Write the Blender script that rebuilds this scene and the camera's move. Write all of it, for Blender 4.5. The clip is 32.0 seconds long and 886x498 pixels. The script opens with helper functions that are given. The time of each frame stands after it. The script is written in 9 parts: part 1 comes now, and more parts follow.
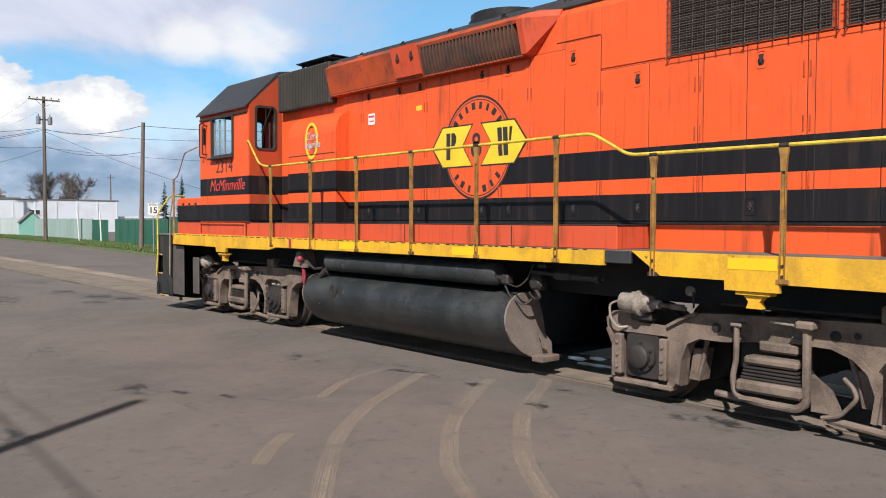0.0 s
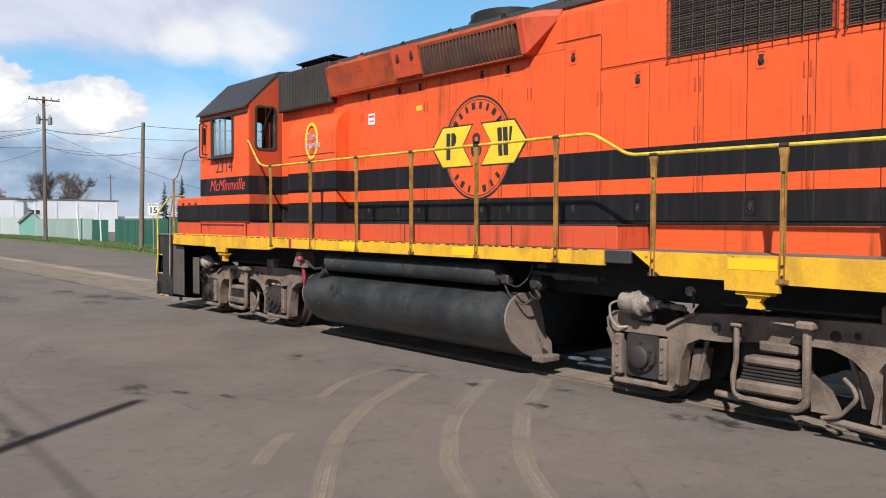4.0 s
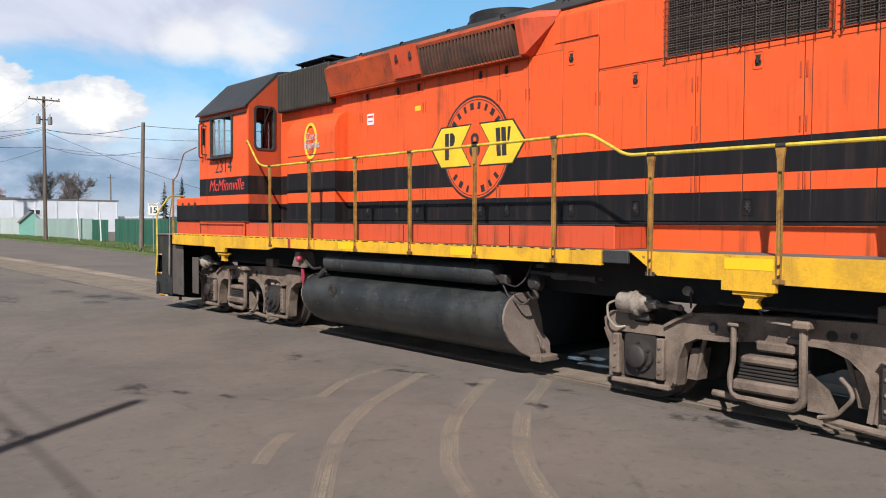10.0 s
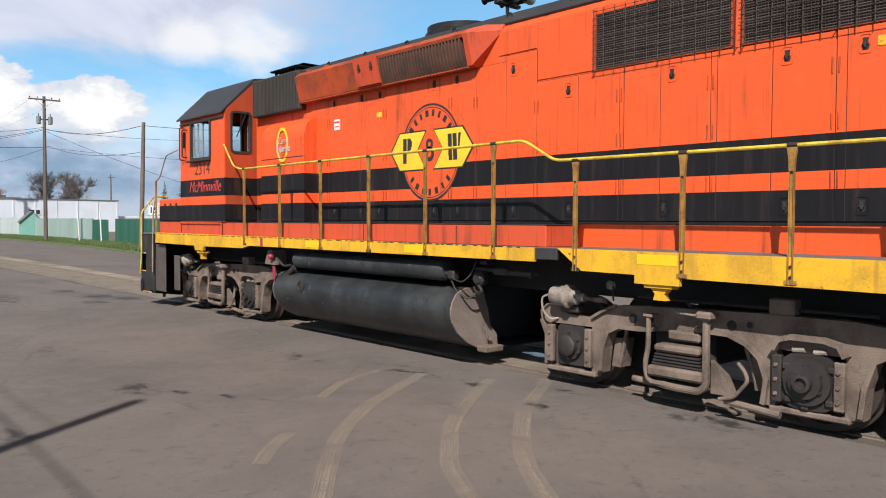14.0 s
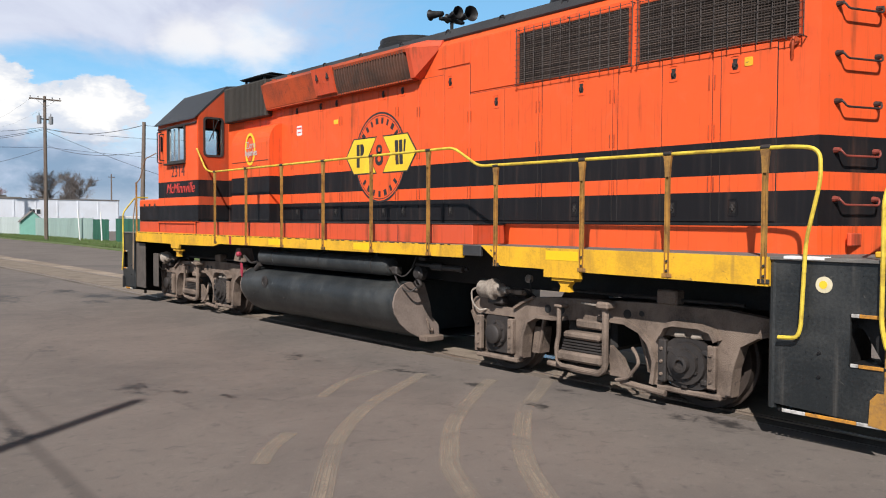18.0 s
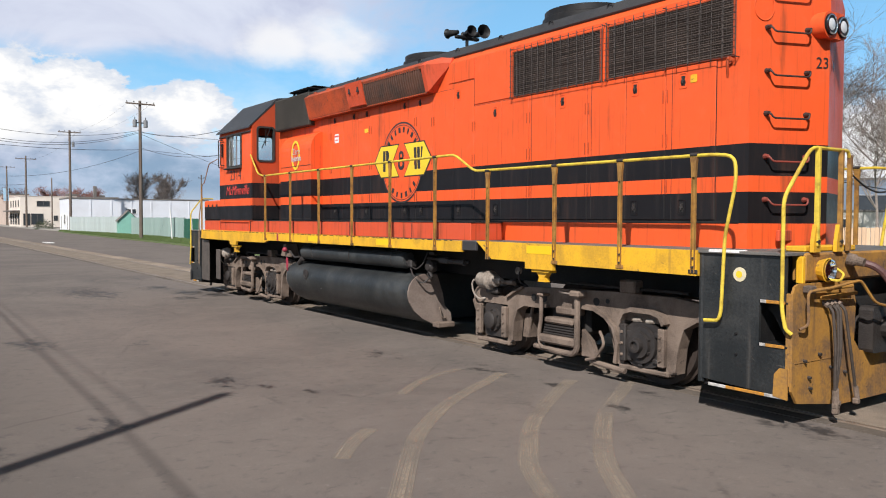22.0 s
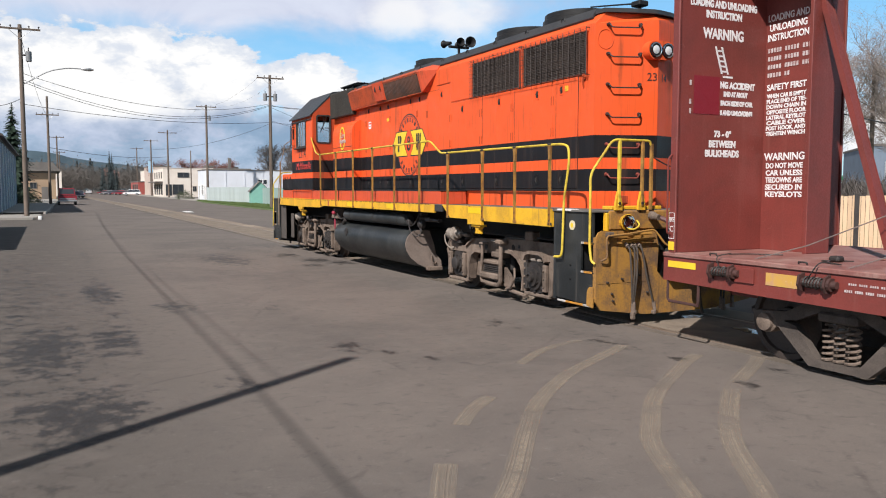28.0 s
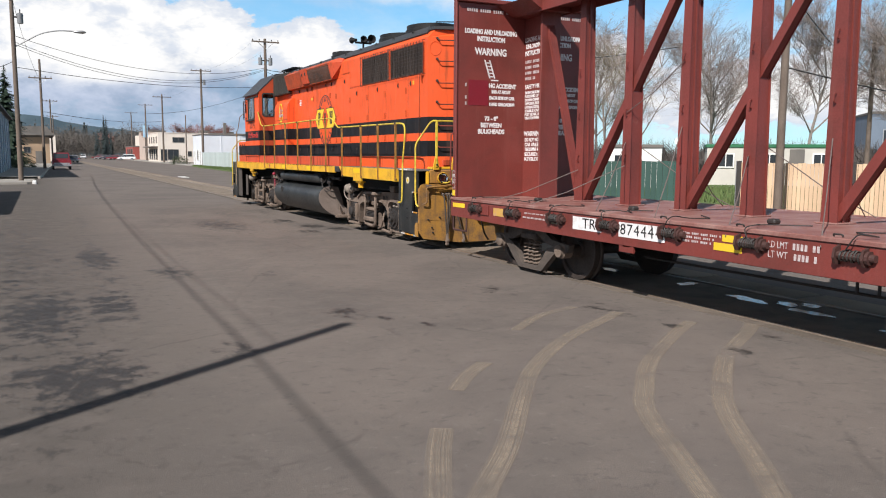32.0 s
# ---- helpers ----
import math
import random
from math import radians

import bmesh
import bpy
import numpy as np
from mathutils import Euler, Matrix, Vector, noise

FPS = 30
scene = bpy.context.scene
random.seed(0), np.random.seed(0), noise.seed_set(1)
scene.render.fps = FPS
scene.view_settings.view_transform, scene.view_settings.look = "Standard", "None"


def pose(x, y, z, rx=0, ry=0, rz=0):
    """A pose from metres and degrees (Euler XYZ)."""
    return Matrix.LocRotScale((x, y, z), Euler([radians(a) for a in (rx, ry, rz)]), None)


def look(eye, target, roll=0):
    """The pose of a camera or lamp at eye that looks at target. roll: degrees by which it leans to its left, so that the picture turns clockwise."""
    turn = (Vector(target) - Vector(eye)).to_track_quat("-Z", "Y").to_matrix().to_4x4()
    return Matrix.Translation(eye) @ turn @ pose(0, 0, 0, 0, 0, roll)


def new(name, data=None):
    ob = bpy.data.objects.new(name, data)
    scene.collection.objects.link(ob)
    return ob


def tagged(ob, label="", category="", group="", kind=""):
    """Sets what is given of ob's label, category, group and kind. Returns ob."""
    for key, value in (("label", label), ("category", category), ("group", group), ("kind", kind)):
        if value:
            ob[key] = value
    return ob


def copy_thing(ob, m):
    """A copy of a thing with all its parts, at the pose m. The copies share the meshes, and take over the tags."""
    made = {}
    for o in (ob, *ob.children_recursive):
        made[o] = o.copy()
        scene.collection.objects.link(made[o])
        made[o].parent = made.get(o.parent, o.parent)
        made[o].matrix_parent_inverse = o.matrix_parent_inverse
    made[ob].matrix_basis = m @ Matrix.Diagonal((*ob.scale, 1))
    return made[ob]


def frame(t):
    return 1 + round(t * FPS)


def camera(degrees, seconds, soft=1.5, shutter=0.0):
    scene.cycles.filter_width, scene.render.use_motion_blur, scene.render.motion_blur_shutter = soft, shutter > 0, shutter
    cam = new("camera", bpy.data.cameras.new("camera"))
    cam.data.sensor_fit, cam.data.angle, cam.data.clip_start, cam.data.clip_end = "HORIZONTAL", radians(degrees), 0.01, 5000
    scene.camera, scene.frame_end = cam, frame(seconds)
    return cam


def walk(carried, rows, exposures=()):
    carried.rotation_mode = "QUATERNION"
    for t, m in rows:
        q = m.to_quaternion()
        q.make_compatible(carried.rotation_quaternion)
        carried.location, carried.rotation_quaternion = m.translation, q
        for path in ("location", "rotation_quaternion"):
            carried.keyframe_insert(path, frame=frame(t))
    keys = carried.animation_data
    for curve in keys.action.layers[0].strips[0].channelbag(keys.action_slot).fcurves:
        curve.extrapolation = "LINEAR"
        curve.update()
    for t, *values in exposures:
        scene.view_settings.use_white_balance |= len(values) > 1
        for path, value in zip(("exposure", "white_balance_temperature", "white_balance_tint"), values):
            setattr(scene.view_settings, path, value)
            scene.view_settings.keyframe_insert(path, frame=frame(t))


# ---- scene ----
# The street, the track and the train lie along y; the train goes towards +y. The camera stands west of the track.
EYE = (-8.105, 0.0, 1.891)
cam = camera(58.5, 32.0, soft=1.05)


def aim(yaw, pitch, roll):
    """A pose at the eye: yaw to the right of +y, pitch up, in degrees."""
    a, b = radians(yaw), radians(pitch)
    way = Vector((math.sin(a) * math.cos(b), math.cos(a) * math.cos(b), math.sin(b)))
    return look(EYE, Vector(EYE) + way * 10, roll)


walk(cam, [(t, aim(*r)) for t, *r in (
    (0.0, 41.05, -2.019, 0.20), (3.5, 41.05, -2.019, 0.20), (5.5, 41.05, -2.018, 0.20), (9.0, 41.05, -2.018, 0.21),
    (14.5, 41.035, -2.015, 0.25), (16.5, 41.02, -2.012, 0.28), (18.0, 41.01, -2.016, 0.29), (18.5, 41.0, -2.02, 0.30),
    (19.0, 40.93, -2.06, 0.31), (19.5, 40.70, -2.09, 0.31), (20.0, 40.10, -2.103, 0.31), (20.5, 39.25, -2.106, 0.29),
    (21.0, 37.90, -2.112, 0.26), (21.5, 36.47, -2.115, 0.24), (22.0, 35.26, -2.12, 0.22), (22.5, 34.06, -2.12, 0.18),
    (23.0, 32.74, -2.112, 0.14), (23.5, 31.29, -2.11, 0.10), (24.0, 29.89, -2.11, 0.07), (24.5, 28.57, -2.122, 0.05),
    (25.0, 27.55, -2.12, 0.04), (25.5, 26.92, -2.15, 0.03), (26.5, 26.45, -2.8, 0.03), (27.5, 26.43, -3.80, 0.04), (28.0, 26.58, -4.335, 0.06),
    (28.5, 26.70, -4.90, 0.10), (29.0, 26.79, -5.41, 0.17), (29.5, 26.82, -5.95, 0.23), (30.0, 26.84, -6.455, 0.29),
    (30.5, 26.89, -6.80, 0.30), (31.0, 26.90, -6.926, 0.30), (31.5, 26.87, -6.86, 0.31), (32.0, 26.855, -6.761, 0.32))])

# How far the train has gone, in metres, by the clock.
ROLLED = [(0, 0), (9.4, 0), (10, .03), (10.5, .085), (11, .178), (11.5, .288), (12, .398), (12.5, .52), (13, .652), (13.5, .802),
          (14, .963), (14.5, 1.13), (15.5, 1.445), (16.5, 1.725), (17, 1.861), (17.5, 2.002), (18, 2.161), (18.5, 2.33), (19, 2.502),
          (19.5, 2.684), (20, 2.888), (20.5, 3.1), (21, 3.321), (21.5, 3.558), (22, 3.806), (22.5, 4.072), (23, 4.354), (23.5, 4.655),
          (24, 4.972), (24.5, 5.31), (25, 5.668), (25.5, 6.045), (26.5, 6.92), (27.5, 7.915), (28, 8.462), (28.5, 9.05), (29, 9.665),
          (29.5, 10.315), (30, 10.995), (30.5, 11.695), (31, 12.42), (31.5, 13.175), (32, 13.965)]


def rolled(t):
    i = max(k for k in range(len(ROLLED) - 1) if ROLLED[k][0] <= t or k == 0)

    def slope(k):
        if k <= 1:
            return 0.0
        a, b = ROLLED[k - 1], ROLLED[min(k + 1, len(ROLLED) - 1)]
        return (b[1] - a[1]) / (b[0] - a[0])
    (t0, a), (t1, b) = ROLLED[i], ROLLED[i + 1]
    h, m0, m1 = t1 - t0, slope(i), slope(i + 1)
    u = min(max((t - t0) / h, 0), 1)
    return (2 * u**3 - 3 * u**2 + 1) * a + (u**3 - 2 * u**2 + u) * h * m0 + (3 * u**2 - 2 * u**3) * b + (u**3 - u**2) * h * m1


LOCO_Y = 8.60      # the middle of the locomotive as it stands
CAR_Y = 8.60 - 20.95   # the middle of the flat car behind it

# ---- light ----
SUN_UP, SUN_FROM = 41.5, Vector((-0.82, -0.573, 0.0)).normalized()
sun_way = SUN_FROM * math.cos(radians(SUN_UP)) + Vector((0, 0, math.sin(radians(SUN_UP))))
sun = new("sun", bpy.data.lights.new("sun", "SUN"))
sun.data.energy, sun.data.angle, sun.data.color = 5.0, radians(0.53), (1.0, 0.958, 0.925)
sun.matrix_basis = look(sun_way * 50, (0, 0, 0))
scene.view_settings.exposure = 0.36


class Net:
    """A small hand for node trees."""

    def __init__(self, tree):
        self.tree = tree
        tree.nodes.clear()

    def add(self, kind, *ins, **props):
        n = self.tree.nodes.new(kind)
        for k, v in props.items():
            if k == "operation":
                n.operation = v
            elif k == "blend_type":
                n.blend_type = v
            elif k == "sky_type":
                n.sky_type = v
            elif k == "data_type":
                n.data_type = v
            elif k == "noise_dimensions":
                n.noise_dimensions = v
            elif k == "feature":
                n.feature = v
            elif k == "bands_direction":
                n.bands_direction = v
            elif k == "wave_type":
                n.wave_type = v
        for i, v in enumerate(ins):
            if v is not None:
                self.put(n.inputs[i], v)
        return n

    def put(self, socket, v):
        if isinstance(v, bpy.types.NodeSocket):
            self.tree.links.new(v, socket)
        elif isinstance(v, bpy.types.Node):
            self.tree.links.new(v.outputs[0], socket)
        else:
            socket.default_value = v

    def math(self, op, a, b=0.0, c=None, clamp=False):
        n = self.add("ShaderNodeMath", a, b, operation=op)
        if c is not None:
            self.put(n.inputs[2], c)
        n.use_clamp = clamp
        return n.outputs[0]

    def noise(self, vec, scale, detail=4.0, rough=0.55, distort=0.0):
        n = self.add("ShaderNodeTexNoise")
        self.put(n.inputs["Vector"], vec)
        n.inputs["Scale"].default_value, n.inputs["Detail"].default_value = scale, detail
        n.inputs["Roughness"].default_value, n.inputs["Distortion"].default_value = rough, distort
        return n.outputs["Fac"]

    def ramp(self, fac, *stops):
        n = self.add("ShaderNodeValToRGB", fac)
        e = n.color_ramp.elements
        while len(e) < len(stops):
            e.new(0.5)
        for k, (p, c) in zip(e, stops):
            k.position = p
            k.color = (c, c, c, 1) if isinstance(c, (int, float)) else (*c, 1)
        return n.outputs[0]

    def mix(self, fac, a, b, blend="MIX"):
        n = self.add("ShaderNodeMix")
        n.data_type, n.blend_type = "RGBA", blend
        self.put(n.inputs[0], fac)
        self.put(n.inputs[6], (*a, 1) if isinstance(a, tuple) and len(a) == 3 else a)
        self.put(n.inputs[7], (*b, 1) if isinstance(b, tuple) and len(b) == 3 else b)
        return n.outputs[2]

    def step(self, v, lo, hi, a=0.0, b=1.0):
        n = self.add("ShaderNodeMapRange")
        n.interpolation_type = "SMOOTHSTEP"
        for k, q in zip(("Value", "From Min", "From Max", "To Min", "To Max"), (v, lo, hi, a, b)):
            self.put(n.inputs[k], q)
        return n.outputs[0]


def heavens():
    """A blue spring sky with cumulus and a grey-blue bank of cloud low over the hills."""
    world = bpy.data.worlds.new("sky")
    scene.world, world.use_nodes = world, True
    n = Net(world.node_tree)
    sky = n.add("ShaderNodeTexSky", sky_type="NISHITA")
    sky.sun_disc, sky.sun_elevation = False, radians(SUN_UP)
    sky.sun_rotation = math.atan2(SUN_FROM.x, SUN_FROM.y)
    sky.air_density, sky.dust_density, sky.ozone_density = 1.0, 0.1, 2.5
    way = n.add("ShaderNodeTexCoord").outputs["Generated"]
    sep = n.add("ShaderNodeSeparateXYZ", way)
    x, y, z = sep.outputs[0], sep.outputs[1], sep.outputs[2]
    zz = n.math("MAXIMUM", z, 0.0)
    zen = n.mix(1.0, sky.outputs[0], (0.90, 1.30, 1.66), "MULTIPLY")
    zen = n.mix(0.38, zen, (4.3, 9.4, 12.0))
    # noise in the sky's own directions, drawn out sideways
    flatways = n.add("ShaderNodeVectorMath", way, (1.0, 1.0, 1.9), operation="MULTIPLY").outputs[0]
    lump = n.noise(flatways, 9.0, 8.0, 0.55, 0.1)
    wisp = n.noise(flatways, 4.5, 6.0, 0.6, 0.6)
    fine = n.noise(flatways, 30.0, 5.0, 0.6, 0.2)
    dl = n.math("SUBTRACT", lump, 0.5)
    dw = n.math("SUBTRACT", wisp, 0.5)
    df = n.math("SUBTRACT", fine, 0.5)

    def add(*vs):
        out = vs[0]
        for v in vs[1:]:
            out = n.math("ADD", out, v)
        return out

    def times(a, b):
        return n.math("MULTIPLY", a, b)

    def puff(az, el, wide_, tall):
        a, e = radians(az), radians(el)
        mid = Vector((math.sin(a) * math.cos(e), math.cos(a) * math.cos(e), math.sin(e)))
        d = n.add("ShaderNodeVectorMath", way, tuple(mid), operation="SUBTRACT")
        d2 = n.add("ShaderNodeVectorMath", d.outputs[0], (1 / wide_, 1 / wide_, 1 / tall), operation="MULTIPLY")
        ln = n.add("ShaderNodeVectorMath", d2.outputs[0], operation="LENGTH")
        return n.math("SUBTRACT", 1.0, ln.outputs["Value"])
    # heaps of cumulus over the street
    heap = puff(3, 6.8, 0.20, 0.070)
    for p in ((-9, 8, 0.14, 0.08), (10.5, 7.4, 0.075, 0.055), (17, 7.2, 0.06, 0.045), (6.5, 9.2, 0.035, 0.025), (38, 6.5, 0.07, 0.045), (64, 5.0, 0.14, 0.055), (50, 4.2, 0.18, 0.05)):
        heap = n.math("MAXIMUM", heap, puff(*p))
    dc = n.math("SUBTRACT", n.noise(flatways, 75.0, 4.0, 0.6, 0.3), 0.5)
    heap = add(heap, times(dl, 1.5), times(df, 1.1), times(dc, 0.35))
    m_heap = n.step(heap, 0.0, 0.16)
    glow = n.math("MAXIMUM", puff(27.5, 12.2, 0.085, 0.045), puff(24, 12.0, 0.07, 0.035))
    glow = n.step(add(glow, times(dl, 1.3), times(df, 0.4)), -0.05, 0.75)
    # a soft grey-lilac deck above
    west = n.step(x, 0.62, 0.36)
    deck = add(zz, times(dw, 0.10), times(dl, 0.05), times(df, 0.015))
    m_deck = times(n.step(deck, 0.166, 0.212), n.step(add(x, times(dw, 0.4)), 0.60, 0.42))
    m_deck = times(m_deck, n.step(zz, 0.40, 0.30))
    # the low bank
    m_bank = times(n.step(add(zz, times(dl, 0.09), times(dw, 0.06)), 0.112, 0.076), n.step(add(x, times(dw, 0.3)), 0.66, 0.38))
    veil = times(n.step(add(wisp, times(df, 0.3)), 0.36, 0.66), 0.65)
    m_veil = times(veil, n.step(zz, 0.20, 0.10))
    out = n.mix(m_veil, zen, (9.6, 10.8, 11.8))
    out = n.mix(times(m_deck, 0.92), out, n.mix(n.step(wisp, 0.34, 0.66), (6.9, 7.15, 9.0), (9.1, 9.4, 10.8)))
    out = n.mix(times(glow, 0.85), out, (11.4, 11.4, 11.6))
    out = n.mix(m_heap, out, n.mix(n.step(add(heap, times(df, 0.8)), 0.1, 0.7), (8.6, 9.2, 10.3), (12.2, 12.1, 12.0)))
    under = n.mix(n.step(add(lump, times(dw, 0.8), times(df, 0.3)), 0.36, 0.74), (3.0, 4.2, 6.1), (6.6, 7.5, 9.6))
    under = n.mix(n.step(zz, 0.075, 0.10, 0.0, 0.45), under, (7.2, 7.8, 9.4))
    under = n.mix(n.step(add(zz, times(dl, 0.05)), 0.035, 0.004, 0.0, 0.7), under, (7.2, 8.0, 9.2))
    out = n.mix(times(m_bank, 0.9), out, under)
    # overhead the sky is clear and deep blue
    out = n.mix(n.step(zz, 0.29, 0.52), out, (1.9, 2.3, 2.9))
    bg = n.add("ShaderNodeBackground", out, 0.066)
    end = n.add("ShaderNodeOutputWorld", bg)
    return end


heavens()


# ---- materials ----
def surface(name, base, dark=None, rough=0.6, metal=0.0, scale=2.0, grain=40.0, bump=0.15, amount=0.6, spots=0.0, spot_col=(0.05, 0.04, 0.03), streak=0.0, random_tint=0.0, spec=0.5):
    """A worn surface: base and dark colours mixed by large stains, fine grain in colour and relief, some spots, streaks that run down."""
    m = bpy.data.materials.new(name)
    m.use_nodes = True
    n = Net(m.node_tree)
    dark = dark or tuple(c * 0.7 for c in base)
    pos = n.add("ShaderNodeTexCoord").outputs["Object"]
    big = n.noise(pos, scale, 5.0, 0.6, 0.4)
    fine = n.noise(pos, grain, 3.0, 0.6)
    f = n.math("MULTIPLY", n.step(n.math("ADD", n.math("MULTIPLY", big, 0.75), n.math("MULTIPLY", fine, 0.25)), 0.38, 0.68), amount)
    col = n.mix(f, base, dark)
    if streak:
        stretch = n.add("ShaderNodeVectorMath", pos, (9.0, 9.0, 0.5), operation="MULTIPLY").outputs[0]
        st = n.step(n.noise(stretch, 1.0, 4.0, 0.6), 0.55, 0.8, 0.0, streak)
        col = n.mix(st, col, spot_col)
    if spots:
        sp = n.step(n.noise(pos, scale * 4.3, 6.0, 0.7, 1.0), 0.62, 0.70, 0.0, spots)
        col = n.mix(sp, col, spot_col)
    if random_tint:
        r = n.add("ShaderNodeObjectInfo").outputs["Random"]
        col = n.mix(1.0, col, n.ramp(r, (0.0, 1 - random_tint), (1.0, 1 + random_tint)), "MULTIPLY")
    b = n.add("ShaderNodeBsdfPrincipled")
    n.put(b.inputs["Base Color"], col)
    n.put(b.inputs["Roughness"], n.step(fine, 0.2, 0.8, max(rough - 0.1, 0.02), min(rough + 0.1, 1)))
    b.inputs["Metallic"].default_value = metal
    b.inputs["Specular IOR Level"].default_value = spec
    if bump:
        bp = n.add("ShaderNodeBump")
        bp.inputs["Strength"].default_value, bp.inputs["Distance"].default_value = bump, 0.02
        n.put(bp.inputs["Height"], n.math("ADD", fine, n.math("MULTIPLY", big, 0.6)))
        n.put(b.inputs["Normal"], bp.outputs[0])
    n.add("ShaderNodeOutputMaterial", b)
    return m


def glass(name, colour=(0.8, 0.85, 0.85), rough=0.02):
    m = bpy.data.materials.new(name)
    m.use_nodes = True
    n = Net(m.node_tree)
    b = n.add("ShaderNodeBsdfPrincipled")
    b.inputs["Base Color"].default_value = (*colour, 1)
    b.inputs["Roughness"].default_value = rough
    b.inputs["Transmission Weight"].default_value = 1.0
    b.inputs["IOR"].default_value = 1.2
    n.add("ShaderNodeOutputMaterial", b)
    return m


def livery(name, orange=(0.745, 0.095, 0.021), stripes=((1.865, 2.19), (2.355, 2.685)), wear=0.5):
    """Orange enamel with two black bands along the body, grime that runs down and soot under the eaves of the doors."""
    m = bpy.data.materials.new(name)
    m.use_nodes = True
    n = Net(m.node_tree)
    pos = n.add("ShaderNodeTexCoord").outputs["Object"]
    z = n.add("ShaderNodeSeparateXYZ", pos).outputs[2]
    big = n.noise(pos, 0.9, 5.0, 0.6, 0.3)
    fine = n.noise(pos, 60.0, 3.0, 0.6)
    stretch = n.add("ShaderNodeVectorMath", pos, (7.0, 7.0, 0.45), operation="MULTIPLY").outputs[0]
    runs = n.noise(stretch, 1.0, 5.0, 0.65)
    paint = n.mix(n.step(big, 0.3, 0.7, 0.0, 0.45), orange, (orange[0] * 0.86, orange[1] * 0.95, orange[2] * 1.3))
    mid = n.noise(pos, 4.2, 6.0, 0.65, 0.5)
    paint = n.mix(n.step(mid, 0.50, 0.78, 0.0, 0.40), paint, (orange[0] * 0.92, orange[1] * 1.35, orange[2] * 2.4))
    paint = n.mix(n.step(mid, 0.46, 0.24, 0.0, 0.35), paint, (orange[0] * 0.66, orange[1] * 0.74, orange[2]))
    thin = n.noise(n.add("ShaderNodeVectorMath", pos, (26.0, 26.0, 0.9), operation="MULTIPLY").outputs[0], 1.0, 4.0, 0.6)
    paint = n.mix(n.step(thin, 0.54, 0.76, 0.0, wear * 0.6), paint, (0.20, 0.04, 0.014))
    black = n.mix(n.step(runs, 0.45, 0.8, 0.0, 0.35), (0.009, 0.008, 0.009), (0.055, 0.042, 0.038))
    band = None
    for lo, hi in stripes:
        v = n.math("MULTIPLY", n.math("GREATER_THAN", z, lo), n.math("LESS_THAN", z, hi))
        band = v if band is None else n.math("ADD", band, v)
    if band is not None:
        paint = n.mix(band, paint, black)
    grime = n.math("MULTIPLY", n.step(n.math("ADD", runs, n.math("MULTIPLY", n.math("SUBTRACT", big, 0.5), 0.5)), 0.53, 0.80), wear)
    if band is not None:
        grime = n.math("MULTIPLY", grime, n.math("SUBTRACT", 1.0, n.math("MULTIPLY", band, 0.7)))
    col = n.mix(grime, paint, (0.13, 0.045, 0.02))
    chips = n.step(n.noise(pos, 9.0, 7.0, 0.75, 1.2), 0.69, 0.74, 0.0, wear)
    col = n.mix(chips, col, (0.06, 0.035, 0.025))
    b = n.add("ShaderNodeBsdfPrincipled")
    n.put(b.inputs["Base Color"], col)
    n.put(b.inputs["Roughness"], n.step(n.math("ADD", big, n.math("MULTIPLY", fine, 0.4)), 0.4, 0.9, 0.36, 0.62))
    b.inputs["Specular IOR Level"].default_value = 0.26
    bp = n.add("ShaderNodeBump")
    bp.inputs["Strength"].default_value, bp.inputs["Distance"].default_value = 0.12, 0.02
    n.put(bp.inputs["Height"], n.math("ADD", n.math("MULTIPLY", fine, 0.15), n.noise(pos, 3.0, 2.0)))
    n.put(b.inputs["Normal"], bp.outputs[0])
    n.add("ShaderNodeOutputMaterial", b)
    return m


ORANGE = livery("orange_paint_with_bands", wear=0.75)
PLAIN_ORANGE = livery("orange_paint", stripes=(), wear=0.95)
YELLOW = surface("yellow_paint", (0.74, 0.40, 0.022), (0.40, 0.22, 0.03), 0.5, scale=2.4, spots=0.85, spot_col=(0.09, 0.06, 0.045), streak=0.75, amount=0.75, spec=0.35)
FRESH_YELLOW = surface("fresh_yellow_patch", (0.82, 0.50, 0.010), (0.70, 0.42, 0.012), 0.45, scale=5.0, amount=0.4, bump=0)
RAIL_YELLOW = surface("handrail_yellow", (0.66, 0.49, 0.055), (0.30, 0.18, 0.03), 0.5, scale=6.0, spots=0.8, spot_col=(0.12, 0.075, 0.04), amount=0.8, spec=0.35)
RUSTY_YELLOW = surface("rusted_yellow_paint", (0.37, 0.185, 0.038), (0.125, 0.078, 0.052), 0.8, scale=2.2, spots=0.9, spot_col=(0.10, 0.062, 0.042), streak=1.0, amount=1.0, spec=0.25)
POST_BROWN = surface("rusted_post", (0.37, 0.195, 0.045), (0.15, 0.075, 0.028), 0.6, scale=5.0, spots=0.7, amount=1.0, streak=0.8, spec=0.3)
BLACK = surface("black_paint", (0.010, 0.010, 0.011), (0.030, 0.028, 0.026), 0.5, scale=2.2, spots=0.35, spot_col=(0.07, 0.06, 0.05), streak=0.4, spec=0.22)
TANK_BLACK = surface("fuel_tank_black", (0.016, 0.018, 0.019), (0.048, 0.049, 0.047), 0.46, scale=1.9, grain=22, spots=0.85, spot_col=(0.125, 0.130, 0.125), streak=0.16, amount=0.9, spec=0.4)
WELL_BLACK = surface("step_well_black", (0.013, 0.015, 0.016), (0.050, 0.050, 0.048), 0.36, scale=1.4, spots=0.55, spot_col=(0.10, 0.09, 0.08), streak=0.55, amount=0.85, spec=0.45)
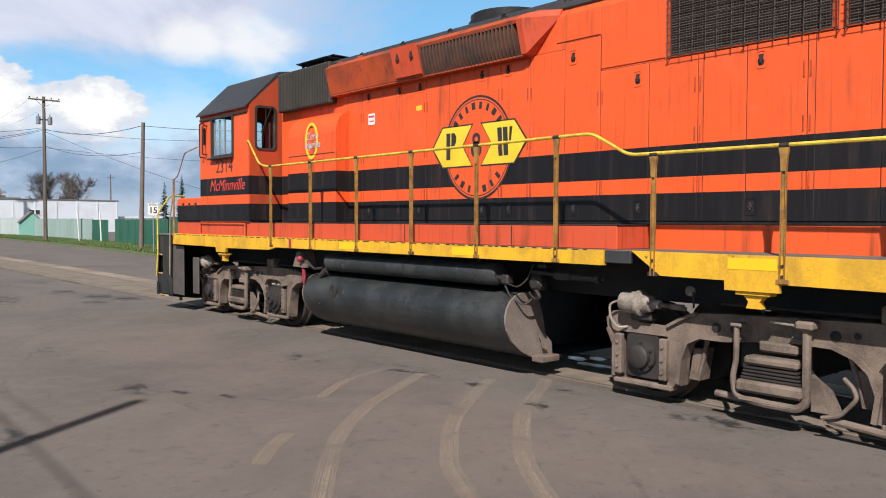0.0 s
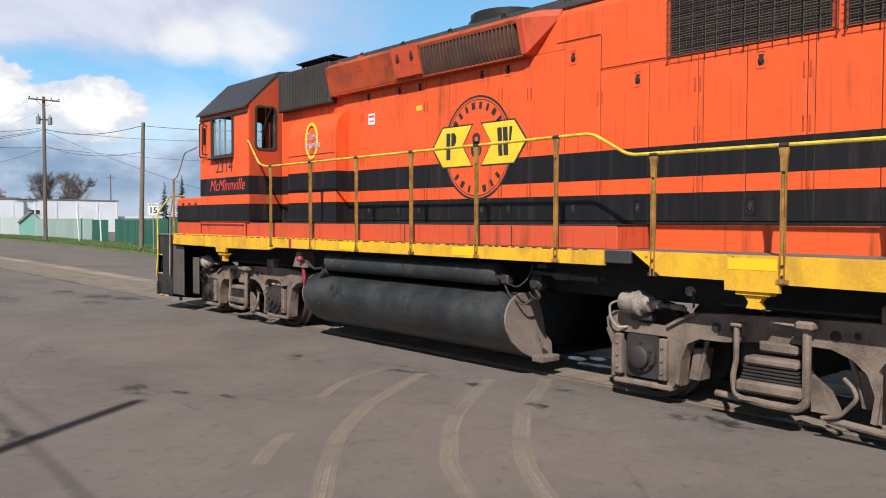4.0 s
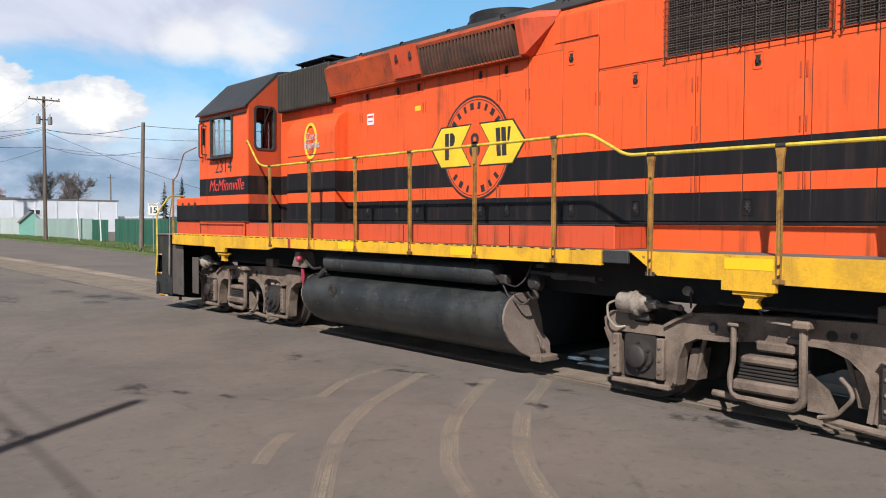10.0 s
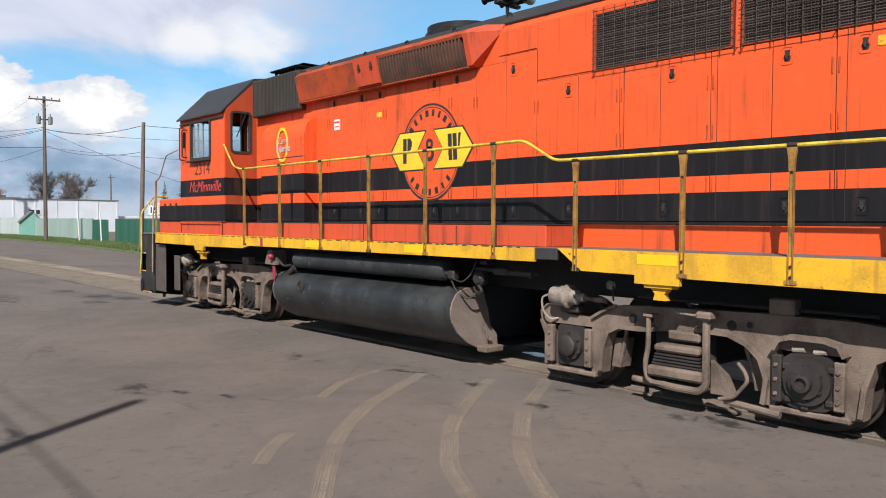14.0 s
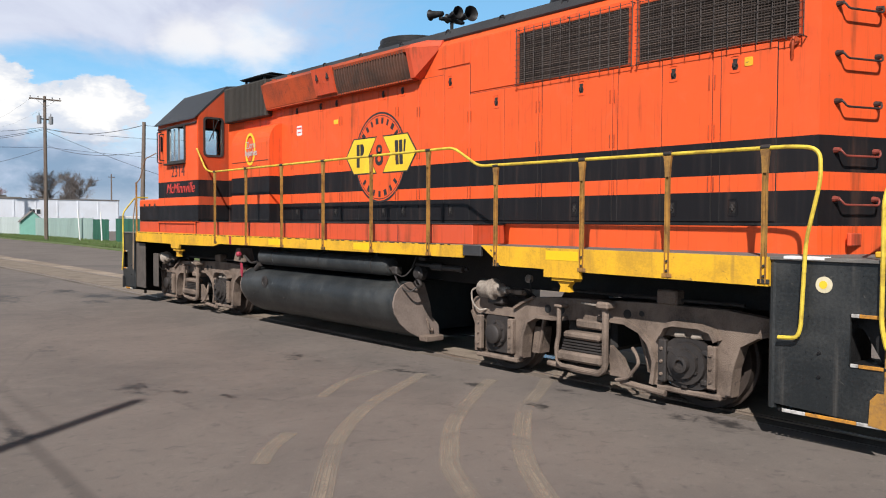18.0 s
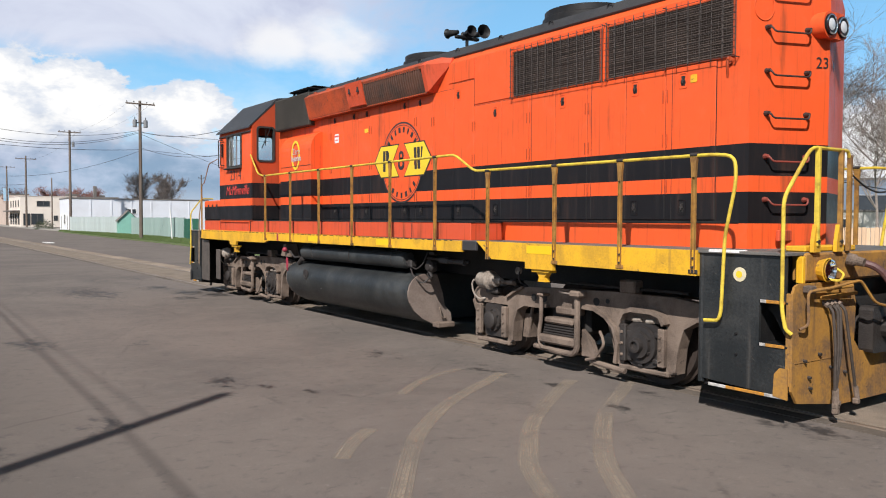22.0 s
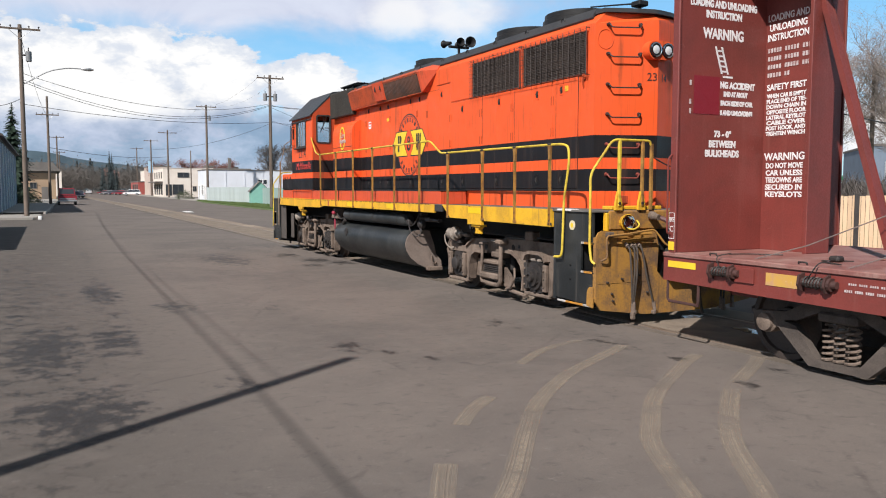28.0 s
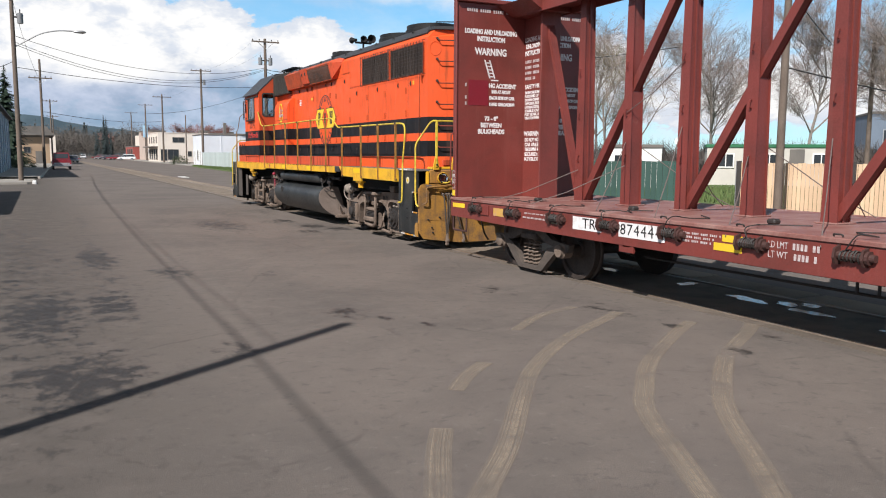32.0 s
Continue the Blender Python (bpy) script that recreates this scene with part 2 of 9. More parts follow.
ROOF_GREY = surface("roof_grey", (0.028, 0.028, 0.03), (0.055, 0.052, 0.05), 0.5, scale=2.0)
# Soot, and also the painted shade of gaps, holes and inner parts.
MESH_DARK = surface("soot_and_shade_black", (0.012, 0.011, 0.010), (0.03, 0.024, 0.021), 0.7, scale=4.0)
CORE_BROWN = surface("dusty_radiator_core", (0.085, 0.062, 0.050), (0.035, 0.026, 0.022), 0.85, scale=2.4, grain=90, spots=0.5, spot_col=(0.14, 0.11, 0.09), amount=0.9, spec=0.2)
WIRE_DARK = surface("rusty_wire", (0.050, 0.035, 0.028), (0.022, 0.017, 0.015), 0.6, scale=8.0)
GRIME = surface("brake_dust", (0.205, 0.155, 0.122), (0.075, 0.056, 0.045), 0.88, scale=3.5, grain=70, bump=0.45, spots=0.5, spot_col=(0.045, 0.035, 0.03), amount=0.85, spec=0.2)
FREIGHT_GRIME = surface("sooty_cast_steel", (0.105, 0.085, 0.072), (0.05, 0.041, 0.036), 0.85, scale=3.5, grain=70, bump=0.4, spots=0.4, spot_col=(0.17, 0.14, 0.115), amount=0.85, spec=0.25)
DARK_GRIME = surface("oily_grime", (0.033, 0.027, 0.024), (0.015, 0.012, 0.011), 0.6, scale=4.0, grain=60, bump=0.3, amount=0.9)
STEEL = surface("wheel_steel", (0.058, 0.043, 0.036), (0.026, 0.02, 0.017), 0.6, 0.2, scale=5.0)
RAIL_STEEL = surface("rail_steel", (0.24, 0.19, 0.15), (0.13, 0.09, 0.065), 0.5, 0.5, scale=3.0)
CHROME = surface("lamp_reflector", (0.85, 0.85, 0.85), (0.7, 0.7, 0.7), 0.08, 1.0, bump=0.0)
PALE = surface("pale_grey_paint", (0.31, 0.265, 0.22), (0.12, 0.092, 0.072), 0.7, scale=4.5, spots=0.8, spot_col=(0.07, 0.055, 0.045), amount=0.9)
LAMP_GLASS = surface("lamp_glint_pale", (0.62, 0.63, 0.63), (0.4, 0.4, 0.4), 0.15, 0.0, scale=12.0, bump=0.0, spec=0.8)
WHITE = surface("white_paint", (0.78, 0.77, 0.74), (0.6, 0.58, 0.54), 0.6, scale=1.0, amount=0.4)
RED = surface("red_plastic", (0.34, 0.03, 0.055), (0.20, 0.02, 0.035), 0.5, scale=8.0)
CAR_RED = surface("oxide_red_paint", (0.185, 0.036, 0.028), (0.105, 0.027, 0.021), 0.5, scale=1.4, spots=0.35, spot_col=(0.24, 0.09, 0.07), streak=0.35, amount=0.7)
DECK_RED = surface("worn_deck_red", (0.20, 0.075, 0.062), (0.33, 0.20, 0.17), 0.6, scale=2.5, spots=0.4, spot_col=(0.10, 0.04, 0.035), amount=0.8)
PATCH_RED = surface("fresh_red_patch", (0.20, 0.012, 0.022), (0.17, 0.012, 0.02), 0.45, scale=1.0)
DUSTY_BLACK = surface("dusty_black_panel", (0.085, 0.070, 0.060), (0.04, 0.034, 0.03), 0.7, scale=3.0, spots=0.4, spot_col=(0.13, 0.105, 0.085), streak=0.4)
FILTER_GREY = surface("dusty_filter_mesh", (0.034, 0.030, 0.025), (0.06, 0.052, 0.043), 0.8, scale=2.0)
RAIL_RUST = surface("rusty_bare_rail", (0.34, 0.25, 0.17), (0.17, 0.10, 0.06), 0.6, scale=6.0, spots=0.6, amount=0.8)
RUBBER = surface("black_rubber", (0.02, 0.019, 0.018), (0.05, 0.045, 0.04), 0.7, scale=6.0)
HOSE = surface("dusty_hose", (0.06, 0.046, 0.037), (0.02, 0.017, 0.015), 0.8, scale=9.0)
INK = surface("black_lettering", (0.02, 0.018, 0.018), (0.04, 0.035, 0.03), 0.5, bump=0)
LETTER_WHITE = surface("white_lettering", (0.75, 0.73, 0.72), (0.5, 0.46, 0.44), 0.6, scale=14.0, bump=0, amount=0.6)
LETTER_RED = surface("red_lettering", (0.62, 0.05, 0.035), (0.45, 0.05, 0.03), 0.5, bump=0)
LETTER_YELLOW = surface("yellow_lettering", (0.80, 0.55, 0.03), (0.6, 0.38, 0.02), 0.5, bump=0)
CAB_DARK = surface("cab_interior", (0.09, 0.10, 0.10), (0.05, 0.055, 0.055), 0.8)
PANE = glass("window_glass")
WOOD_POLE = surface("weathered_pole_wood", (0.155, 0.118, 0.092), (0.08, 0.06, 0.048), 0.85, scale=1.5, grain=30, bump=0.5, streak=0.4)
CABLE = surface("cable_black", (0.03, 0.03, 0.033), (0.05, 0.05, 0.05), 0.7, bump=0)
CAN_GREY = surface("transformer_grey", (0.20, 0.205, 0.21), (0.14, 0.14, 0.145), 0.55, scale=6.0)
ALU = surface("galvanised_steel", (0.42, 0.43, 0.44), (0.30, 0.30, 0.30), 0.45, 0.6, scale=6.0)
BLD_WHITE = surface("white_block_wall", (0.66, 0.68, 0.72), (0.55, 0.56, 0.58), 0.8, scale=0.4, grain=12, streak=0.15, spot_col=(0.4, 0.4, 0.4))
BLD_CREAM = surface("cream_stucco", (0.72, 0.64, 0.56), (0.60, 0.52, 0.45), 0.85, scale=0.4, grain=12)
BLD_TAN = surface("tan_siding", (0.36, 0.25, 0.16), (0.26, 0.18, 0.12), 0.85, scale=0.5)
BLD_GREY = surface("grey_roofing", (0.16, 0.145, 0.13), (0.10, 0.09, 0.085), 0.9, scale=0.6)
BLD_BRICK = surface("dark_brick", (0.16, 0.075, 0.05), (0.11, 0.06, 0.045), 0.9, scale=0.7, grain=14)
BLD_RED = surface("red_shop_front", (0.34, 0.075, 0.06), (0.24, 0.06, 0.05), 0.7, scale=0.5)
BLD_BLUE = surface("blue_grey_timber_wall", (0.15, 0.19, 0.24), (0.10, 0.125, 0.16), 0.85, scale=0.6)
BLD_HALL = surface("blue_grey_cladding", (0.15, 0.19, 0.24), (0.11, 0.14, 0.18), 0.8, scale=0.6)
BLD_HOME = surface("cream_siding", (0.52, 0.49, 0.44), (0.42, 0.39, 0.35), 0.7, scale=0.8)
TANK_DUST = surface("dusty_tank_end", (0.235, 0.185, 0.155), (0.13, 0.10, 0.085), 0.9, scale=2.5, spots=0.4, spot_col=(0.07, 0.055, 0.045), amount=0.8, spec=0.2)
RUNG_RED = surface("worn_red_steel", (0.24, 0.046, 0.030), (0.10, 0.032, 0.026), 0.6, scale=9.0, bump=0.1)
# Cab back: orange darkened for soot and for shade below the roof edge.
CAB_BACK = livery("soot_and_shade_cab_back", orange=(0.42, 0.064, 0.022), wear=1.0)
DUCT_ORANGE = livery("duct_orange_paint", orange=(0.57, 0.080, 0.030), stripes=(), wear=1.0)
WINCH = surface("rusty_winch", (0.065, 0.026, 0.021), (0.03, 0.016, 0.014), 0.7, scale=9.0, spots=0.5)
WINDOW_DARK = surface("dark_window", (0.03, 0.035, 0.04), (0.05, 0.055, 0.06), 0.08, scale=1.0, bump=0.0)
FENCE_GREEN = surface("green_privacy_slat", (0.02, 0.105, 0.065), (0.014, 0.075, 0.05), 0.6, scale=1.0, random_tint=0.15)
FENCE_PALE = surface("pale_grey_slat", (0.42, 0.47, 0.46), (0.32, 0.37, 0.36), 0.7, scale=1.0, random_tint=0.08)
FENCE_TEAL = surface("teal_shed_board", (0.20, 0.43, 0.35), (0.16, 0.34, 0.28), 0.7, scale=1.0)
FENCE_MIST = surface("pale_green_slat", (0.28, 0.37, 0.34), (0.21, 0.29, 0.27), 0.7, scale=1.0, random_tint=0.08)
FENCE_DULL = surface("dull_green_slat", (0.030, 0.078, 0.062), (0.022, 0.055, 0.045), 0.7, scale=1.0, random_tint=0.12)
FENCE_TAN = surface("tan_fence_board", (0.60, 0.42, 0.27), (0.48, 0.33, 0.21), 0.8, scale=1.2, random_tint=0.10, streak=0.2)
BARK = surface("bark", (0.27, 0.23, 0.20), (0.16, 0.135, 0.12), 0.9, scale=4.0, bump=0.5)
# Flare and louvres: soot, plus the shade of their downward lean painted in.
LOUVRE = surface("soot_and_shade_louvre", (0.115, 0.052, 0.034), (0.05, 0.033, 0.026), 0.7, scale=3.0, amount=0.9)
SOOT_SHADE_ORANGE = surface("soot_and_shade_orange", (0.46, 0.072, 0.020), (0.17, 0.042, 0.022), 0.55, scale=2.0, spots=0.7, spot_col=(0.07, 0.03, 0.02), streak=0.7, amount=0.9, spec=0.3)
TWIG = surface("bare_twigs", (0.225, 0.18, 0.16), (0.15, 0.12, 0.108), 0.9, scale=1.0, bump=0)
TWIG_RED = surface("budding_twigs", (0.26, 0.12, 0.10), (0.17, 0.09, 0.08), 0.9, scale=1.0, bump=0)
BARK_FAR = surface("dark_twigs", (0.10, 0.085, 0.078), (0.065, 0.055, 0.05), 0.9, scale=1.0, bump=0)
WILLOW = surface("willow_shoots", (0.30, 0.25, 0.08), (0.20, 0.17, 0.06), 0.9, scale=1.0, bump=0)
CONIFER = surface("conifer_needles", (0.022, 0.042, 0.024), (0.012, 0.024, 0.015), 0.9, scale=1.0, bump=0)
LEAF = surface("bush_leaves", (0.06, 0.075, 0.035), (0.03, 0.04, 0.02), 0.8, scale=2.0, bump=0)
GRASS = surface("grass_blades", (0.085, 0.14, 0.04), (0.14, 0.14, 0.06), 0.9, scale=0.7, bump=0)
TWIG_FAR = surface("far_brown_woods", (0.12, 0.102, 0.088), (0.075, 0.072, 0.066), 0.95, scale=0.05, bump=0)
LETTER_DIM = surface("worn_white_lettering", (0.52, 0.46, 0.45), (0.32, 0.2, 0.19), 0.6, scale=18.0, bump=0, amount=0.8)
OLIVE = surface("olive_card", (0.20, 0.17, 0.12), (0.15, 0.12, 0.09), 0.7, bump=0)
CABLE_STEEL = surface("dull_steel_cable", (0.20, 0.16, 0.145), (0.11, 0.085, 0.075), 0.6, 0.3, scale=8.0, bump=0)
# Firs greyed and blued: the haze of distance is in their colour.
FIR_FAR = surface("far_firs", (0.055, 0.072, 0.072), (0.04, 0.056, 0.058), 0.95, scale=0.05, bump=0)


# ---- mesh helpers ----
def part(name, bm, material, parent, label="", smooth=False):
    """Links a bmesh as ONE mesh object under a thing or under a part."""
    me = bpy.data.meshes.new(name)
    if smooth:
        for f in bm.faces:
            f.smooth = True
    bm.to_mesh(me)
    bm.free()
    for m in material if isinstance(material, (list, tuple)) else [material]:
        me.materials.append(m)
    ob = new(name, me)
    ob.parent = parent
    if label:
        ob["label"] = label
    if smooth:
        soften(ob)
    return ob


def soften(ob):
    me = ob.data
    sharp = me.attributes.get("sharp_edge") or me.attributes.new("sharp_edge", "BOOLEAN", "EDGE")
    b = bmesh.new()
    b.from_mesh(me)
    flags = [len(e.link_faces) != 2 or e.calc_face_angle(0) > 0.6 for e in b.edges]
    b.free()
    for i, v in enumerate(flags):
        sharp.data[i].value = v


def thing(name, label, category, group="", at=None):
    ob = new(name)
    ob.empty_display_size = 0.2
    if at is not None:
        ob.matrix_basis = at
    return tagged(ob, label, category, group)


def solo(name, bm, material, label, category, group="", kind="", at=None, smooth=False):
    """A thing or a piece of the setting that is one mesh."""
    ob = part(name, bm, material, None, smooth=smooth)
    if at is not None:
        ob.matrix_basis = at
    return tagged(ob, label, category, group, kind)


def B():
    return bmesh.new()


def box(bm, x0, x1, y0, y1, z0, z1, bevel=0.0, m=None, mi=0):
    vs = [bm.verts.new((x, y, z)) for x in (x0, x1) for y in (y0, y1) for z in (z0, z1)]
    fs = [bm.faces.new([vs[i] for i in q]) for q in ((0, 1, 3, 2), (4, 6, 7, 5), (0, 4, 5, 1), (2, 3, 7, 6), (0, 2, 6, 4), (1, 5, 7, 3))]
    if bevel:
        es = list({e for f in fs for e in f.edges})
        r = bmesh.ops.bevel(bm, geom=es, offset=bevel, segments=1, affect="EDGES", clamp_overlap=True)
        vs = list({v for f in r["faces"] for v in f.verts} | {v for v in vs if v.is_valid})
        fs = list({f for v in vs for f in v.link_faces})
    for f in fs:
        f.material_index = mi
    if m is not None:
        bmesh.ops.transform(bm, matrix=m, verts=[v for v in vs if v.is_valid])
    return bm


def prism(bm, outline, axis, a, b, mi=0):
    """A closed outline in the two other axes (in their order x, y, z), drawn out along axis from a to b."""
    def at(p, t):
        q = list(p)
        q.insert("xyz".index(axis), t)
        return q
    lo = [bm.verts.new(at(p, a)) for p in outline]
    hi = [bm.verts.new(at(p, b)) for p in outline]
    k = len(outline)
    fs = [bm.faces.new(lo[::-1]), bm.faces.new(hi)]
    for i in range(k):
        fs.append(bm.faces.new((lo[i], lo[(i + 1) % k], hi[(i + 1) % k], hi[i])))
    for f in fs:
        f.material_index = mi
    bmesh.ops.recalc_face_normals(bm, faces=fs)
    return bm


def loft(bm, rings, closed=True, caps=True, mi=0):
    """Joins rings of equal length by faces."""
    rows = [[bm.verts.new(p) for p in r] for r in rings]
    k = len(rows[0])
    fs = []
    for a, b in zip(rows, rows[1:]):
        for i in range(k if closed else k - 1):
            j = (i + 1) % k
            fs.append(bm.faces.new((a[i], a[j], b[j], b[i])))
    if caps and closed:
        fs += [bm.faces.new(rows[0][::-1]), bm.faces.new(rows[-1])]
    for f in fs:
        f.material_index = mi
    bmesh.ops.recalc_face_normals(bm, faces=fs)
    return bm


def rod(bm, p, q, r, r2=None, seg=10, mi=0, caps=True):
    p, q = Vector(p), Vector(q)
    way = (q - p).normalized()
    u = way.orthogonal().normalized()
    v = way.cross(u)
    r2 = r if r2 is None else r2
    ring = [[c + (u * math.cos(t) + v * math.sin(t)) * k for t in (2 * math.pi * i / seg for i in range(seg))] for c, k in ((p, r), (q, r2))]
    return loft(bm, ring, True, caps, mi)


def tube(bm, pts, r, seg=8, mi=0):
    """A bent pipe through the points."""
    pts = [Vector(p) for p in pts]
    rings, u = [], None
    for i, p in enumerate(pts):
        a = (pts[min(i + 1, len(pts) - 1)] - pts[max(i - 1, 0)]).normalized()
        u = (a.orthogonal() if u is None else u - a * u.dot(a)).normalized()
        v = a.cross(u)
        k = r[i] if isinstance(r, (list, tuple)) else r
        rings.append([p + (u * math.cos(t) + v * math.sin(t)) * k for t in (2 * math.pi * j / seg for j in range(seg))])
    return loft(bm, rings, True, True, mi)


def turned(bm, p, axis, profile, seg=20, mi=0):
    """A body of revolution from p along axis; profile: (distance along, radius)."""
    p, axis = Vector(p), Vector(axis).normalized()
    u = axis.orthogonal().normalized()
    v = axis.cross(u)
    rings = [[p + axis * d + (u * math.cos(t) + v * math.sin(t)) * max(r, 1e-4) for t in (2 * math.pi * i / seg for i in range(seg))] for d, r in profile]
    return loft(bm, rings, True, True, mi)


def bent(pts, radius=0.08, n=4):
    """The points with their corners rounded."""
    pts = [Vector(p) for p in pts]
    out = [pts[0]]
    for a, b, c in zip(pts, pts[1:], pts[2:]):
        k = min(radius, (a - b).length * 0.45, (c - b).length * 0.45)
        p, q = b + (a - b).normalized() * k, b + (c - b).normalized() * k
        for i in range(n + 1):
            t = i / n
            out.append(p * (1 - t) ** 2 + b * 2 * t * (1 - t) + q * t * t)
    return out + [pts[-1]]


def plate(bm, outline, axis, at, thick, mi=0):
    return prism(bm, outline, axis, at, at + thick, mi)


def rounded(w, h, r, n=4, cx=0.0, cy=0.0):
    """The outline of a rectangle with rounded corners."""
    pts = []
    for sx, sy, a0 in ((1, 1, 0), (-1, 1, 90), (-1, -1, 180), (1, -1, 270)):
        for i in range(n + 1):
            a = radians(a0 + 90 * i / n)
            pts.append((cx + sx * (w / 2 - r) + r * math.cos(a), cy + sy * (h / 2 - r) + r * math.sin(a)))
    return pts


def frame_ring(bm, outer, inner, axis, a, b, mi=0):
    """A frame: the band between two outlines with equally many points, from a to b along axis."""
    def at(p, t):
        q = list(p)
        q.insert("xyz".index(axis), t)
        return q
    rows = [[bm.verts.new(at(p, t)) for p in o] for o, t in ((outer, a), (outer, b), (inner, b), (inner, a))]
    k, fs = len(outer), []
    for r, s in zip(rows, rows[1:] + rows[:1]):
        for i in range(k):
            j = (i + 1) % k
            fs.append(bm.faces.new((r[i], r[j], s[j], s[i])))
    for f in fs:
        f.material_index = mi
    bmesh.ops.recalc_face_normals(bm, faces=fs)
    return bm


def words(name, text, size, material, parent, m, label="", width=None, shear=0.0, bold=0.0):
    """Lettering in the built-in font, turned into a thin mesh, lying in its own x-y plane at m, centred."""
    cu = bpy.data.curves.new(name, "FONT")
    cu.body, cu.size, cu.align_x, cu.align_y, cu.extrude, cu.shear, cu.offset = text, size, "CENTER", "CENTER", 0.0015, shear, bold
    cu.resolution_u = 3
    tmp = bpy.data.objects.new(name, cu)
    me = bpy.data.meshes.new_from_object(tmp)
    bpy.data.objects.remove(tmp)
    bpy.data.curves.remove(cu)
    if width:
        xs = [v.co.x for v in me.vertices]
        k = width / max(max(xs) - min(xs), 1e-6)
        for v in me.vertices:
            v.co.x *= k
    me.materials.append(material)
    ob = new(name, me)
    ob.parent = parent
    ob.matrix_basis = m
    if label:
        ob["label"] = label
    return ob


# Lettering on a face that looks to -x: its x runs to -y, its y up.
def west_face(x, y, z):
    return Matrix(((0, 0, -1, x), (-1, 0, 0, y), (0, 1, 0, z), (0, 0, 0, 1)))


# Lettering on a face that looks to -y: its x runs to +x.
def south_face(x, y, z):
    return Matrix(((1, 0, 0, x), (0, 0, -1, y), (0, 1, 0, z), (0, 0, 0, 1)))


# ---- the street ----
def asphalt():
    """Old grey-brown asphalt: fine stone grain, pale worn stretches, dark oil stains and a few cracks."""
    m = bpy.data.materials.new("old_asphalt")
    m.use_nodes = True
    n = Net(m.node_tree)
    pos = n.add("ShaderNodeTexCoord").outputs["Object"]
    big = n.noise(pos, 0.35, 6.0, 0.6, 0.5)
    mid = n.noise(pos, 2.4, 6.0, 0.65, 0.3)
    fine = n.noise(pos, 90.0, 4.0, 0.7)
    col = n.mix(n.step(big, 0.35, 0.7), (0.170, 0.142, 0.124), (0.124, 0.106, 0.095))
    col = n.mix(n.step(mid, 0.4, 0.75, 0.0, 0.35), col, (0.205, 0.174, 0.152))
    col = n.mix(n.step(fine, 0.35, 0.75, 0.0, 0.45), col, (0.080, 0.072, 0.067))
    col = n.mix(n.step(n.noise(pos, 160.0, 2.0, 0.5), 0.66, 0.74, 0.0, 0.35), col, (0.26, 0.235, 0.21))
    col = n.mix(n.step(n.noise(pos, 7.0, 8.0, 0.75, 0.4), 0.52, 0.68, 0.0, 0.60), col, (0.085, 0.075, 0.069))
    col = n.mix(n.step(n.noise(pos, 13.0, 7.0, 0.75, 0.2), 0.57, 0.70, 0.0, 0.50), col, (0.22, 0.195, 0.175))
    lane = n.add("ShaderNodeSeparateXYZ", pos).outputs[0]
    lane = n.step(n.math("ADD", lane, n.math("MULTIPLY", n.math("SUBTRACT", big, 0.5), 3.0)), -6.0, -8.4)
    col = n.mix(n.math("MULTIPLY", lane, n.step(mid, 0.25, 0.65, 0.30, 0.80)), col, (0.080, 0.070, 0.062))
    stain = None
    ragged = n.noise(n.add("ShaderNodeVectorMath", pos, (1.0, 0.75, 1.0), operation="MULTIPLY").outputs[0], 4.5, 10.0, 0.74, 0.12)
    lane_stains = ((-7.3, 15.5, 0.55, 9.0, 0.55), (-7.9, 9.5, 0.7, 3.2, 0.5), (-6.35, 13.2, 0.45, 1.0, 1.0), (-6.5, 7.6, 0.35, 0.5, 0.9), (-8.2, 10.3, 0.75, 2.4, 1.3), (-7.45, 10.6, 0.5, 1.6, 1.2), (-7.3, 15.6, 0.5, 2.4, 1.2), (-7.9, 7.2, 0.8, 1.3, 1.3), (-7.2, 24.0, 0.4, 5.0, 0.5), (-8.9, 15.0, 1.9, 17.0, 0.62))
    drips = ((-4.9, 8.9, 0.35, 0.5, 0.9), (-1.95, 7.9, 0.3, 0.9, 0.8), (-2.5, 9.6, 0.35, 0.8, 0.6), (-2.07, 5.45, 0.14, 0.19, 1.8), (-1.83, 6.62, 0.12, 0.2, 1.4), (-1.25, 3.9, 0.35, 0.7, 0.8), (-1.3, 5.6, 0.2, 0.5, 0.6), (-4.6, 8.4, 0.12, 0.35, 0.7), (-4.3, 7.9, 0.1, 0.2, 0.8))
    far_stains = ((-1.75, 20.3, 0.55, 0.8, 1.35), (-1.35, 19.3, 0.5, 0.7, 1.2), (-1.95, 22.2, 0.4, 0.9, 1.2), (-3.9, 21.5, 0.9, 2.6, 1.0), (-2.9, 25.5, 0.5, 1.1, 0.7), (-2.3, 18.9, 0.5, 0.6, 1.0), (-2.2, 22.1, 0.7, 0.9, 0.8), (-4.9, 12.3, 0.35, 0.6, 0.6), (-1.6, 26.0, 0.6, 2.0, 0.6))
    for cx, cy, sx, sy, g in lane_stains + drips + far_stains:
        d = n.add("ShaderNodeVectorMath", n.add("ShaderNodeVectorMath", pos, (cx, cy, 0), operation="SUBTRACT").outputs[0], (1 / sx, 1 / sy, 0), operation="MULTIPLY")
        ln = n.add("ShaderNodeVectorMath", d.outputs[0], operation="LENGTH").outputs["Value"]
        v = n.step(ln, 1.3, 0.0, 0.0, g)
        stain = v if stain is None else n.math("MAXIMUM", stain, v)
    spill = n.step(n.math("ADD", n.math("MULTIPLY", stain, 0.15), ragged), 0.565, 0.69)
    spill = n.math("MULTIPLY", spill, n.math("MINIMUM", n.math("MULTIPLY", stain, 2.2), 1.0))
    col = n.mix(n.math("MULTIPLY", spill, 0.88), col, (0.030, 0.027, 0.026))
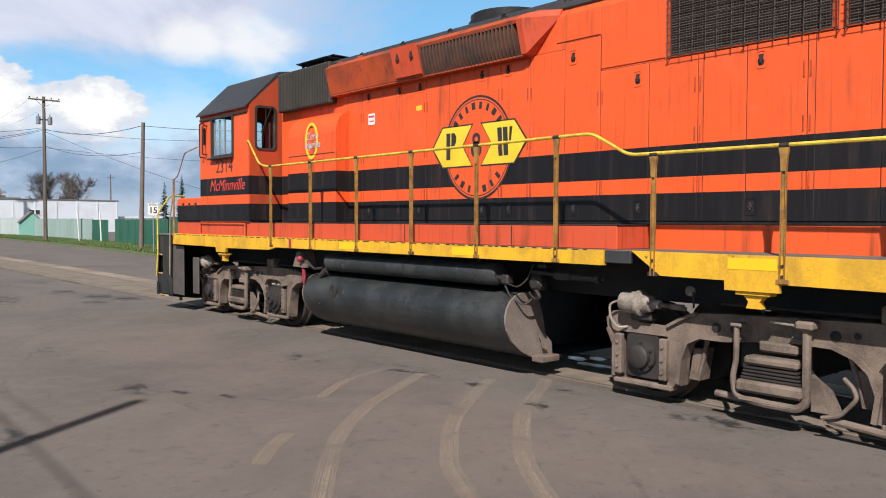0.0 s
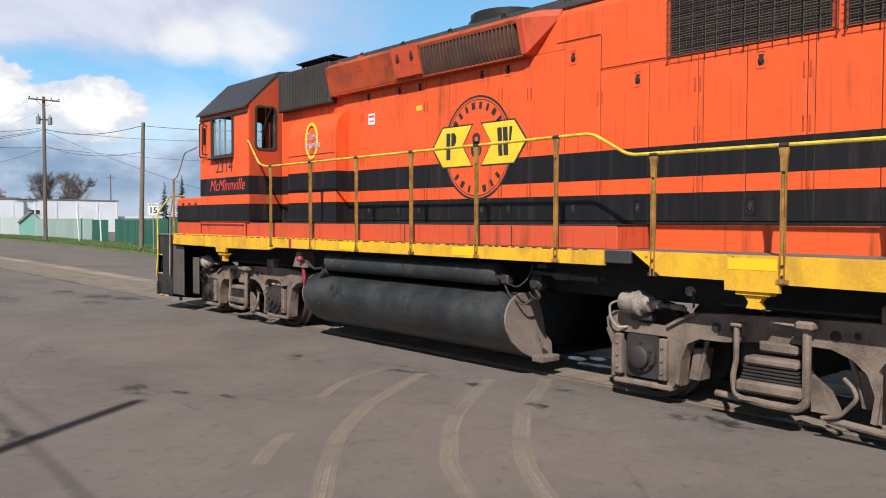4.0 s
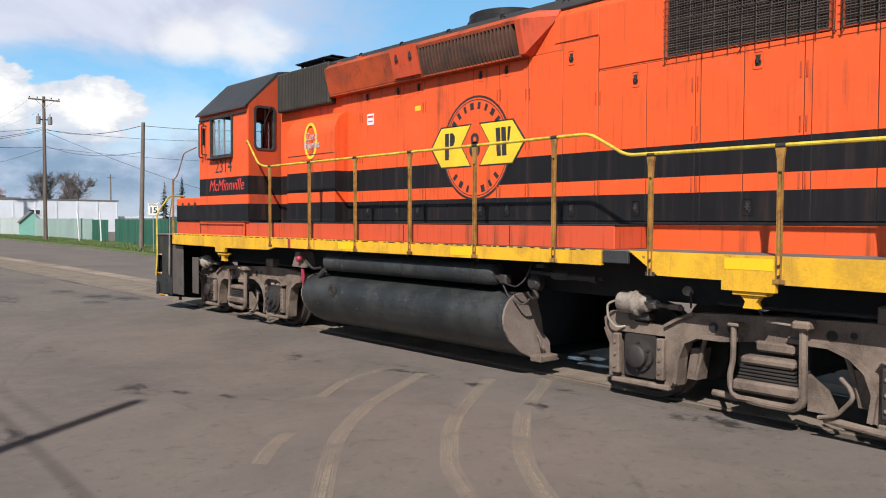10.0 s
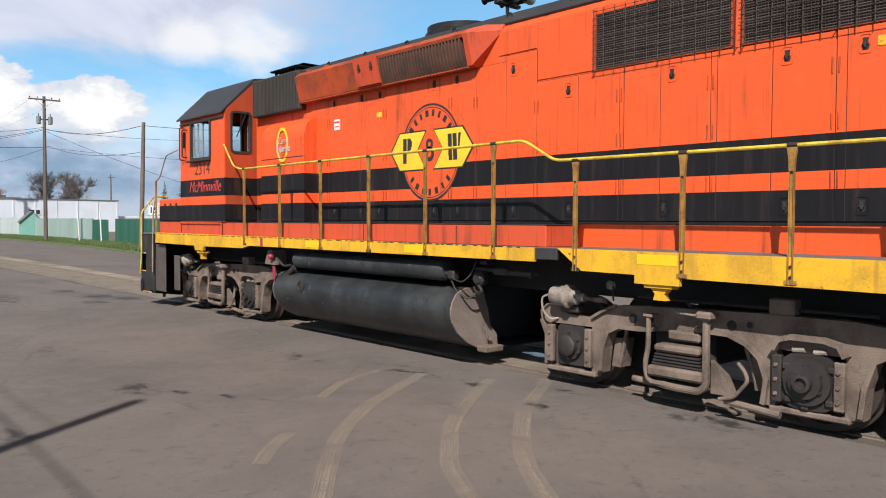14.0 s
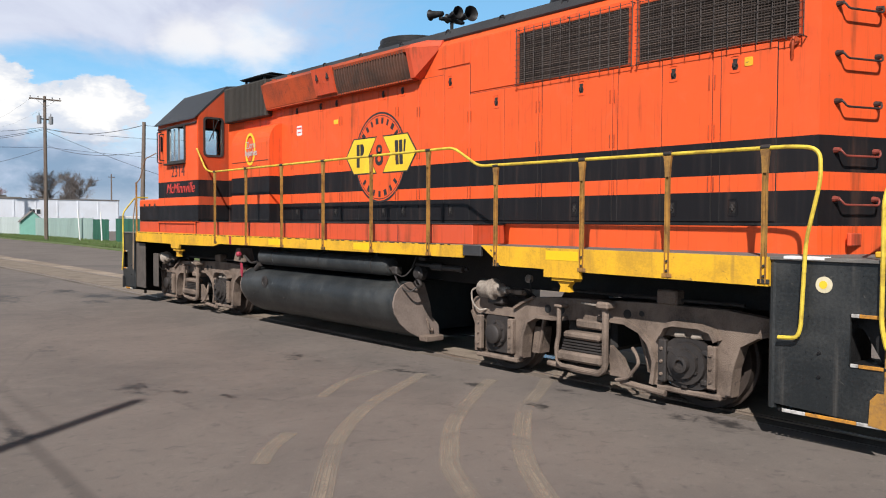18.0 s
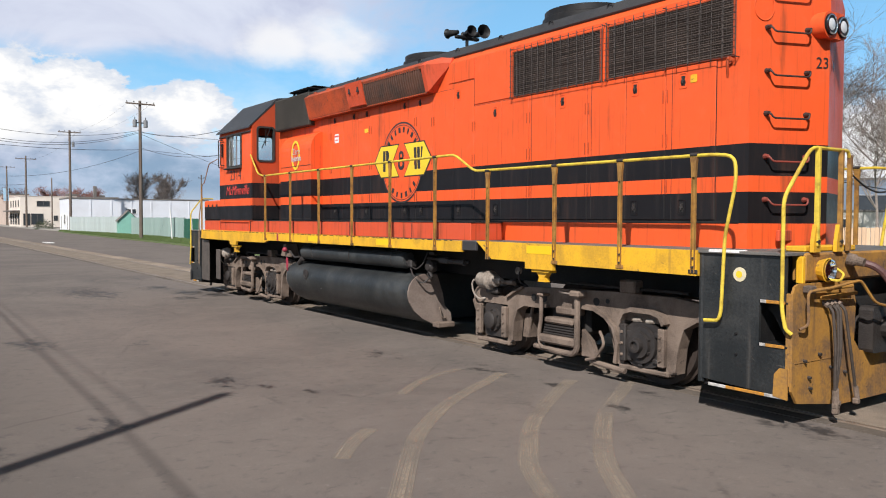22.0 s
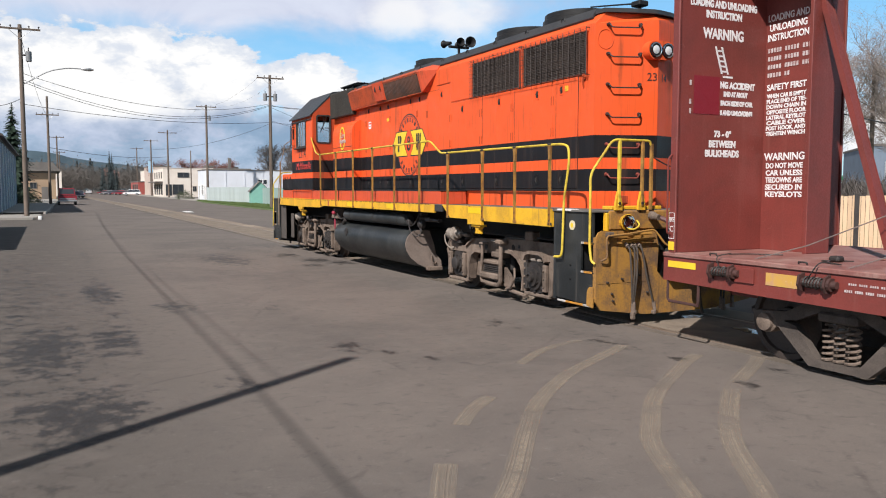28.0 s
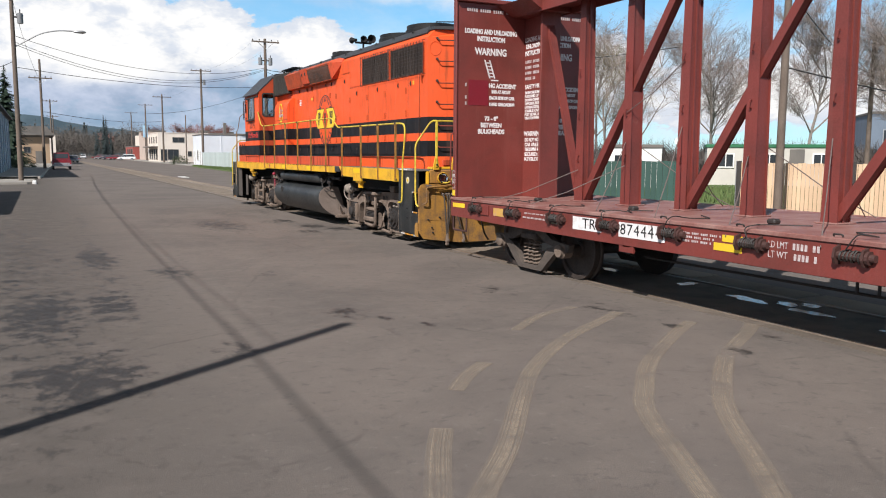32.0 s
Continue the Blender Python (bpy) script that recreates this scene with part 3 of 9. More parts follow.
    cell = n.add("ShaderNodeTexVoronoi", feature="DISTANCE_TO_EDGE")
    n.put(cell.inputs["Vector"], n.add("ShaderNodeVectorMath", pos, n.add("ShaderNodeVectorMath", n.noise(pos, 1.1, 4.0), (0.9, 0.9, 0.9), operation="MULTIPLY").outputs[0], operation="ADD").outputs[0])
    cell.inputs["Scale"].default_value = 0.30
    crack = n.math("MULTIPLY", n.step(cell.outputs["Distance"], 0.012, 0.0), n.step(mid, 0.42, 0.62))
    col = n.mix(n.math("MULTIPLY", crack, 0.28), col, (0.035, 0.03, 0.028))
    b = n.add("ShaderNodeBsdfPrincipled")
    n.put(b.inputs["Base Color"], col)
    n.put(b.inputs["Roughness"], n.step(spill, 0.0, 1.0, 0.88, 0.6))
    b.inputs["Specular IOR Level"].default_value = 0.14
    bp = n.add("ShaderNodeBump")
    bp.inputs["Strength"].default_value, bp.inputs["Distance"].default_value = 0.35, 0.01
    n.put(bp.inputs["Height"], n.math("ADD", fine, n.math("MULTIPLY", mid, 0.8)))
    n.put(b.inputs["Normal"], bp.outputs[0])
    n.add("ShaderNodeOutputMaterial", b)
    return m


ASPHALT = asphalt()
TRACK_CONCRETE = surface("worn_track_slab", (0.27, 0.215, 0.165), (0.11, 0.09, 0.074), 0.9, spec=0.12, scale=0.9, grain=50, bump=0.4, spots=0.5, spot_col=(0.09, 0.07, 0.06), random_tint=0.18)
TRACK_DIRT = surface("dirt_between_rails", (0.225, 0.182, 0.142), (0.10, 0.082, 0.068), 0.95, spec=0.12, scale=2.0, grain=60, bump=0.5)
TRACK_EDGE = surface("oily_track_edge", (0.145, 0.120, 0.098), (0.07, 0.059, 0.051), 0.92, scale=2.2, grain=50, bump=0.5, spots=0.6, spot_col=(0.22, 0.18, 0.14), random_tint=0.25, spec=0.12)
KERB = surface("kerb_concrete", (0.38, 0.34, 0.29), (0.26, 0.23, 0.2), 0.9, scale=1.5, bump=0.3, random_tint=0.1)
SIDEWALK = surface("sidewalk_concrete", (0.30, 0.275, 0.24), (0.21, 0.19, 0.17), 0.9, scale=0.6, bump=0.3)
SOIL = surface("verge_turf", (0.075, 0.12, 0.03), (0.13, 0.12, 0.055), 0.95, scale=0.5, grain=30, bump=0.6)


def street():
    bm = B()
    # rows close by are short, those far off are long
    ys = [-900, -200, -40, -10, 0, 10, 25, 50, 100, 200, 400, 900, 2600]
    xs = [-1600, -300, -60, -12, -4, 4, 12, 60, 300, 1600]
    grid = [[bm.verts.new((x, y, 0)) for x in xs] for y in ys]
    for a, b in zip(grid, grid[1:]):
        for i in range(len(xs) - 1):
            bm.faces.new((a[i], a[i + 1], b[i + 1], b[i]))
    solo("ground", bm, ASPHALT, "grey-brown worn asphalt street with oil stains", "road", kind="structure")


def track():
    """Two rails sunk flush into the street, dirt between them and worn slabs beside them."""
    bed = solo("track_bed", box(B(), -0.66, 0.66, -60, 330, -0.05, 0.006), TRACK_DIRT, "dirt and old paving between street rails", "track bed", kind="structure")
    for x in (-0.753, 0.753):
        bm = B()
        prism(bm, [(x - 0.035, -0.14), (x + 0.035, -0.14), (x + 0.037, 0.004), (x + 0.025, 0.016), (x - 0.025, 0.016), (x - 0.037, 0.004)], "y", -60, 330)
        solo("rail", bm, RAIL_STEEL, "steel rail sunk flush into the street", "rail", "rails of the street track", kind="structure")
    mesh = None
    rnd = random.Random(3)
    for side, x0, x1 in ((1, 0.84, 1.42), (-1, -0.95, -0.80)):
        y = -12.0
        while y < 110:
            ln = rnd.uniform(1.5, 2.7)
            bm = box(B(), x0 + rnd.uniform(-.03, .03), x1 + rnd.uniform(-.09, .09), 0, ln - 0.04, -0.05, 0.010 + rnd.uniform(0, 0.008) if side > 0 else 0.005, 0.012 if side > 0 else 0.0)
            o = part("paving_slab", bm, TRACK_CONCRETE if side > 0 else TRACK_EDGE, bed)
            o.matrix_basis = pose(0, y, 0, 0, 0, rnd.uniform(-.3, .3))
            y += ln


def tyre_marks():
    """Pale dusty tread marks that curve over the street."""
    m = bpy.data.materials.new("tyre_dust")
    m.use_nodes = True
    n = Net(m.node_tree)
    pos = n.add("ShaderNodeTexCoord").outputs["Object"]
    uv = n.add("ShaderNodeUVMap").outputs[0]
    u = n.add("ShaderNodeSeparateXYZ", uv).outputs[0]
    lines = n.noise(n.add("ShaderNodeVectorMath", uv, (24.0, 0.35, 1.0), operation="MULTIPLY").outputs[0], 1.0, 3.0, 0.6)
    ribs = n.step(lines, 0.38, 0.62, 0.25, 1.0)
    lugs = n.step(n.noise(n.add("ShaderNodeVectorMath", uv, (5.0, 16.0, 1.0), operation="MULTIPLY").outputs[0], 1.0, 4.0, 0.7), 0.25, 0.55, 0.65, 1.0)
    patch = n.step(n.noise(pos, 1.7, 9.0, 0.72, 0.6), 0.28, 0.56)
    edge = n.math("MULTIPLY", n.step(u, 0.0, 0.12), n.step(u, 1.0, 0.88))
    a = n.math("MULTIPLY", n.math("MULTIPLY", ribs, lugs), n.math("MULTIPLY", patch, edge))
    dust = n.add("ShaderNodeBsdfDiffuse", (0.33, 0.27, 0.21, 1))
    clear = n.add("ShaderNodeBsdfTransparent")
    mixn = n.add("ShaderNodeMixShader", n.math("MULTIPLY", a, 0.66), clear.outputs[0], dust.outputs[0])
    n.add("ShaderNodeOutputMaterial", mixn)
    for width, pts in ((0.17, [(-2.2, 8.0), (-2.91, 7.72), (-3.57, 7.19)]), (0.22, [(-1.9, 7.5), (-2.31, 7.25), (-3.32, 6.62), (-4.2, 5.85), (-4.75, 5.2), (-5.45, 4.28), (-6.0, 3.66), (-6.5, 3.0)]),
                       (0.2, [(-4.55, 6.15), (-4.9, 5.85), (-5.2, 5.5)]), (0.22, [(-5.7, 4.75), (-5.95, 4.3), (-6.25, 3.7), (-6.6, 3.0)]),
                       (0.22, [(-1.5, 6.7), (-2.08, 6.33), (-3.14, 5.53), (-3.8, 4.85), (-4.17, 4.40), (-4.59, 3.62), (-4.84, 3.15), (-5.2, 2.4)]),
                       (0.23, [(-0.95, 6.3), (-1.39, 6.0), (-2.1, 5.55), (-2.67, 5.09), (-3.3, 4.5), (-3.7, 4.05), (-4.21, 3.34), (-4.6, 2.8), (-5.0, 2.1)])):
        p = [Vector((*q, 0)) for q in pts]
        fine = []
        for i in range(len(p) - 1):
            a, b, c, d = p[max(i - 1, 0)], p[i], p[i + 1], p[min(i + 2, len(p) - 1)]
            for k in range(6):
                t = k / 6
                fine.append(0.5 * ((2 * b) + (c - a) * t + (2 * a - 5 * b + 4 * c - d) * t * t + (3 * b - a - 3 * c + d) * t**3))
        fine.append(p[-1])
        bm = B()
        lay = bm.loops.layers.uv.new("along")
        rows, run = [], 0.0
        for i, q in enumerate(fine):
            w = (fine[min(i + 1, len(fine) - 1)] - fine[max(i - 1, 0)]).normalized()
            s = Vector((w.y, -w.x, 0)) * width * 0.42
            run += (q - fine[i - 1]).length if i else 0
            rows.append((bm.verts.new(q - s + Vector((0, 0, 0.004))), bm.verts.new(q + s + Vector((0, 0, 0.004))), run))
        for a, b in zip(rows, rows[1:]):
            f = bm.faces.new((a[0], a[1], b[1], b[0]))
            for lp, uvc in zip(f.loops, ((0, a[2]), (1, a[2]), (1, b[2]), (0, b[2]))):
                lp[lay].uv = uvc
        solo("tyre_mark", bm, m, "pale dusty tyre tread mark on the asphalt", "tyre mark", "tyre marks across the street", kind="structure")


def puddles():
    water = surface("puddle_water", (0.02, 0.02, 0.02), (0.03, 0.028, 0.025), 0.04, bump=0.0)
    rnd = random.Random(8)
    for x, y, a, b in ((0.42, 8.75, 0.30, 0.22), (0.22, 7.45, 0.26, 0.50), (0.40, 6.95, 0.2, 0.3), (0.18, 6.45, 0.22, 0.42), (0.60, 6.75, 0.22, 0.25), (0.1, 5.2, 0.25, 0.5), (0.3, 10.4, 0.2, 0.4)):
        ph = rnd.uniform(0, 6)
        pts = []
        for i in range(28):
            t = 2 * math.pi * i / 28
            k = 1 + 0.25 * math.sin(2 * t + ph) + 0.14 * math.sin(5 * t + ph * 2)
            pts.append((x + a * 0.5 * k * math.cos(t), y + b * k * 0.6 * math.sin(t)))
        solo("puddle", plate(B(), pts, "z", 0.0065, 0.004), water, "shallow puddle between the rails", "puddle", "puddles between the rails", kind="structure")


street()
track()
puddles()
tyre_marks()


# ---- the locomotive ----
# Built about its own middle at rail height, nose towards +y.
loco = thing("locomotive", "orange diesel locomotive with black bands and yellow handrails", "locomotive", at=pose(0, LOCO_Y, 0))
HW = 0.90          # half the hood's width
SIDE = 1.50        # half the width of cab and walkway


def hood():
    bm = B()
    prof = [(-HW, 1.6), (-HW, 4.30), (-0.72, 4.50), (0.72, 4.50), (HW, 4.30), (HW, 1.6)]
    loft(bm, [[(x, y, z) for x, z in prof] for y in (4.1, -7.55)])
    h = part("hood", bm, ORANGE, loco, "orange hood with two black bands")
    # the end comes to a blunt ridge
    bm = B()
    ring = lambda x, y: [(x, y, 1.6), (x, y, 4.30)]
    a = [(-HW, -7.55, 1.6), (-HW, -7.55, 4.30), (-0.72, -7.55, 4.50), (0.72, -7.55, 4.50), (HW, -7.55, 4.30), (HW, -7.55, 1.6)]
    b = [(-HW, -7.60, 1.6), (-HW, -7.60, 4.29), (-0.72, -7.64, 4.48), (0.72, -7.64, 4.48), (HW, -7.60, 4.29), (HW, -7.60, 1.6)]
    vs = [[bm.verts.new(p) for p in r] for r in (a, b)]
    for i in range(6):
        bm.faces.new((vs[0][i], vs[0][(i + 1) % 6], vs[1][(i + 1) % 6], vs[1][i]))
    c = [bm.verts.new(p) for p in ((0, -7.93, 1.6), (0, -7.93, 4.36), (0, -7.80, 4.46))]
    v = vs[1]
    bm.faces.new((v[0], v[1], c[1], c[0]))
    bm.faces.new((v[1], v[2], c[2], c[1]))
    bm.faces.new((v[2], v[3], c[2]))
    bm.faces.new((v[3], v[4], c[1], c[2]))
    bm.faces.new((v[4], v[5], c[0], c[1]))
    bm.faces.new((v[5], v[0], c[0]))
    bmesh.ops.recalc_face_normals(bm, faces=bm.faces)
    part("hood_end", bm, ORANGE, loco, "orange ridged hood end")
    bm = B()
    prof = [(-0.835, 4.39), (-0.735, 4.505), (0.735, 4.505), (0.835, 4.39), (0.85, 4.41), (0.77, 4.545), (-0.77, 4.545), (-0.85, 4.41)]
    loft(bm, [[(x, y, z) for x, z in prof] for y in (3.2, -7.45)])
    part("hood_roof", bm, ROOF_GREY, loco, "dark sooty roof")
    bm = prism(B(), [(-0.80, -7.46), (0.80, -7.46), (0.78, -7.66), (0.30, -7.84), (0.0, -7.90), (-0.30, -7.84), (-0.78, -7.66)], "z", 4.455, 4.515)
    part("end_roof", bm, ROOF_GREY, loco)
    bm = tube(B(), bent([(-0.20, -6.55, 4.80), (-0.16, -7.0, 4.74), (-0.12, -7.55, 4.66)], 0.2), 0.012, 6)
    box(bm, -0.20, -0.02, -7.72, -7.52, 4.60, 4.68, 0.015)
    rod(bm, (-0.11, -7.62, 4.50), (-0.11, -7.62, 4.61), 0.025, seg=8)
    part("roof_aerial", bm, BLACK, loco, "small black aerial on the roof end")
    return h


DOORS_A = (2.12, 1.58, 1.05, 0.52, 0.03, -0.46, -0.97, -1.45, -1.95)
DOORS_C = (-3.02, -3.66, -4.24, -4.76, -5.34, -5.97, -6.55, -7.21)


LATCHES_HIGH = ((1.41, 3.80), (0.64, 3.80), (0.16, 3.80), (-1.11, 3.80), (-1.58, 3.80), (-2.63, 3.79), (-3.52, 3.425), (-4.90, 3.425), (-6.11, 3.425), (-6.79, 3.425))
LATCHES_LOW = (1.40, 0.66, 0.18, -1.12, -1.60, -2.65, -3.54, -4.82, -6.11, -6.79)


def hood_doors():
    def door(y0, y1, z0, z1, side, hinge):
        x = side * (HW + 0.016)
        d = part("hood_door", box(B(), min(x, side * HW), max(x, side * HW), y1 + 0.004, y0 - 0.004, z0, z1, 0.005), ORANGE, loco)
        part("door_gap", box(B(), *sorted((side * HW, side * (HW + 0.007))), y1 - 0.0035, y1 + 0.0035, z0, z1), MESH_DARK, d)
        part("door_gap", box(B(), *sorted((side * HW, side * (HW + 0.007))), y1 + 0.009, y0 - 0.009, z1 - 0.003, z1 + 0.007), MESH_DARK, d)
        if side > 0:
            return
        xo = -(HW + 0.016)
        for yc, z in LATCHES_HIGH + tuple((q, 2.04) for q in LATCHES_LOW):
            if not (y1 < yc < y0 and z0 < z < z1):
                continue
            # a pressed plate with a dark keyhole and a stubby T handle over it
            part("latch_frame", frame_ring(B(), rounded(0.105, 0.17, 0.018, 2, yc, z), rounded(0.088, 0.15, 0.016, 2, yc, z), "x", xo - 0.006, xo), ORANGE, d)
            hole = prism(B(), [(yc - 0.022, z - 0.055), (yc + 0.022, z - 0.055), (yc + 0.034, z - 0.02), (yc + 0.020, z + 0.01), (yc + 0.026, z + 0.05), (yc - 0.026, z + 0.05), (yc - 0.020, z + 0.01), (yc - 0.034, z - 0.02)], "x", xo - 0.003, xo)
            part("latch_recess", hole, MESH_DARK, d)
            bm = box(B(), xo - 0.022, xo - 0.003, yc - 0.011, yc + 0.011, z - 0.035, z + 0.03, 0.004)
            box(bm, xo - 0.020, xo - 0.008, yc - 0.024, yc + 0.024, z - 0.012, z + 0.008, 0.003)
            part("latch", bm, DARK_GRIME, d, "dark recessed latch")
        for z in hinge:
            for yh in (y0 - 0.030, y0 + 0.030):
                bm = rod(B(), (-(HW + 0.022), yh, z - 0.07), (-(HW + 0.022), yh, z + 0.07), 0.007, seg=6)
                part("hinge", bm, SOOT_SHADE_ORANGE, d)
    for side in (-1, 1):
        for i, (a, b) in enumerate(zip(DOORS_A, DOORS_A[1:])):
            door(a, b, 1.90, 3.93, side, (2.275, 2.86, 3.50) if i in (1, 4, 7) else ())
        door(-1.95, -2.50, 1.90, 3.90, side, (3.45, 2.85, 2.275))
        door(-2.50, -3.02, 1.90, 3.97, side, ())
        for i, (a, b) in enumerate(zip(DOORS_C, DOORS_C[1:])):
            door(a, b, 1.90, 3.575, side, (3.28, 2.79, 2.275) if i in (0, 2, 4, 6) else ())
        # narrow posts between the pairs of doors show a second seam
        for y in (-4.305, -5.415, -6.645):
            part("post_seam", box(B(), *sorted((side * (HW + 0.015), side * (HW + 0.0175))), y - 0.003, y + 0.003, 1.90, 3.57), MESH_DARK, loco)
    # upper plates, ahead of the radiators
    for side in (-1, 1):
        for y0, y1, z0, z1 in ((-2.36, -3.02, 3.99, 4.29), (-3.02, -3.86, 3.60, 4.29)):
            bm = B()
            x = side * (HW + 0.012)
            box(bm, min(x, side * HW), max(x, side * HW), y1 + 0.006, y0 - 0.006, z0, z1, 0.005)
            part("upper_panel", bm, ORANGE, loco)
        bm = B()
        x = side * (HW + 0.006)
        box(bm, min(x, side * HW), max(x, side * HW), -7.5, 4.0, 1.862, 1.89, 0.003)
        part("door_sill", bm, BLACK, loco)


def radiators():
    """Dusty cores behind fine horizontal shutters, in a cage of bars that stands off the side."""
    rnd = random.Random(21)
    for side in (-1, 1):
        x = side * HW
        for y0, y1 in ((-3.90, -5.56), (-5.67, -7.42)):
            g = part("radiator_grille", box(B(), *sorted((x, x + side * 0.004)), y1, y0, 3.60, 4.22), CORE_BROWN, loco, "sooty radiator grille behind wire mesh")
            bm = B()
            for i in range(24):
                z = 3.612 + i * 0.0255
                loft(bm, [[(x + side * 0.004, yy, z + 0.010), (x + side * 0.016, yy, z), (x + side * 0.018, yy, z + 0.004), (x + side * 0.006, yy, z + 0.014)] for yy in (y1 + 0.02, y0 - 0.02)])
            part("shutter", bm, CORE_BROWN, g)
            bm = B()
            for i in range(1, 56):
                y = y0 + (y1 - y0) * i / 56 + rnd.uniform(-0.004, 0.004)
                rod(bm, (x + side * 0.020, y, 3.60), (x + side * 0.020, y, 4.22), 0.0016, seg=3, caps=False)
            part("core_screen", bm, WIRE_DARK, g)
            bm = B()
            for i in range(13):
                y = y0 - 0.01 + (y1 - y0 - 0.04) * i / 12 + rnd.uniform(-0.012, 0.012)
                rod(bm, (x + side * 0.066, y, 3.565), (x + side * 0.066, y + rnd.uniform(-0.008, 0.008), 4.265), 0.0062, seg=5)
            for i in range(10):
                z = 3.585 + i * 0.0715 + rnd.uniform(-0.006, 0.006)
                rod(bm, (x + side * 0.075, y0 + 0.005, z), (x + side * 0.075, y1 - 0.060, z + rnd.uniform(-0.010, 0.010)), 0.0036, seg=4)
            for y in (y0 - 0.01, (y0 + y1) / 2, y1 - 0.05):
                for z in (3.575, 4.255):
                    rod(bm, (x, y, z), (x + side * 0.075, y, z), 0.006, seg=5)
            part("wire_guard", bm, WIRE_DARK, g, "rusty wire guard")
            part("grille_frame", frame_ring(B(), rounded(y0 - y1 + 0.02, 0.64, 0.01, 1, (y0 + y1) / 2, 3.91), rounded(y0 - y1 - 0.02, 0.61, 0.01, 1, (y0 + y1) / 2, 3.91), "x", *sorted((x, x + side * 0.024))), SOOT_SHADE_ORANGE, g)


def brake_flare():
    """The dynamic brake's flared intake along the hood's shoulder: it leans out at the top and hangs over the doors."""
    for s in (-1, 1):
        def sec(y, out=1.0, low=0.0):
            return [(s * 0.70, y, 4.51), (s * (0.86 + 0.18 * out), y, 4.395), (s * (0.90 + 0.255 * out), y, 4.315), (s * (0.90 + 0.15 * out), y, 3.915 + low), (s * 0.895, y, 3.895 + low), (s * 0.70, y, 3.895 + low)]
        part("intake_panel", loft(B(), [sec(2.28), sec(-0.07)]), SOOT_SHADE_ORANGE, loco, "grimy orange flared panel, darkened for its downward lean")
        # a bolted flap with two latches stands proud of the panel
        flap = loft(B(), [[(s * (x + 0.005), y, z), (s * (x + 0.04), y, z), (s * (x + 0.04), y - 0.57, z), (s * (x + 0.005), y - 0.57, z)] for x, y, z in ((1.16, 0.51, 4.345), (1.058, 0.50, 3.935))])
        f = part("intake_flap", flap, DUCT_ORANGE, loco, "grimy orange flap with two latches")
        for y in (0.37, 0.06):
            o = [(y - 0.03, 4.16), (y + 0.03, 4.16), (y + 0.018, 4.25), (y - 0.018, 4.25)]
            part("latch", prism(B(), o, "x", *sorted((s * 1.13, s * 1.18))), DARK_GRIME, f)
        for y in (2.0, 1.45):
            part("lifting_lug", box(B(), *sorted((s * 1.02, s * 1.06)), y - 0.05, y + 0.05, 4.375, 4.415, 0.004), SOOT_SHADE_ORANGE, loco)
        part("intake_end", loft(B(), [sec(-1.93), sec(-2.02), sec(-2.40, 0.02, 0.40)]), DUCT_ORANGE, loco)
        bm = loft(B(), [[(s * 0.70, y, 4.51), (s * 1.04, y, 4.395), (s * 1.155, y, 4.315), (s * 1.14, y, 4.275), (s * 0.7, y, 4.36)] for y in (-0.07, -1.93)])
        part("intake_cap", bm, SOOT_SHADE_ORANGE, loco)
        bm = loft(B(), [[(s * 0.75, y, 4.33), (s * 0.93, y, 4.29), (s * 0.91, y, 3.92), (s * 0.75, y, 3.90)] for y in (-0.075, -1.925)])
        g = part("intake_grille", bm, MESH_DARK, loco, "dark louvred intake")
        for i in range(27):
            y = -0.10 - i * 0.0672
            # each slat is a bowed blade, pointed at its foot
            bm = loft(B(), [[(s * x0, y, z), (s * x1, y + 0.004, z), (s * x1, y - 0.012 - k, z), (s * x0, y - 0.012 - k, z)] for x0, x1, z, k in ((1.08, 1.150, 4.30, 0.0), (1.05, 1.142, 4.19, 0.010), (1.00, 1.10, 4.02, 0.008), (0.98, 1.065, 3.93, -0.002), (0.98, 1.045, 3.885, -0.008))])
            part("louvre", bm, LOUVRE, g)
        bm = box(B(), *sorted((s * 0.9, s * 1.045)), -1.95, 2.28, 3.885, 3.912, 0.006)
        part("intake_lip", bm, SOOT_SHADE_ORANGE, loco)


def filter_box():
    for side in (-1, 1):
        bm = B()
        x0, x1 = sorted((side * 0.88, side * 1.045))
        box(bm, x0, x1, 2.32, 3.98, 3.80, 4.47, 0.012)
        f = part("air_filter", bm, FILTER_GREY, loco, "dark ribbed air filter panel")
        for i in range(32):
            y = 2.36 + i * 0.0505
            part("filter_rib", box(B(), *sorted((side * 1.045, side * 1.06)), y, y + 0.018, 3.83, 4.44), FILTER_GREY, f)
    bm = box(B(), -0.86, -0.15, 2.70, 3.62, 4.60, 4.62, 0.006)
    box(bm, -0.88, -0.13, 2.68, 3.64, 4.615, 4.63, 0.003)
    p = part("antenna_platform", bm, BLACK, loco, "small black roof platform")
    for x, y in ((-0.8, 2.80), (-0.8, 3.52), (-0.2, 2.80), (-0.2, 3.52)):
        part("leg", box(B(), x - 0.02, x + 0.02, y - 0.02, y + 0.02, 4.50, 4.60), BLACK, p)
    for y in (2.78, 3.1):
        part("antenna", rod(B(), (-0.5, y, 4.63), (-0.5, y, 4.70), 0.025, 0.012, seg=8), BLACK, p)
    part("antenna_plate", box(B(), -0.75, -0.25, 2.66, 3.05, 4.66, 4.675, 0.003), BLACK, p)
    bm = B()
    loft(bm, [[(x, y, z) for x, z in ((-HW - .02, 4.29), (-0.74, 4.52), (0.74, 4.52), (HW + .02, 4.29))] for y in (4.2, 3.2)], closed=True)
    part("roof_hatch", bm, BLACK, loco)


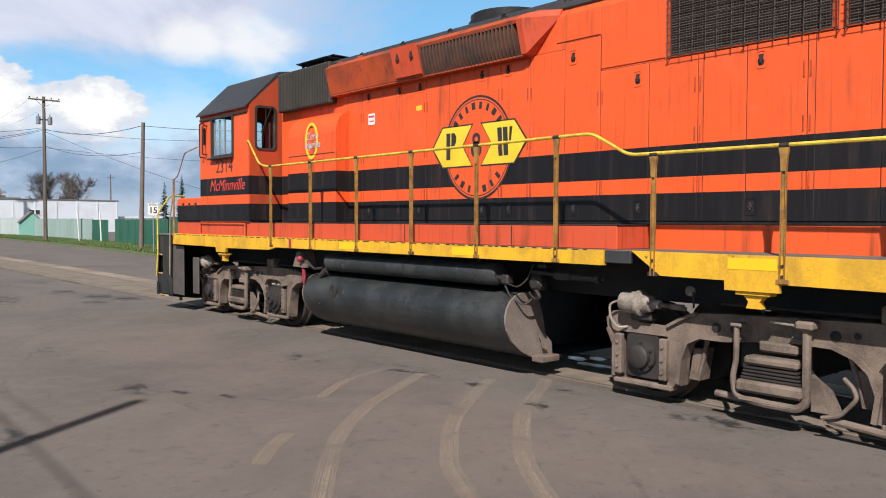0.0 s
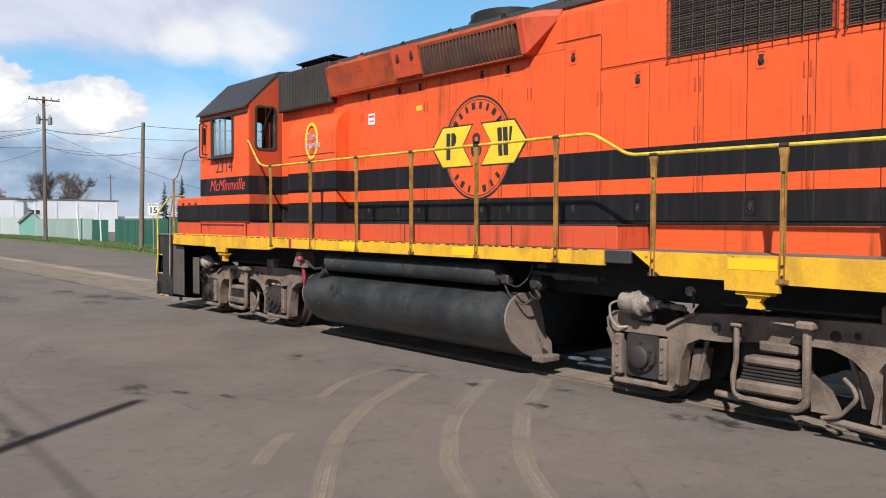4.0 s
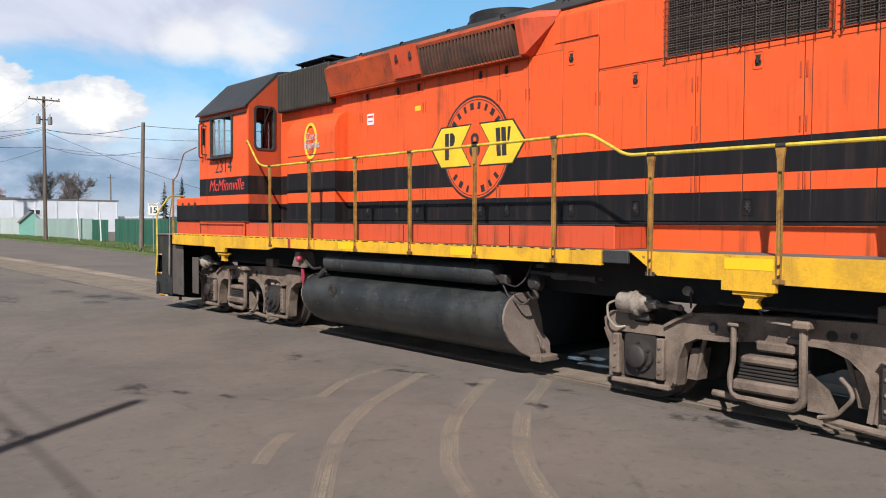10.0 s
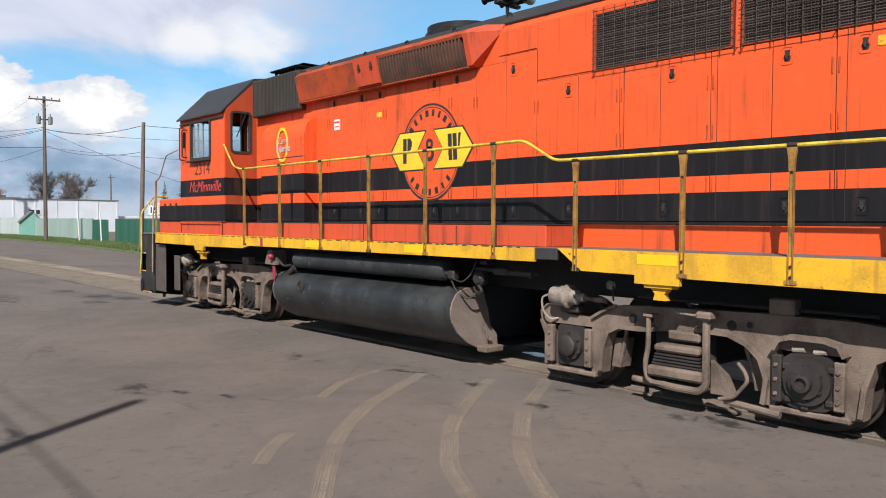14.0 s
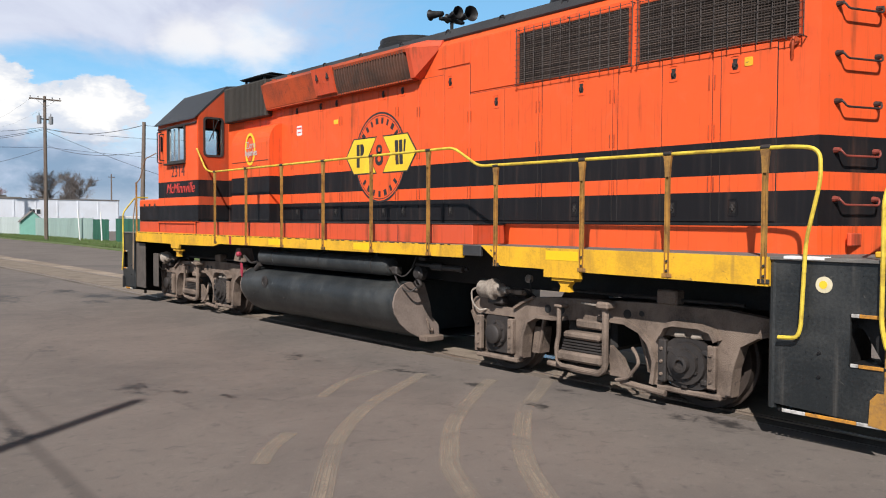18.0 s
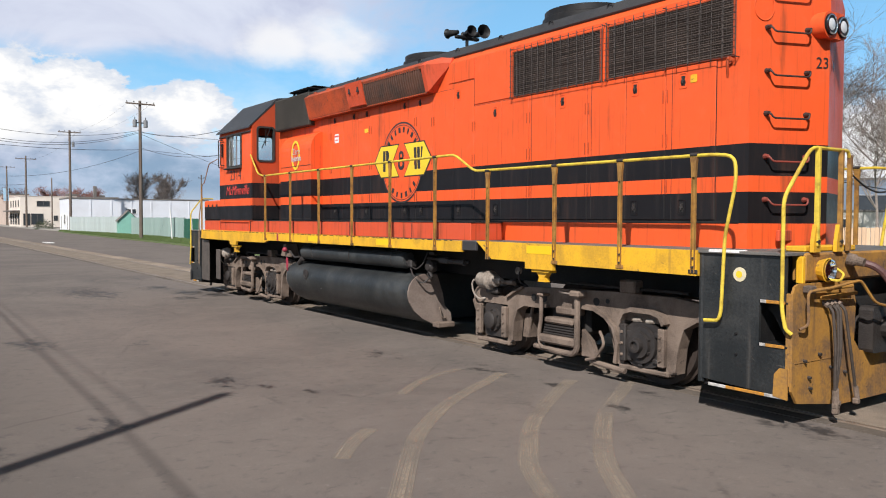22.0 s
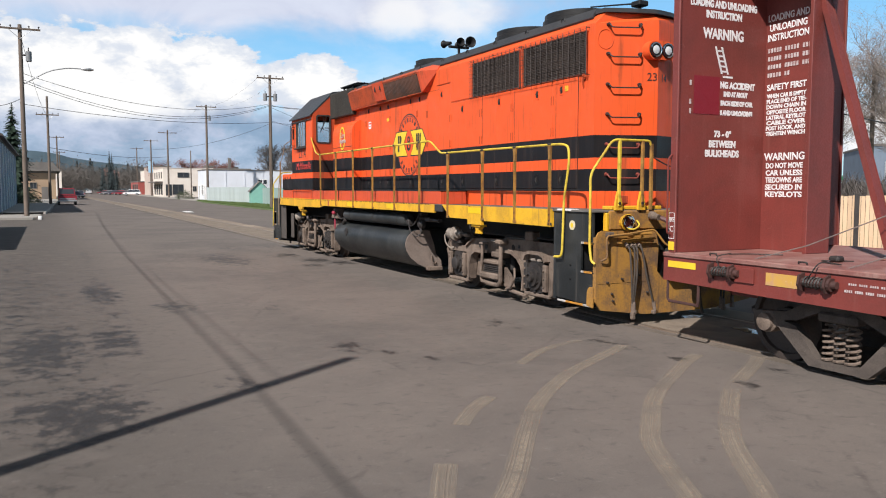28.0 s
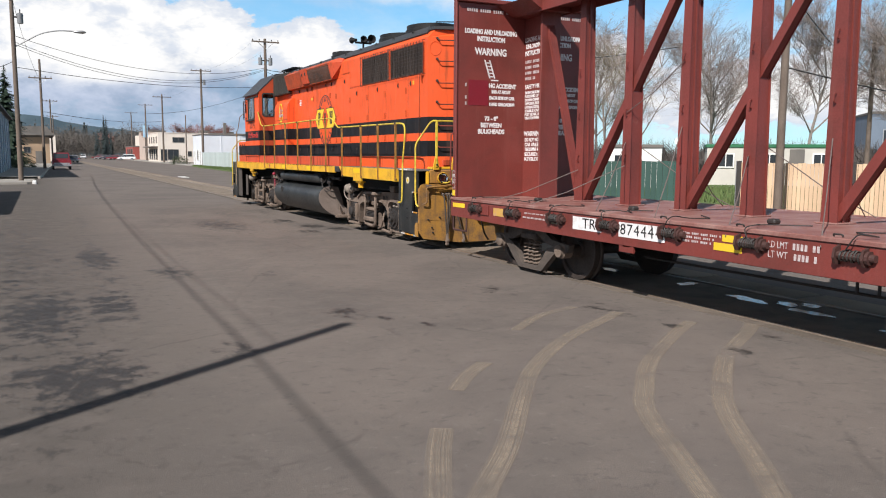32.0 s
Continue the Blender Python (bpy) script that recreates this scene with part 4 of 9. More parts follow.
def side_box():
    """The rounded sand and filter box behind the cab, which carries a safety motto."""
    for side in (-1, 1):
        prof = [(side * 0.88, 1.87), (side * 1.17, 1.87), (side * 1.17, 3.30)]
        for i in range(1, 7):
            a = radians(90 * i / 6)
            prof.append((side * (0.88 + 0.29 * math.cos(a)), 3.30 + 0.34 * math.sin(a)))
        bm = B()
        loft(bm, [[(x, y, z) for x, z in prof] for y in (3.42, 1.94)])
        b = part("side_box", bm, ORANGE, loco, "orange box with a rounded top and a safety motto")
        if side < 0:
            for z in (2.97, 1.90):
                part("seam", box(B(), -1.176, -1.17, 1.98, 3.38, z, z + 0.01), DARK_GRIME, b)
            m = west_face(-1.174, 2.62, 3.16)
            bm = B()
            o, i2 = [], []
            for k in range(28):
                t = 2 * math.pi * k / 28
                o.append((2.66 - 0.20 * math.cos(t), 3.20 + 0.30 * math.sin(t)))
                i2.append((2.66 - 0.15 * math.cos(t), 3.20 + 0.25 * math.sin(t)))
            frame_ring(bm, o, i2, "x", -1.175, -1.169)
            part("motto_ring", bm, LETTER_YELLOW, b, "yellow oval ring")
            words("motto", "Zero", 0.18, LETTER_DIM, b, west_face(-1.178, 2.62, 3.27), "white lettering")
            words("motto", "Injuries", 0.16, LETTER_DIM, b, west_face(-1.178, 2.62, 3.13), "white lettering", bold=0.004)
            words("motto", "Our Goal Every Day", 0.07, INK, b, west_face(-1.174, 2.64, 2.87), "black lettering", width=0.62)


def cab():
    y0, y1 = 4.22, 6.22
    body = None
    # side walls round the window openings
    for s in (-1, 1):
        wall = B()
        a, b = sorted((s * (SIDE - 0.05), s * SIDE))
        wy0, wy1, wz0, wz1 = 4.82, 5.66, 3.10, 3.80
        box(wall, a, b, y0, y1, 1.86, wz0)
        box(wall, a, b, y0, wy0, wz0, wz1)
        box(wall, a, b, wy1, y1, wz0, wz1)
        box(wall, a, b, y0, y1, wz1, 3.92)
        if s < 0:
            body = part("cab", wall, ORANGE, loco, "orange cab with a sliding side window")
        else:
            part("cab_side", wall, ORANGE, body)
    for y, name, w, h, off, wide in ((y0, "cab_rear_wall", 0.40, 0.76, 1.175, 0.62), (y1, "cab_front_wall", 1.22, 0.78, 0.735, 1.44)):
        bm = B()
        for s in (-1, 1):
            cx = s * off
            outer = rounded(wide, 2.02, 0.002, 4, cx, 2.91)
            inner = rounded(w, h, 0.07, 4, cx, 3.54)
            frame_ring(bm, outer, inner, "y", y - 0.025, y + 0.025)
            part("cab_window_frame", frame_ring(B(), rounded(w + 0.03, h + 0.03, 0.08, 4, cx, 3.54), rounded(w - 0.05, h - 0.05, 0.05, 4, cx, 3.54), "y", y - 0.04, y + 0.04), RUBBER, body)
            gl = part("cab_window_pane", plate(B(), rounded(w - 0.03, h - 0.03, 0.05, 4, cx, 3.54), "y", y - 0.004, 0.008), PANE, body)
            gl.visible_shadow = False
        prism(bm, [(-SIDE + .012, 3.92), (SIDE - .012, 3.92), (SIDE - 0.02, 3.945), (0.885, 4.535), (-0.885, 4.535), (-SIDE + 0.02, 3.945)], "y", y - 0.025, y + 0.025)
        if off > 1:
            box(bm, -0.864, 0.864, y - 0.025, y + 0.025, 1.90, 3.918)
        part(name, bm, CAB_BACK if off > 1 else ORANGE, body)
    bm = B()
    box(bm, -1.44, 1.44, y0 + 0.03, y1 - 0.03, 1.86, 1.90)
    box(bm, -0.9, 0.9, 4.3, 4.7, 1.9, 3.0)
    box(bm, -1.2, -0.5, 5.5, 5.8, 1.9, 2.85, 0.03)
    part("cab_interior", bm, CAB_DARK, body)
    bm = B()
    box(bm, -1.30, -0.90, 4.95, 5.35, 2.45, 2.55, 0.03)
    box(bm, -1.30, -0.90, 4.88, 4.97, 2.55, 3.20, 0.03)
    part("cab_seat", bm, RUBBER, body, "dark cab seat")
    # roof: grey, sloped shoulders
    bm = B()
    prof = [(-1.57, 3.885), (-1.57, 3.915), (-0.90, 4.575), (-0.4, 4.64), (0.4, 4.64), (0.90, 4.575), (1.57, 3.915), (1.57, 3.885), (0.88, 4.53), (-0.88, 4.53)]
    loft(bm, [[(x, y, z) for x, z in prof] for y in (y0 - 0.03, y0 + 0.9, y1 + 0.03)])
    part("cab_roof", bm, ROOF_GREY, body, "dark grey cab roof with sloped shoulders")
    # window: frame, sliding panes, shade
    for s in (-1, 1):
        a, b = sorted((s * (SIDE - 0.02), s * (SIDE + 0.025)))
        w = part("side_window", frame_ring(B(), rounded(0.92, 0.78, 0.05, 3, 5.24, 3.45), rounded(0.82, 0.68, 0.04, 3, 5.24, 3.45), "x", a, b), RUBBER, body, "black-framed sliding cab window")
        a, b = sorted((s * (SIDE - 0.032), s * (SIDE - 0.026)))
        p = part("pane", box(B(), a, b, 5.22, 5.63, 3.13, 3.77), PANE, w)
        p.visible_shadow = False
        bm = B()
        a, b = sorted((s * (SIDE - 0.045), s * (SIDE - 0.02)))
        for y in (5.20, 5.42, 5.635):
            box(bm, a, b, y - 0.014, y + 0.014, 3.12, 3.78)
        part("window_bar", bm, ALU, w)
        bm = B()
        box(bm, *sorted((s * SIDE, s * (SIDE + 0.09))), 4.78, 5.72, 3.03, 3.065, 0.008)
        part("armrest", bm, RUBBER, w)
        bm = B()
        for y, z0, z1 in ((5.90, 3.15, 3.70), (6.02, 3.10, 3.75)):
            tube(bm, bent([(s * SIDE, y, z0), (s * (SIDE + 0.10), y, z0), (s * (SIDE + 0.10), y, z1), (s * SIDE, y, z1)], 0.04), 0.012, 6)
        part("grab_iron", bm, DARK_GRIME, body)
        bm = B()
        box(bm, *sorted((s * (SIDE + 0.02), s * (SIDE + 0.05))), 5.93, 5.99, 3.34, 3.66, 0.008)
        part("mirror", bm, BLACK, body)
        bm = B()
        box(bm, *sorted((s * SIDE, s * (SIDE + 0.03))), 4.25, 6.19, 3.80, 3.83, 0.004)
        part("gutter", bm, DARK_GRIME, body)
    words("road_number", "2314", 0.33, INK, body, west_face(-SIDE - 0.002, 5.18, 2.88), "black road number", width=0.68)
    words("cab_name", "McMinnville", 0.30, LETTER_RED, body, west_face(-SIDE - 0.002, 5.08, 2.535), "red script lettering", width=1.42, shear=0.3)
    bm = B()
    tube(bm, [(-1.18, y0 - 0.05, 3.88), (-1.20, y0 - 0.06, 3.5)], 0.008, 6)
    tube(bm, [(-1.06, y0 - 0.05, 3.93), (-1.28, y0 - 0.06, 3.45)], 0.010, 6)
    part("wiper", bm, BLACK, body)


def nose():
    bm = B()
    box(bm, -1.48, 1.48, 6.25, 7.42, 1.86, 2.34, 0.03)
    n = part("nose", bm, ORANGE, loco, "low orange nose box with black band")
    bm = B()
    for y in (6.45, 6.75, 7.05):
        box(bm, -1.50, -1.48, y, y + 0.05, 2.16, 2.24)
    part("latch", bm, DARK_GRIME, n)
    bm = B()
    frame_ring(bm, rounded(1.9, 0.235, 0.02, 2, 5.3, 1.73), rounded(1.86, 0.20, 0.02, 2, 5.3, 1.73), "x", -1.508, -1.498)
    part("access_panel", bm, PLAIN_ORANGE, loco)


def walkway():
    # Near-black here paints in the shade beneath the sills.
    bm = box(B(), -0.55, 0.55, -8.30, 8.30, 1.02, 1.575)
    part("underframe", bm, MESH_DARK, loco, "underframe coloured near-black for the shade below the sills")
    bm = B()
    box(bm, -1.53, 1.53, -8.42, 8.42, 1.575, 1.605, 0.004)
    part("deck", bm, surface("tread_plate", (0.10, 0.095, 0.088), (0.19, 0.17, 0.15), 0.7, scale=3.0, grain=90, bump=0.4), loco, "grey worn walkway plate")
    for s in (-1, 1):
        a, b = sorted((s * 1.47, s * HW))
        bm = B()
        box(bm, a, b, -3.68, 7.42, 1.60, 1.852, 0.012)
        part("walkway_box", bm, DUCT_ORANGE, loco, "streaked orange duct along the walkway")
        bm = B()
        box(bm, a - 0.004, b + 0.004, -3.69, 7.42, 1.854, 1.862)
        part("walkway_top", bm, ROOF_GREY, loco)
        bm = B()
        for y in (4.35, 6.25, 2.1, -0.2, -2.2):
            box(bm, *sorted((s * 1.47, s * 1.476)), y, y + 0.012, 1.62, 1.84)
        part("duct_seam", bm, DARK_GRIME, loco)
        # sill: three depths
        x0, x1 = sorted((s * 1.505, s * 1.555))
        prof = [(7.46, 1.62), (-3.58, 1.60), (-3.58, 1.445), (3.18, 1.445), (3.42, 1.395), (5.02, 1.385), (5.05, 1.30), (5.42, 1.30), (5.45, 1.39), (7.46, 1.40)]
        sill = part("side_sill", prism(B(), prof, "x", x0, x1), YELLOW, loco, "yellow side sill, chipped and dirty")
        bm = B()
        box(bm, *sorted((s * 1.50, s * 1.545)), -3.90, -3.582, 1.47, 1.60, 0.008)
        part("sill_joint", bm, ROOF_GREY, sill, "grey joint plate")
        prof = [(-3.92, 1.605), (-7.48, 1.60), (-7.48, 1.345), (-5.42, 1.36), (-5.42, 1.285), (-4.92, 1.285), (-4.92, 1.37), (-4.25, 1.375)]
        part("side_sill", prism(B(), prof, "x", x0, x1), YELLOW, loco, "yellow side sill, chipped and dirty")
        if s < 0:
            for ya, yb in ((0.84, 1.27), (-1.64, -1.25), (-4.95, -5.40)):
                part("sill_patch", box(B(), -1.558, -1.555, *sorted((ya, yb)), 1.475, 1.575), FRESH_YELLOW, sill, "bright yellow reflective patch")
            part("sill_tag", box(B(), -1.559, -1.555, 2.66, 2.74, 1.45, 1.60), RED, sill, "small dark red tag")
        # open weld gaps along the joint of duct and sill
        bm, y, rnd = B(), 7.3, random.Random(4)
        while y > -3.4:
            w = rnd.uniform(0.05, 0.16)
            box(bm, *sorted((s * 1.552, s * 1.5565)), y - w, y, 1.592, 1.604)
            y -= w + rnd.uniform(0.03, 0.12)
        tagged(part("weld_gap", bm, MESH_DARK, sill), kind="stuff")
        for yc in (-5.17, 5.23):
            bm = box(B(), *sorted((s * 1.40, s * 1.53)), yc - 0.16, yc + 0.16, 1.245, 1.285, 0.006)
            prism(bm, [(yc - 0.10, 1.25), (yc + 0.10, 1.25), (yc + 0.05, 1.19), (yc + 0.07, 1.13), (yc - 0.07, 1.13), (yc - 0.05, 1.19)], "x", *sorted((s * 1.42, s * 1.50)))
            part("jacking_pad", bm, YELLOW, loco)


POSTS = (3.32, 2.07, 0.82, -0.44, -1.69, -2.94, -4.17, -5.45, -6.48, -7.44)


def handrails():
    for s in (-1, 1):
        x = s * 1.558
        pts = [(s * 1.50, 4.26, 3.28), (x, 4.12, 3.29), (x, 3.72, 2.86), (x, 3.45, 2.80), (x, -3.42, 2.80), (x, -3.88, 2.55), (x, -7.68, 2.53)]
        if s < 0:
            pts += [(x, -7.90, 2.50), (x, -7.91, 2.25), (x, -7.80, 1.75), (x, -7.77, 1.02), (x, -7.74, 0.93), (x, -7.58, 0.92)]
        else:
            pts += [(x, -7.87, 2.50), (x, -7.66, 1.0)]
        part("handrail", tube(B(), bent(pts, 0.10), 0.0175, 8), RAIL_YELLOW, loco, "yellow pipe handrail with worn paint", smooth=True)
        for i, y in enumerate(POSTS):
            top = 2.80 if y > -3.5 else 2.54
            lo = 1.37 if i > 5 else 1.455
            # a pressed channel: web at the back, two lips towards the street
            bm = B()
            prism(bm, [(x - s * 0.012, y - 0.023), (x - s * 0.012, y + 0.023), (x + s * 0.016, y + 0.023), (x + s * 0.016, y + 0.017), (x - s * 0.004, y + 0.017), (x - s * 0.004, y - 0.017), (x + s * 0.016, y - 0.017), (x + s * 0.016, y - 0.023)], "z", lo, top - 0.03)
            p = part("rail_post", bm, POST_BROWN, loco, "rust-brown handrail post")
            # the head flares out to the rail clamp
            bm = loft(B(), [[(x - s * 0.013, y - w, z), (x + s * 0.017, y - w, z), (x + s * 0.017, y + w, z), (x - s * 0.013, y + w, z)] for w, z in ((0.024, top - 0.22), (0.029, top - 0.11), (0.043, top - 0.02))])
            part("post_head", bm, POST_BROWN, p)
            bm = turned(B(), (x, y - 0.055, top), (0, 1, 0), [(0.012, 0.022), (0.098, 0.022)], 10)
            part("post_clamp", bm, DARK_GRIME, p)
            for z in (lo + 0.06, lo + 0.15):
                part("post_bolt", turned(B(), (x - s * 0.004, y, z), (s, 0, 0), [(0, 0.015), (0.018, 0.011)], 6), DARK_GRIME, p)
            part("post_foot", box(B(), *sorted((x - s * 0.003, x + s * 0.006)), y - 0.055, y + 0.055, lo - 0.005, lo + 0.035, 0.003), RUSTY_YELLOW if i % 3 else DARK_GRIME, p)


def roof_things():
    for y, r, z0 in ((-0.72, 0.56, 4.54), (-4.46, 0.62, 4.54), (-6.05, 0.62, 4.54)):
        bm = B()
        turned(bm, (0, y, z0), (0, 0, 1), [(0, r + 0.03), (0.13, r + 0.03), (0.15, r), (0.23, r), (0.24, r - 0.04), (0.18, r - 0.05), (0.18, 0.02)], 36)
        f = part("roof_fan", bm, BLACK, loco, "black round cooling fan housing", smooth=True)
        for i in range(8):
            part("fan_blade", box(B(), 0.05, r - 0.06, -0.05, 0.05, -0.004, 0.004, m=pose(0, y, z0 + 0.16, 0, 0, 45 * i) @ pose(0, 0, 0, 20)), ROOF_GREY, f)
    # horn
    bm = B()
    rod(bm, (0, -1.62, 4.53), (0, -1.62, 4.98), 0.028)
    box(bm, -0.14, 0.14, -1.70, -1.54, 4.53, 4.58, 0.01)
    box(bm, -0.24, 0.24, -1.66, -1.58, 4.93, 4.98, 0.012)
    h = part("horn", bm, BLACK, loco, "black air horn with trumpets")
    for x, d, L, r in ((-0.22, 1, 0.24, 0.085), (-0.02, -1, 0.28, 0.09), (0.20, -1, 0.34, 0.12), (0.10, 1, 0.22, 0.075)):
        prof = [(0, 0.035), (0.05, 0.04), (L * 0.6, 0.055), (L * 0.85, r * 0.7), (L, r), (L - 0.01, r * 0.9), (L * 0.8, r * 0.45), (L * 0.5, 0.02)]
        bm = turned(B(), (x, -1.62 - d * 0.04, 5.02), (-0.2, d, 0.04), prof, 18)
        part("trumpet", bm, BLACK, h, smooth=True)
    for i in range(9):
        y = 1.8 - i * 1.05
        for s in (-1, 1):
            bm = tube(B(), bent([(s * 0.80, y, 4.43), (s * 0.80, y, 4.54), (s * 0.80, y - 0.09, 4.54), (s * 0.80, y - 0.09, 4.43)], 0.03, 2), 0.010, 5)
            part("lifting_eye", bm, BLACK, loco)


def emblem():
    """The railway's round emblem, in plain shapes: a ring, two yellow hexagons with dark bars, a small knot."""
    yc, zc, x = -1.02, 2.855, -(HW + 0.018)
    e = None

    def circle(r, n=48):
        return [(yc - r * math.cos(2 * math.pi * i / n), zc + r * 1.06 * math.sin(2 * math.pi * i / n)) for i in range(n)]
    e = part("emblem", plate(B(), circle(0.625), "x", x - 0.002, 0.003), PLAIN_ORANGE, loco, "round emblem with two yellow hexagons")
    part("emblem_ring", frame_ring(B(), circle(0.648), circle(0.620), "x", x - 0.003, x), INK, e)
    part("emblem_ring", frame_ring(B(), circle(0.602), circle(0.590), "x", x - 0.003, x), INK, e)
    for d in (-1, 1):
        def hexa(k):
            h = 0.285 * k
            pts = [(-0.44 * k, 0), (-0.22 * k, h), (0.40 * k, h), (0.20 * k, 0), (0.40 * k, -h), (-0.22 * k, -h)]
            return [(yc + d * 0.47 - d * px, zc + 0.04 + pz) for px, pz in pts]
        part("hexagon_edge", plate(B(), hexa(1.0), "x", x - 0.0045, 0.003), INK, e)
        part("hexagon", plate(B(), hexa(0.93), "x", x - 0.0065, 0.003), LETTER_YELLOW, e, "yellow hexagon")
        mid = yc + d * 0.50
        if d > 0:
            blocks = [[(0.10, -0.17), (0.02, -0.17), (0.02, 0.19), (0.10, 0.19)], [(0.0, 0.0), (-0.07, 0.02), (-0.10, 0.07), (-0.10, 0.14), (-0.06, 0.19), (0.0, 0.19)]]
        else:
            blocks = [[(0.12, 0.19), (0.04, 0.19), (0.02, -0.17), (0.09, -0.17)], [(0.02, 0.19), (-0.06, 0.19), (-0.08, -0.17), (0.0, -0.17)], [(-0.10, 0.19), (-0.15, 0.19), (-0.12, -0.02), (-0.09, -0.02)]]
        for blk in blocks:
            part("hexagon_mark", plate(B(), [(mid + py, zc + 0.04 + pz) for py, pz in blk], "x", x - 0.0085, 0.003), INK, e)
    for q, r in ((0.12, 0.075), (-0.02, 0.10)):
        part("knot", frame_ring(B(), rounded(2 * r, 2 * r, r * 0.9, 4, yc + 0.01, zc + q), rounded(r * 0.9, r * 0.9, r * 0.4, 4, yc + 0.01, zc + q), "x", x - 0.0075, x - 0.004), INK, e)
    # the marks round the rim, as bars of uneven width
    bm = B()
    for lo, hi, n in ((38, 142, 8), (222, 318, 7)):
        for i in range(n):
            a = radians(lo + (hi - lo) * i / (n - 1))
            cy, cz = yc - 0.525 * math.cos(a), zc + 0.555 * math.sin(a)
            t, r = Vector((math.sin(a), math.cos(a))), Vector((-math.cos(a), math.sin(a)))
            w = (0.026, 0.034, 0.022)[i % 3]
            pts = [Vector((cy, cz)) + t * u + r * v for u, v in ((-w, -.046), (w, -.046), (w, .046), (-w, .046))]
            plate(bm, [tuple(p) for p in pts], "x", x - 0.0045, 0.003)
    tagged(part("rim_mark", bm, INK, e), kind="stuff")
    part("door_notice", plate(B(), rounded(0.17, 0.17, 0.01, 1, 1.33, 3.45), "x", x - 0.003, 0.003), LETTER_WHITE, loco, "small white notice plate")
    bm = B()
    plate(bm, rounded(0.15, 0.03, 0.004, 1, 1.33, 3.49), "x", x - 0.005, 0.002)
    plate(bm, rounded(0.11, 0.02, 0.004, 1, 1.33, 3.42), "x", x - 0.005, 0.002)
    part("notice_mark", bm, LETTER_RED, loco)
    part("door_notice", plate(B(), rounded(0.13, 0.07, 0.01, 1, 0.18, 3.50), "x", x - 0.003, 0.003), LETTER_YELLOW, loco, "small yellow notice plate")
    part("door_notice", plate(B(), rounded(0.085, 0.085, 0.01, 1, -6.93, 3.43), "x", x - 0.003, 0.003), YELLOW, loco, "small yellow notice plate")


hood()
hood_doors()
radiators()
brake_flare()
filter_box()
side_box()
cab()
nose()
walkway()
handrails()
roof_things()
emblem()


# ---- running gear ----
def arc(cx, cz, r, a0, a1, n):
    return [(cx + r * math.cos(radians(a0 + (a1 - a0) * i / n)), cz + r * math.sin(radians(a0 + (a1 - a0) * i / n))) for i in range(n + 1)]


WHEELSETS = []


def wheelset(parent, y, r, label):
    bm = B()
    for s in (-1, 1):
        turned(bm, (s * 0.685, 0, 0), (s, 0, 0), [(0, r + 0.028), (0.03, r + 0.025), (0.045, r), (0.135, r - 0.006), (0.135, r - 0.07), (0.10, r - 0.085), (0.085, 0.14), (0.12, 0.13), (0.12, 0.09), (0.30, 0.085)], 36)
    rod(bm, (-0.7, 0, 0), (0.7, 0, 0), 0.085, seg=14)
    w = part("wheelset", bm, STEEL, parent, label, smooth=True)
    w.matrix_basis = pose(0, y, r)
    WHEELSETS.append((w, y, r))
    return w


INSET = 0.09       # how far the side frames stand in from the sill


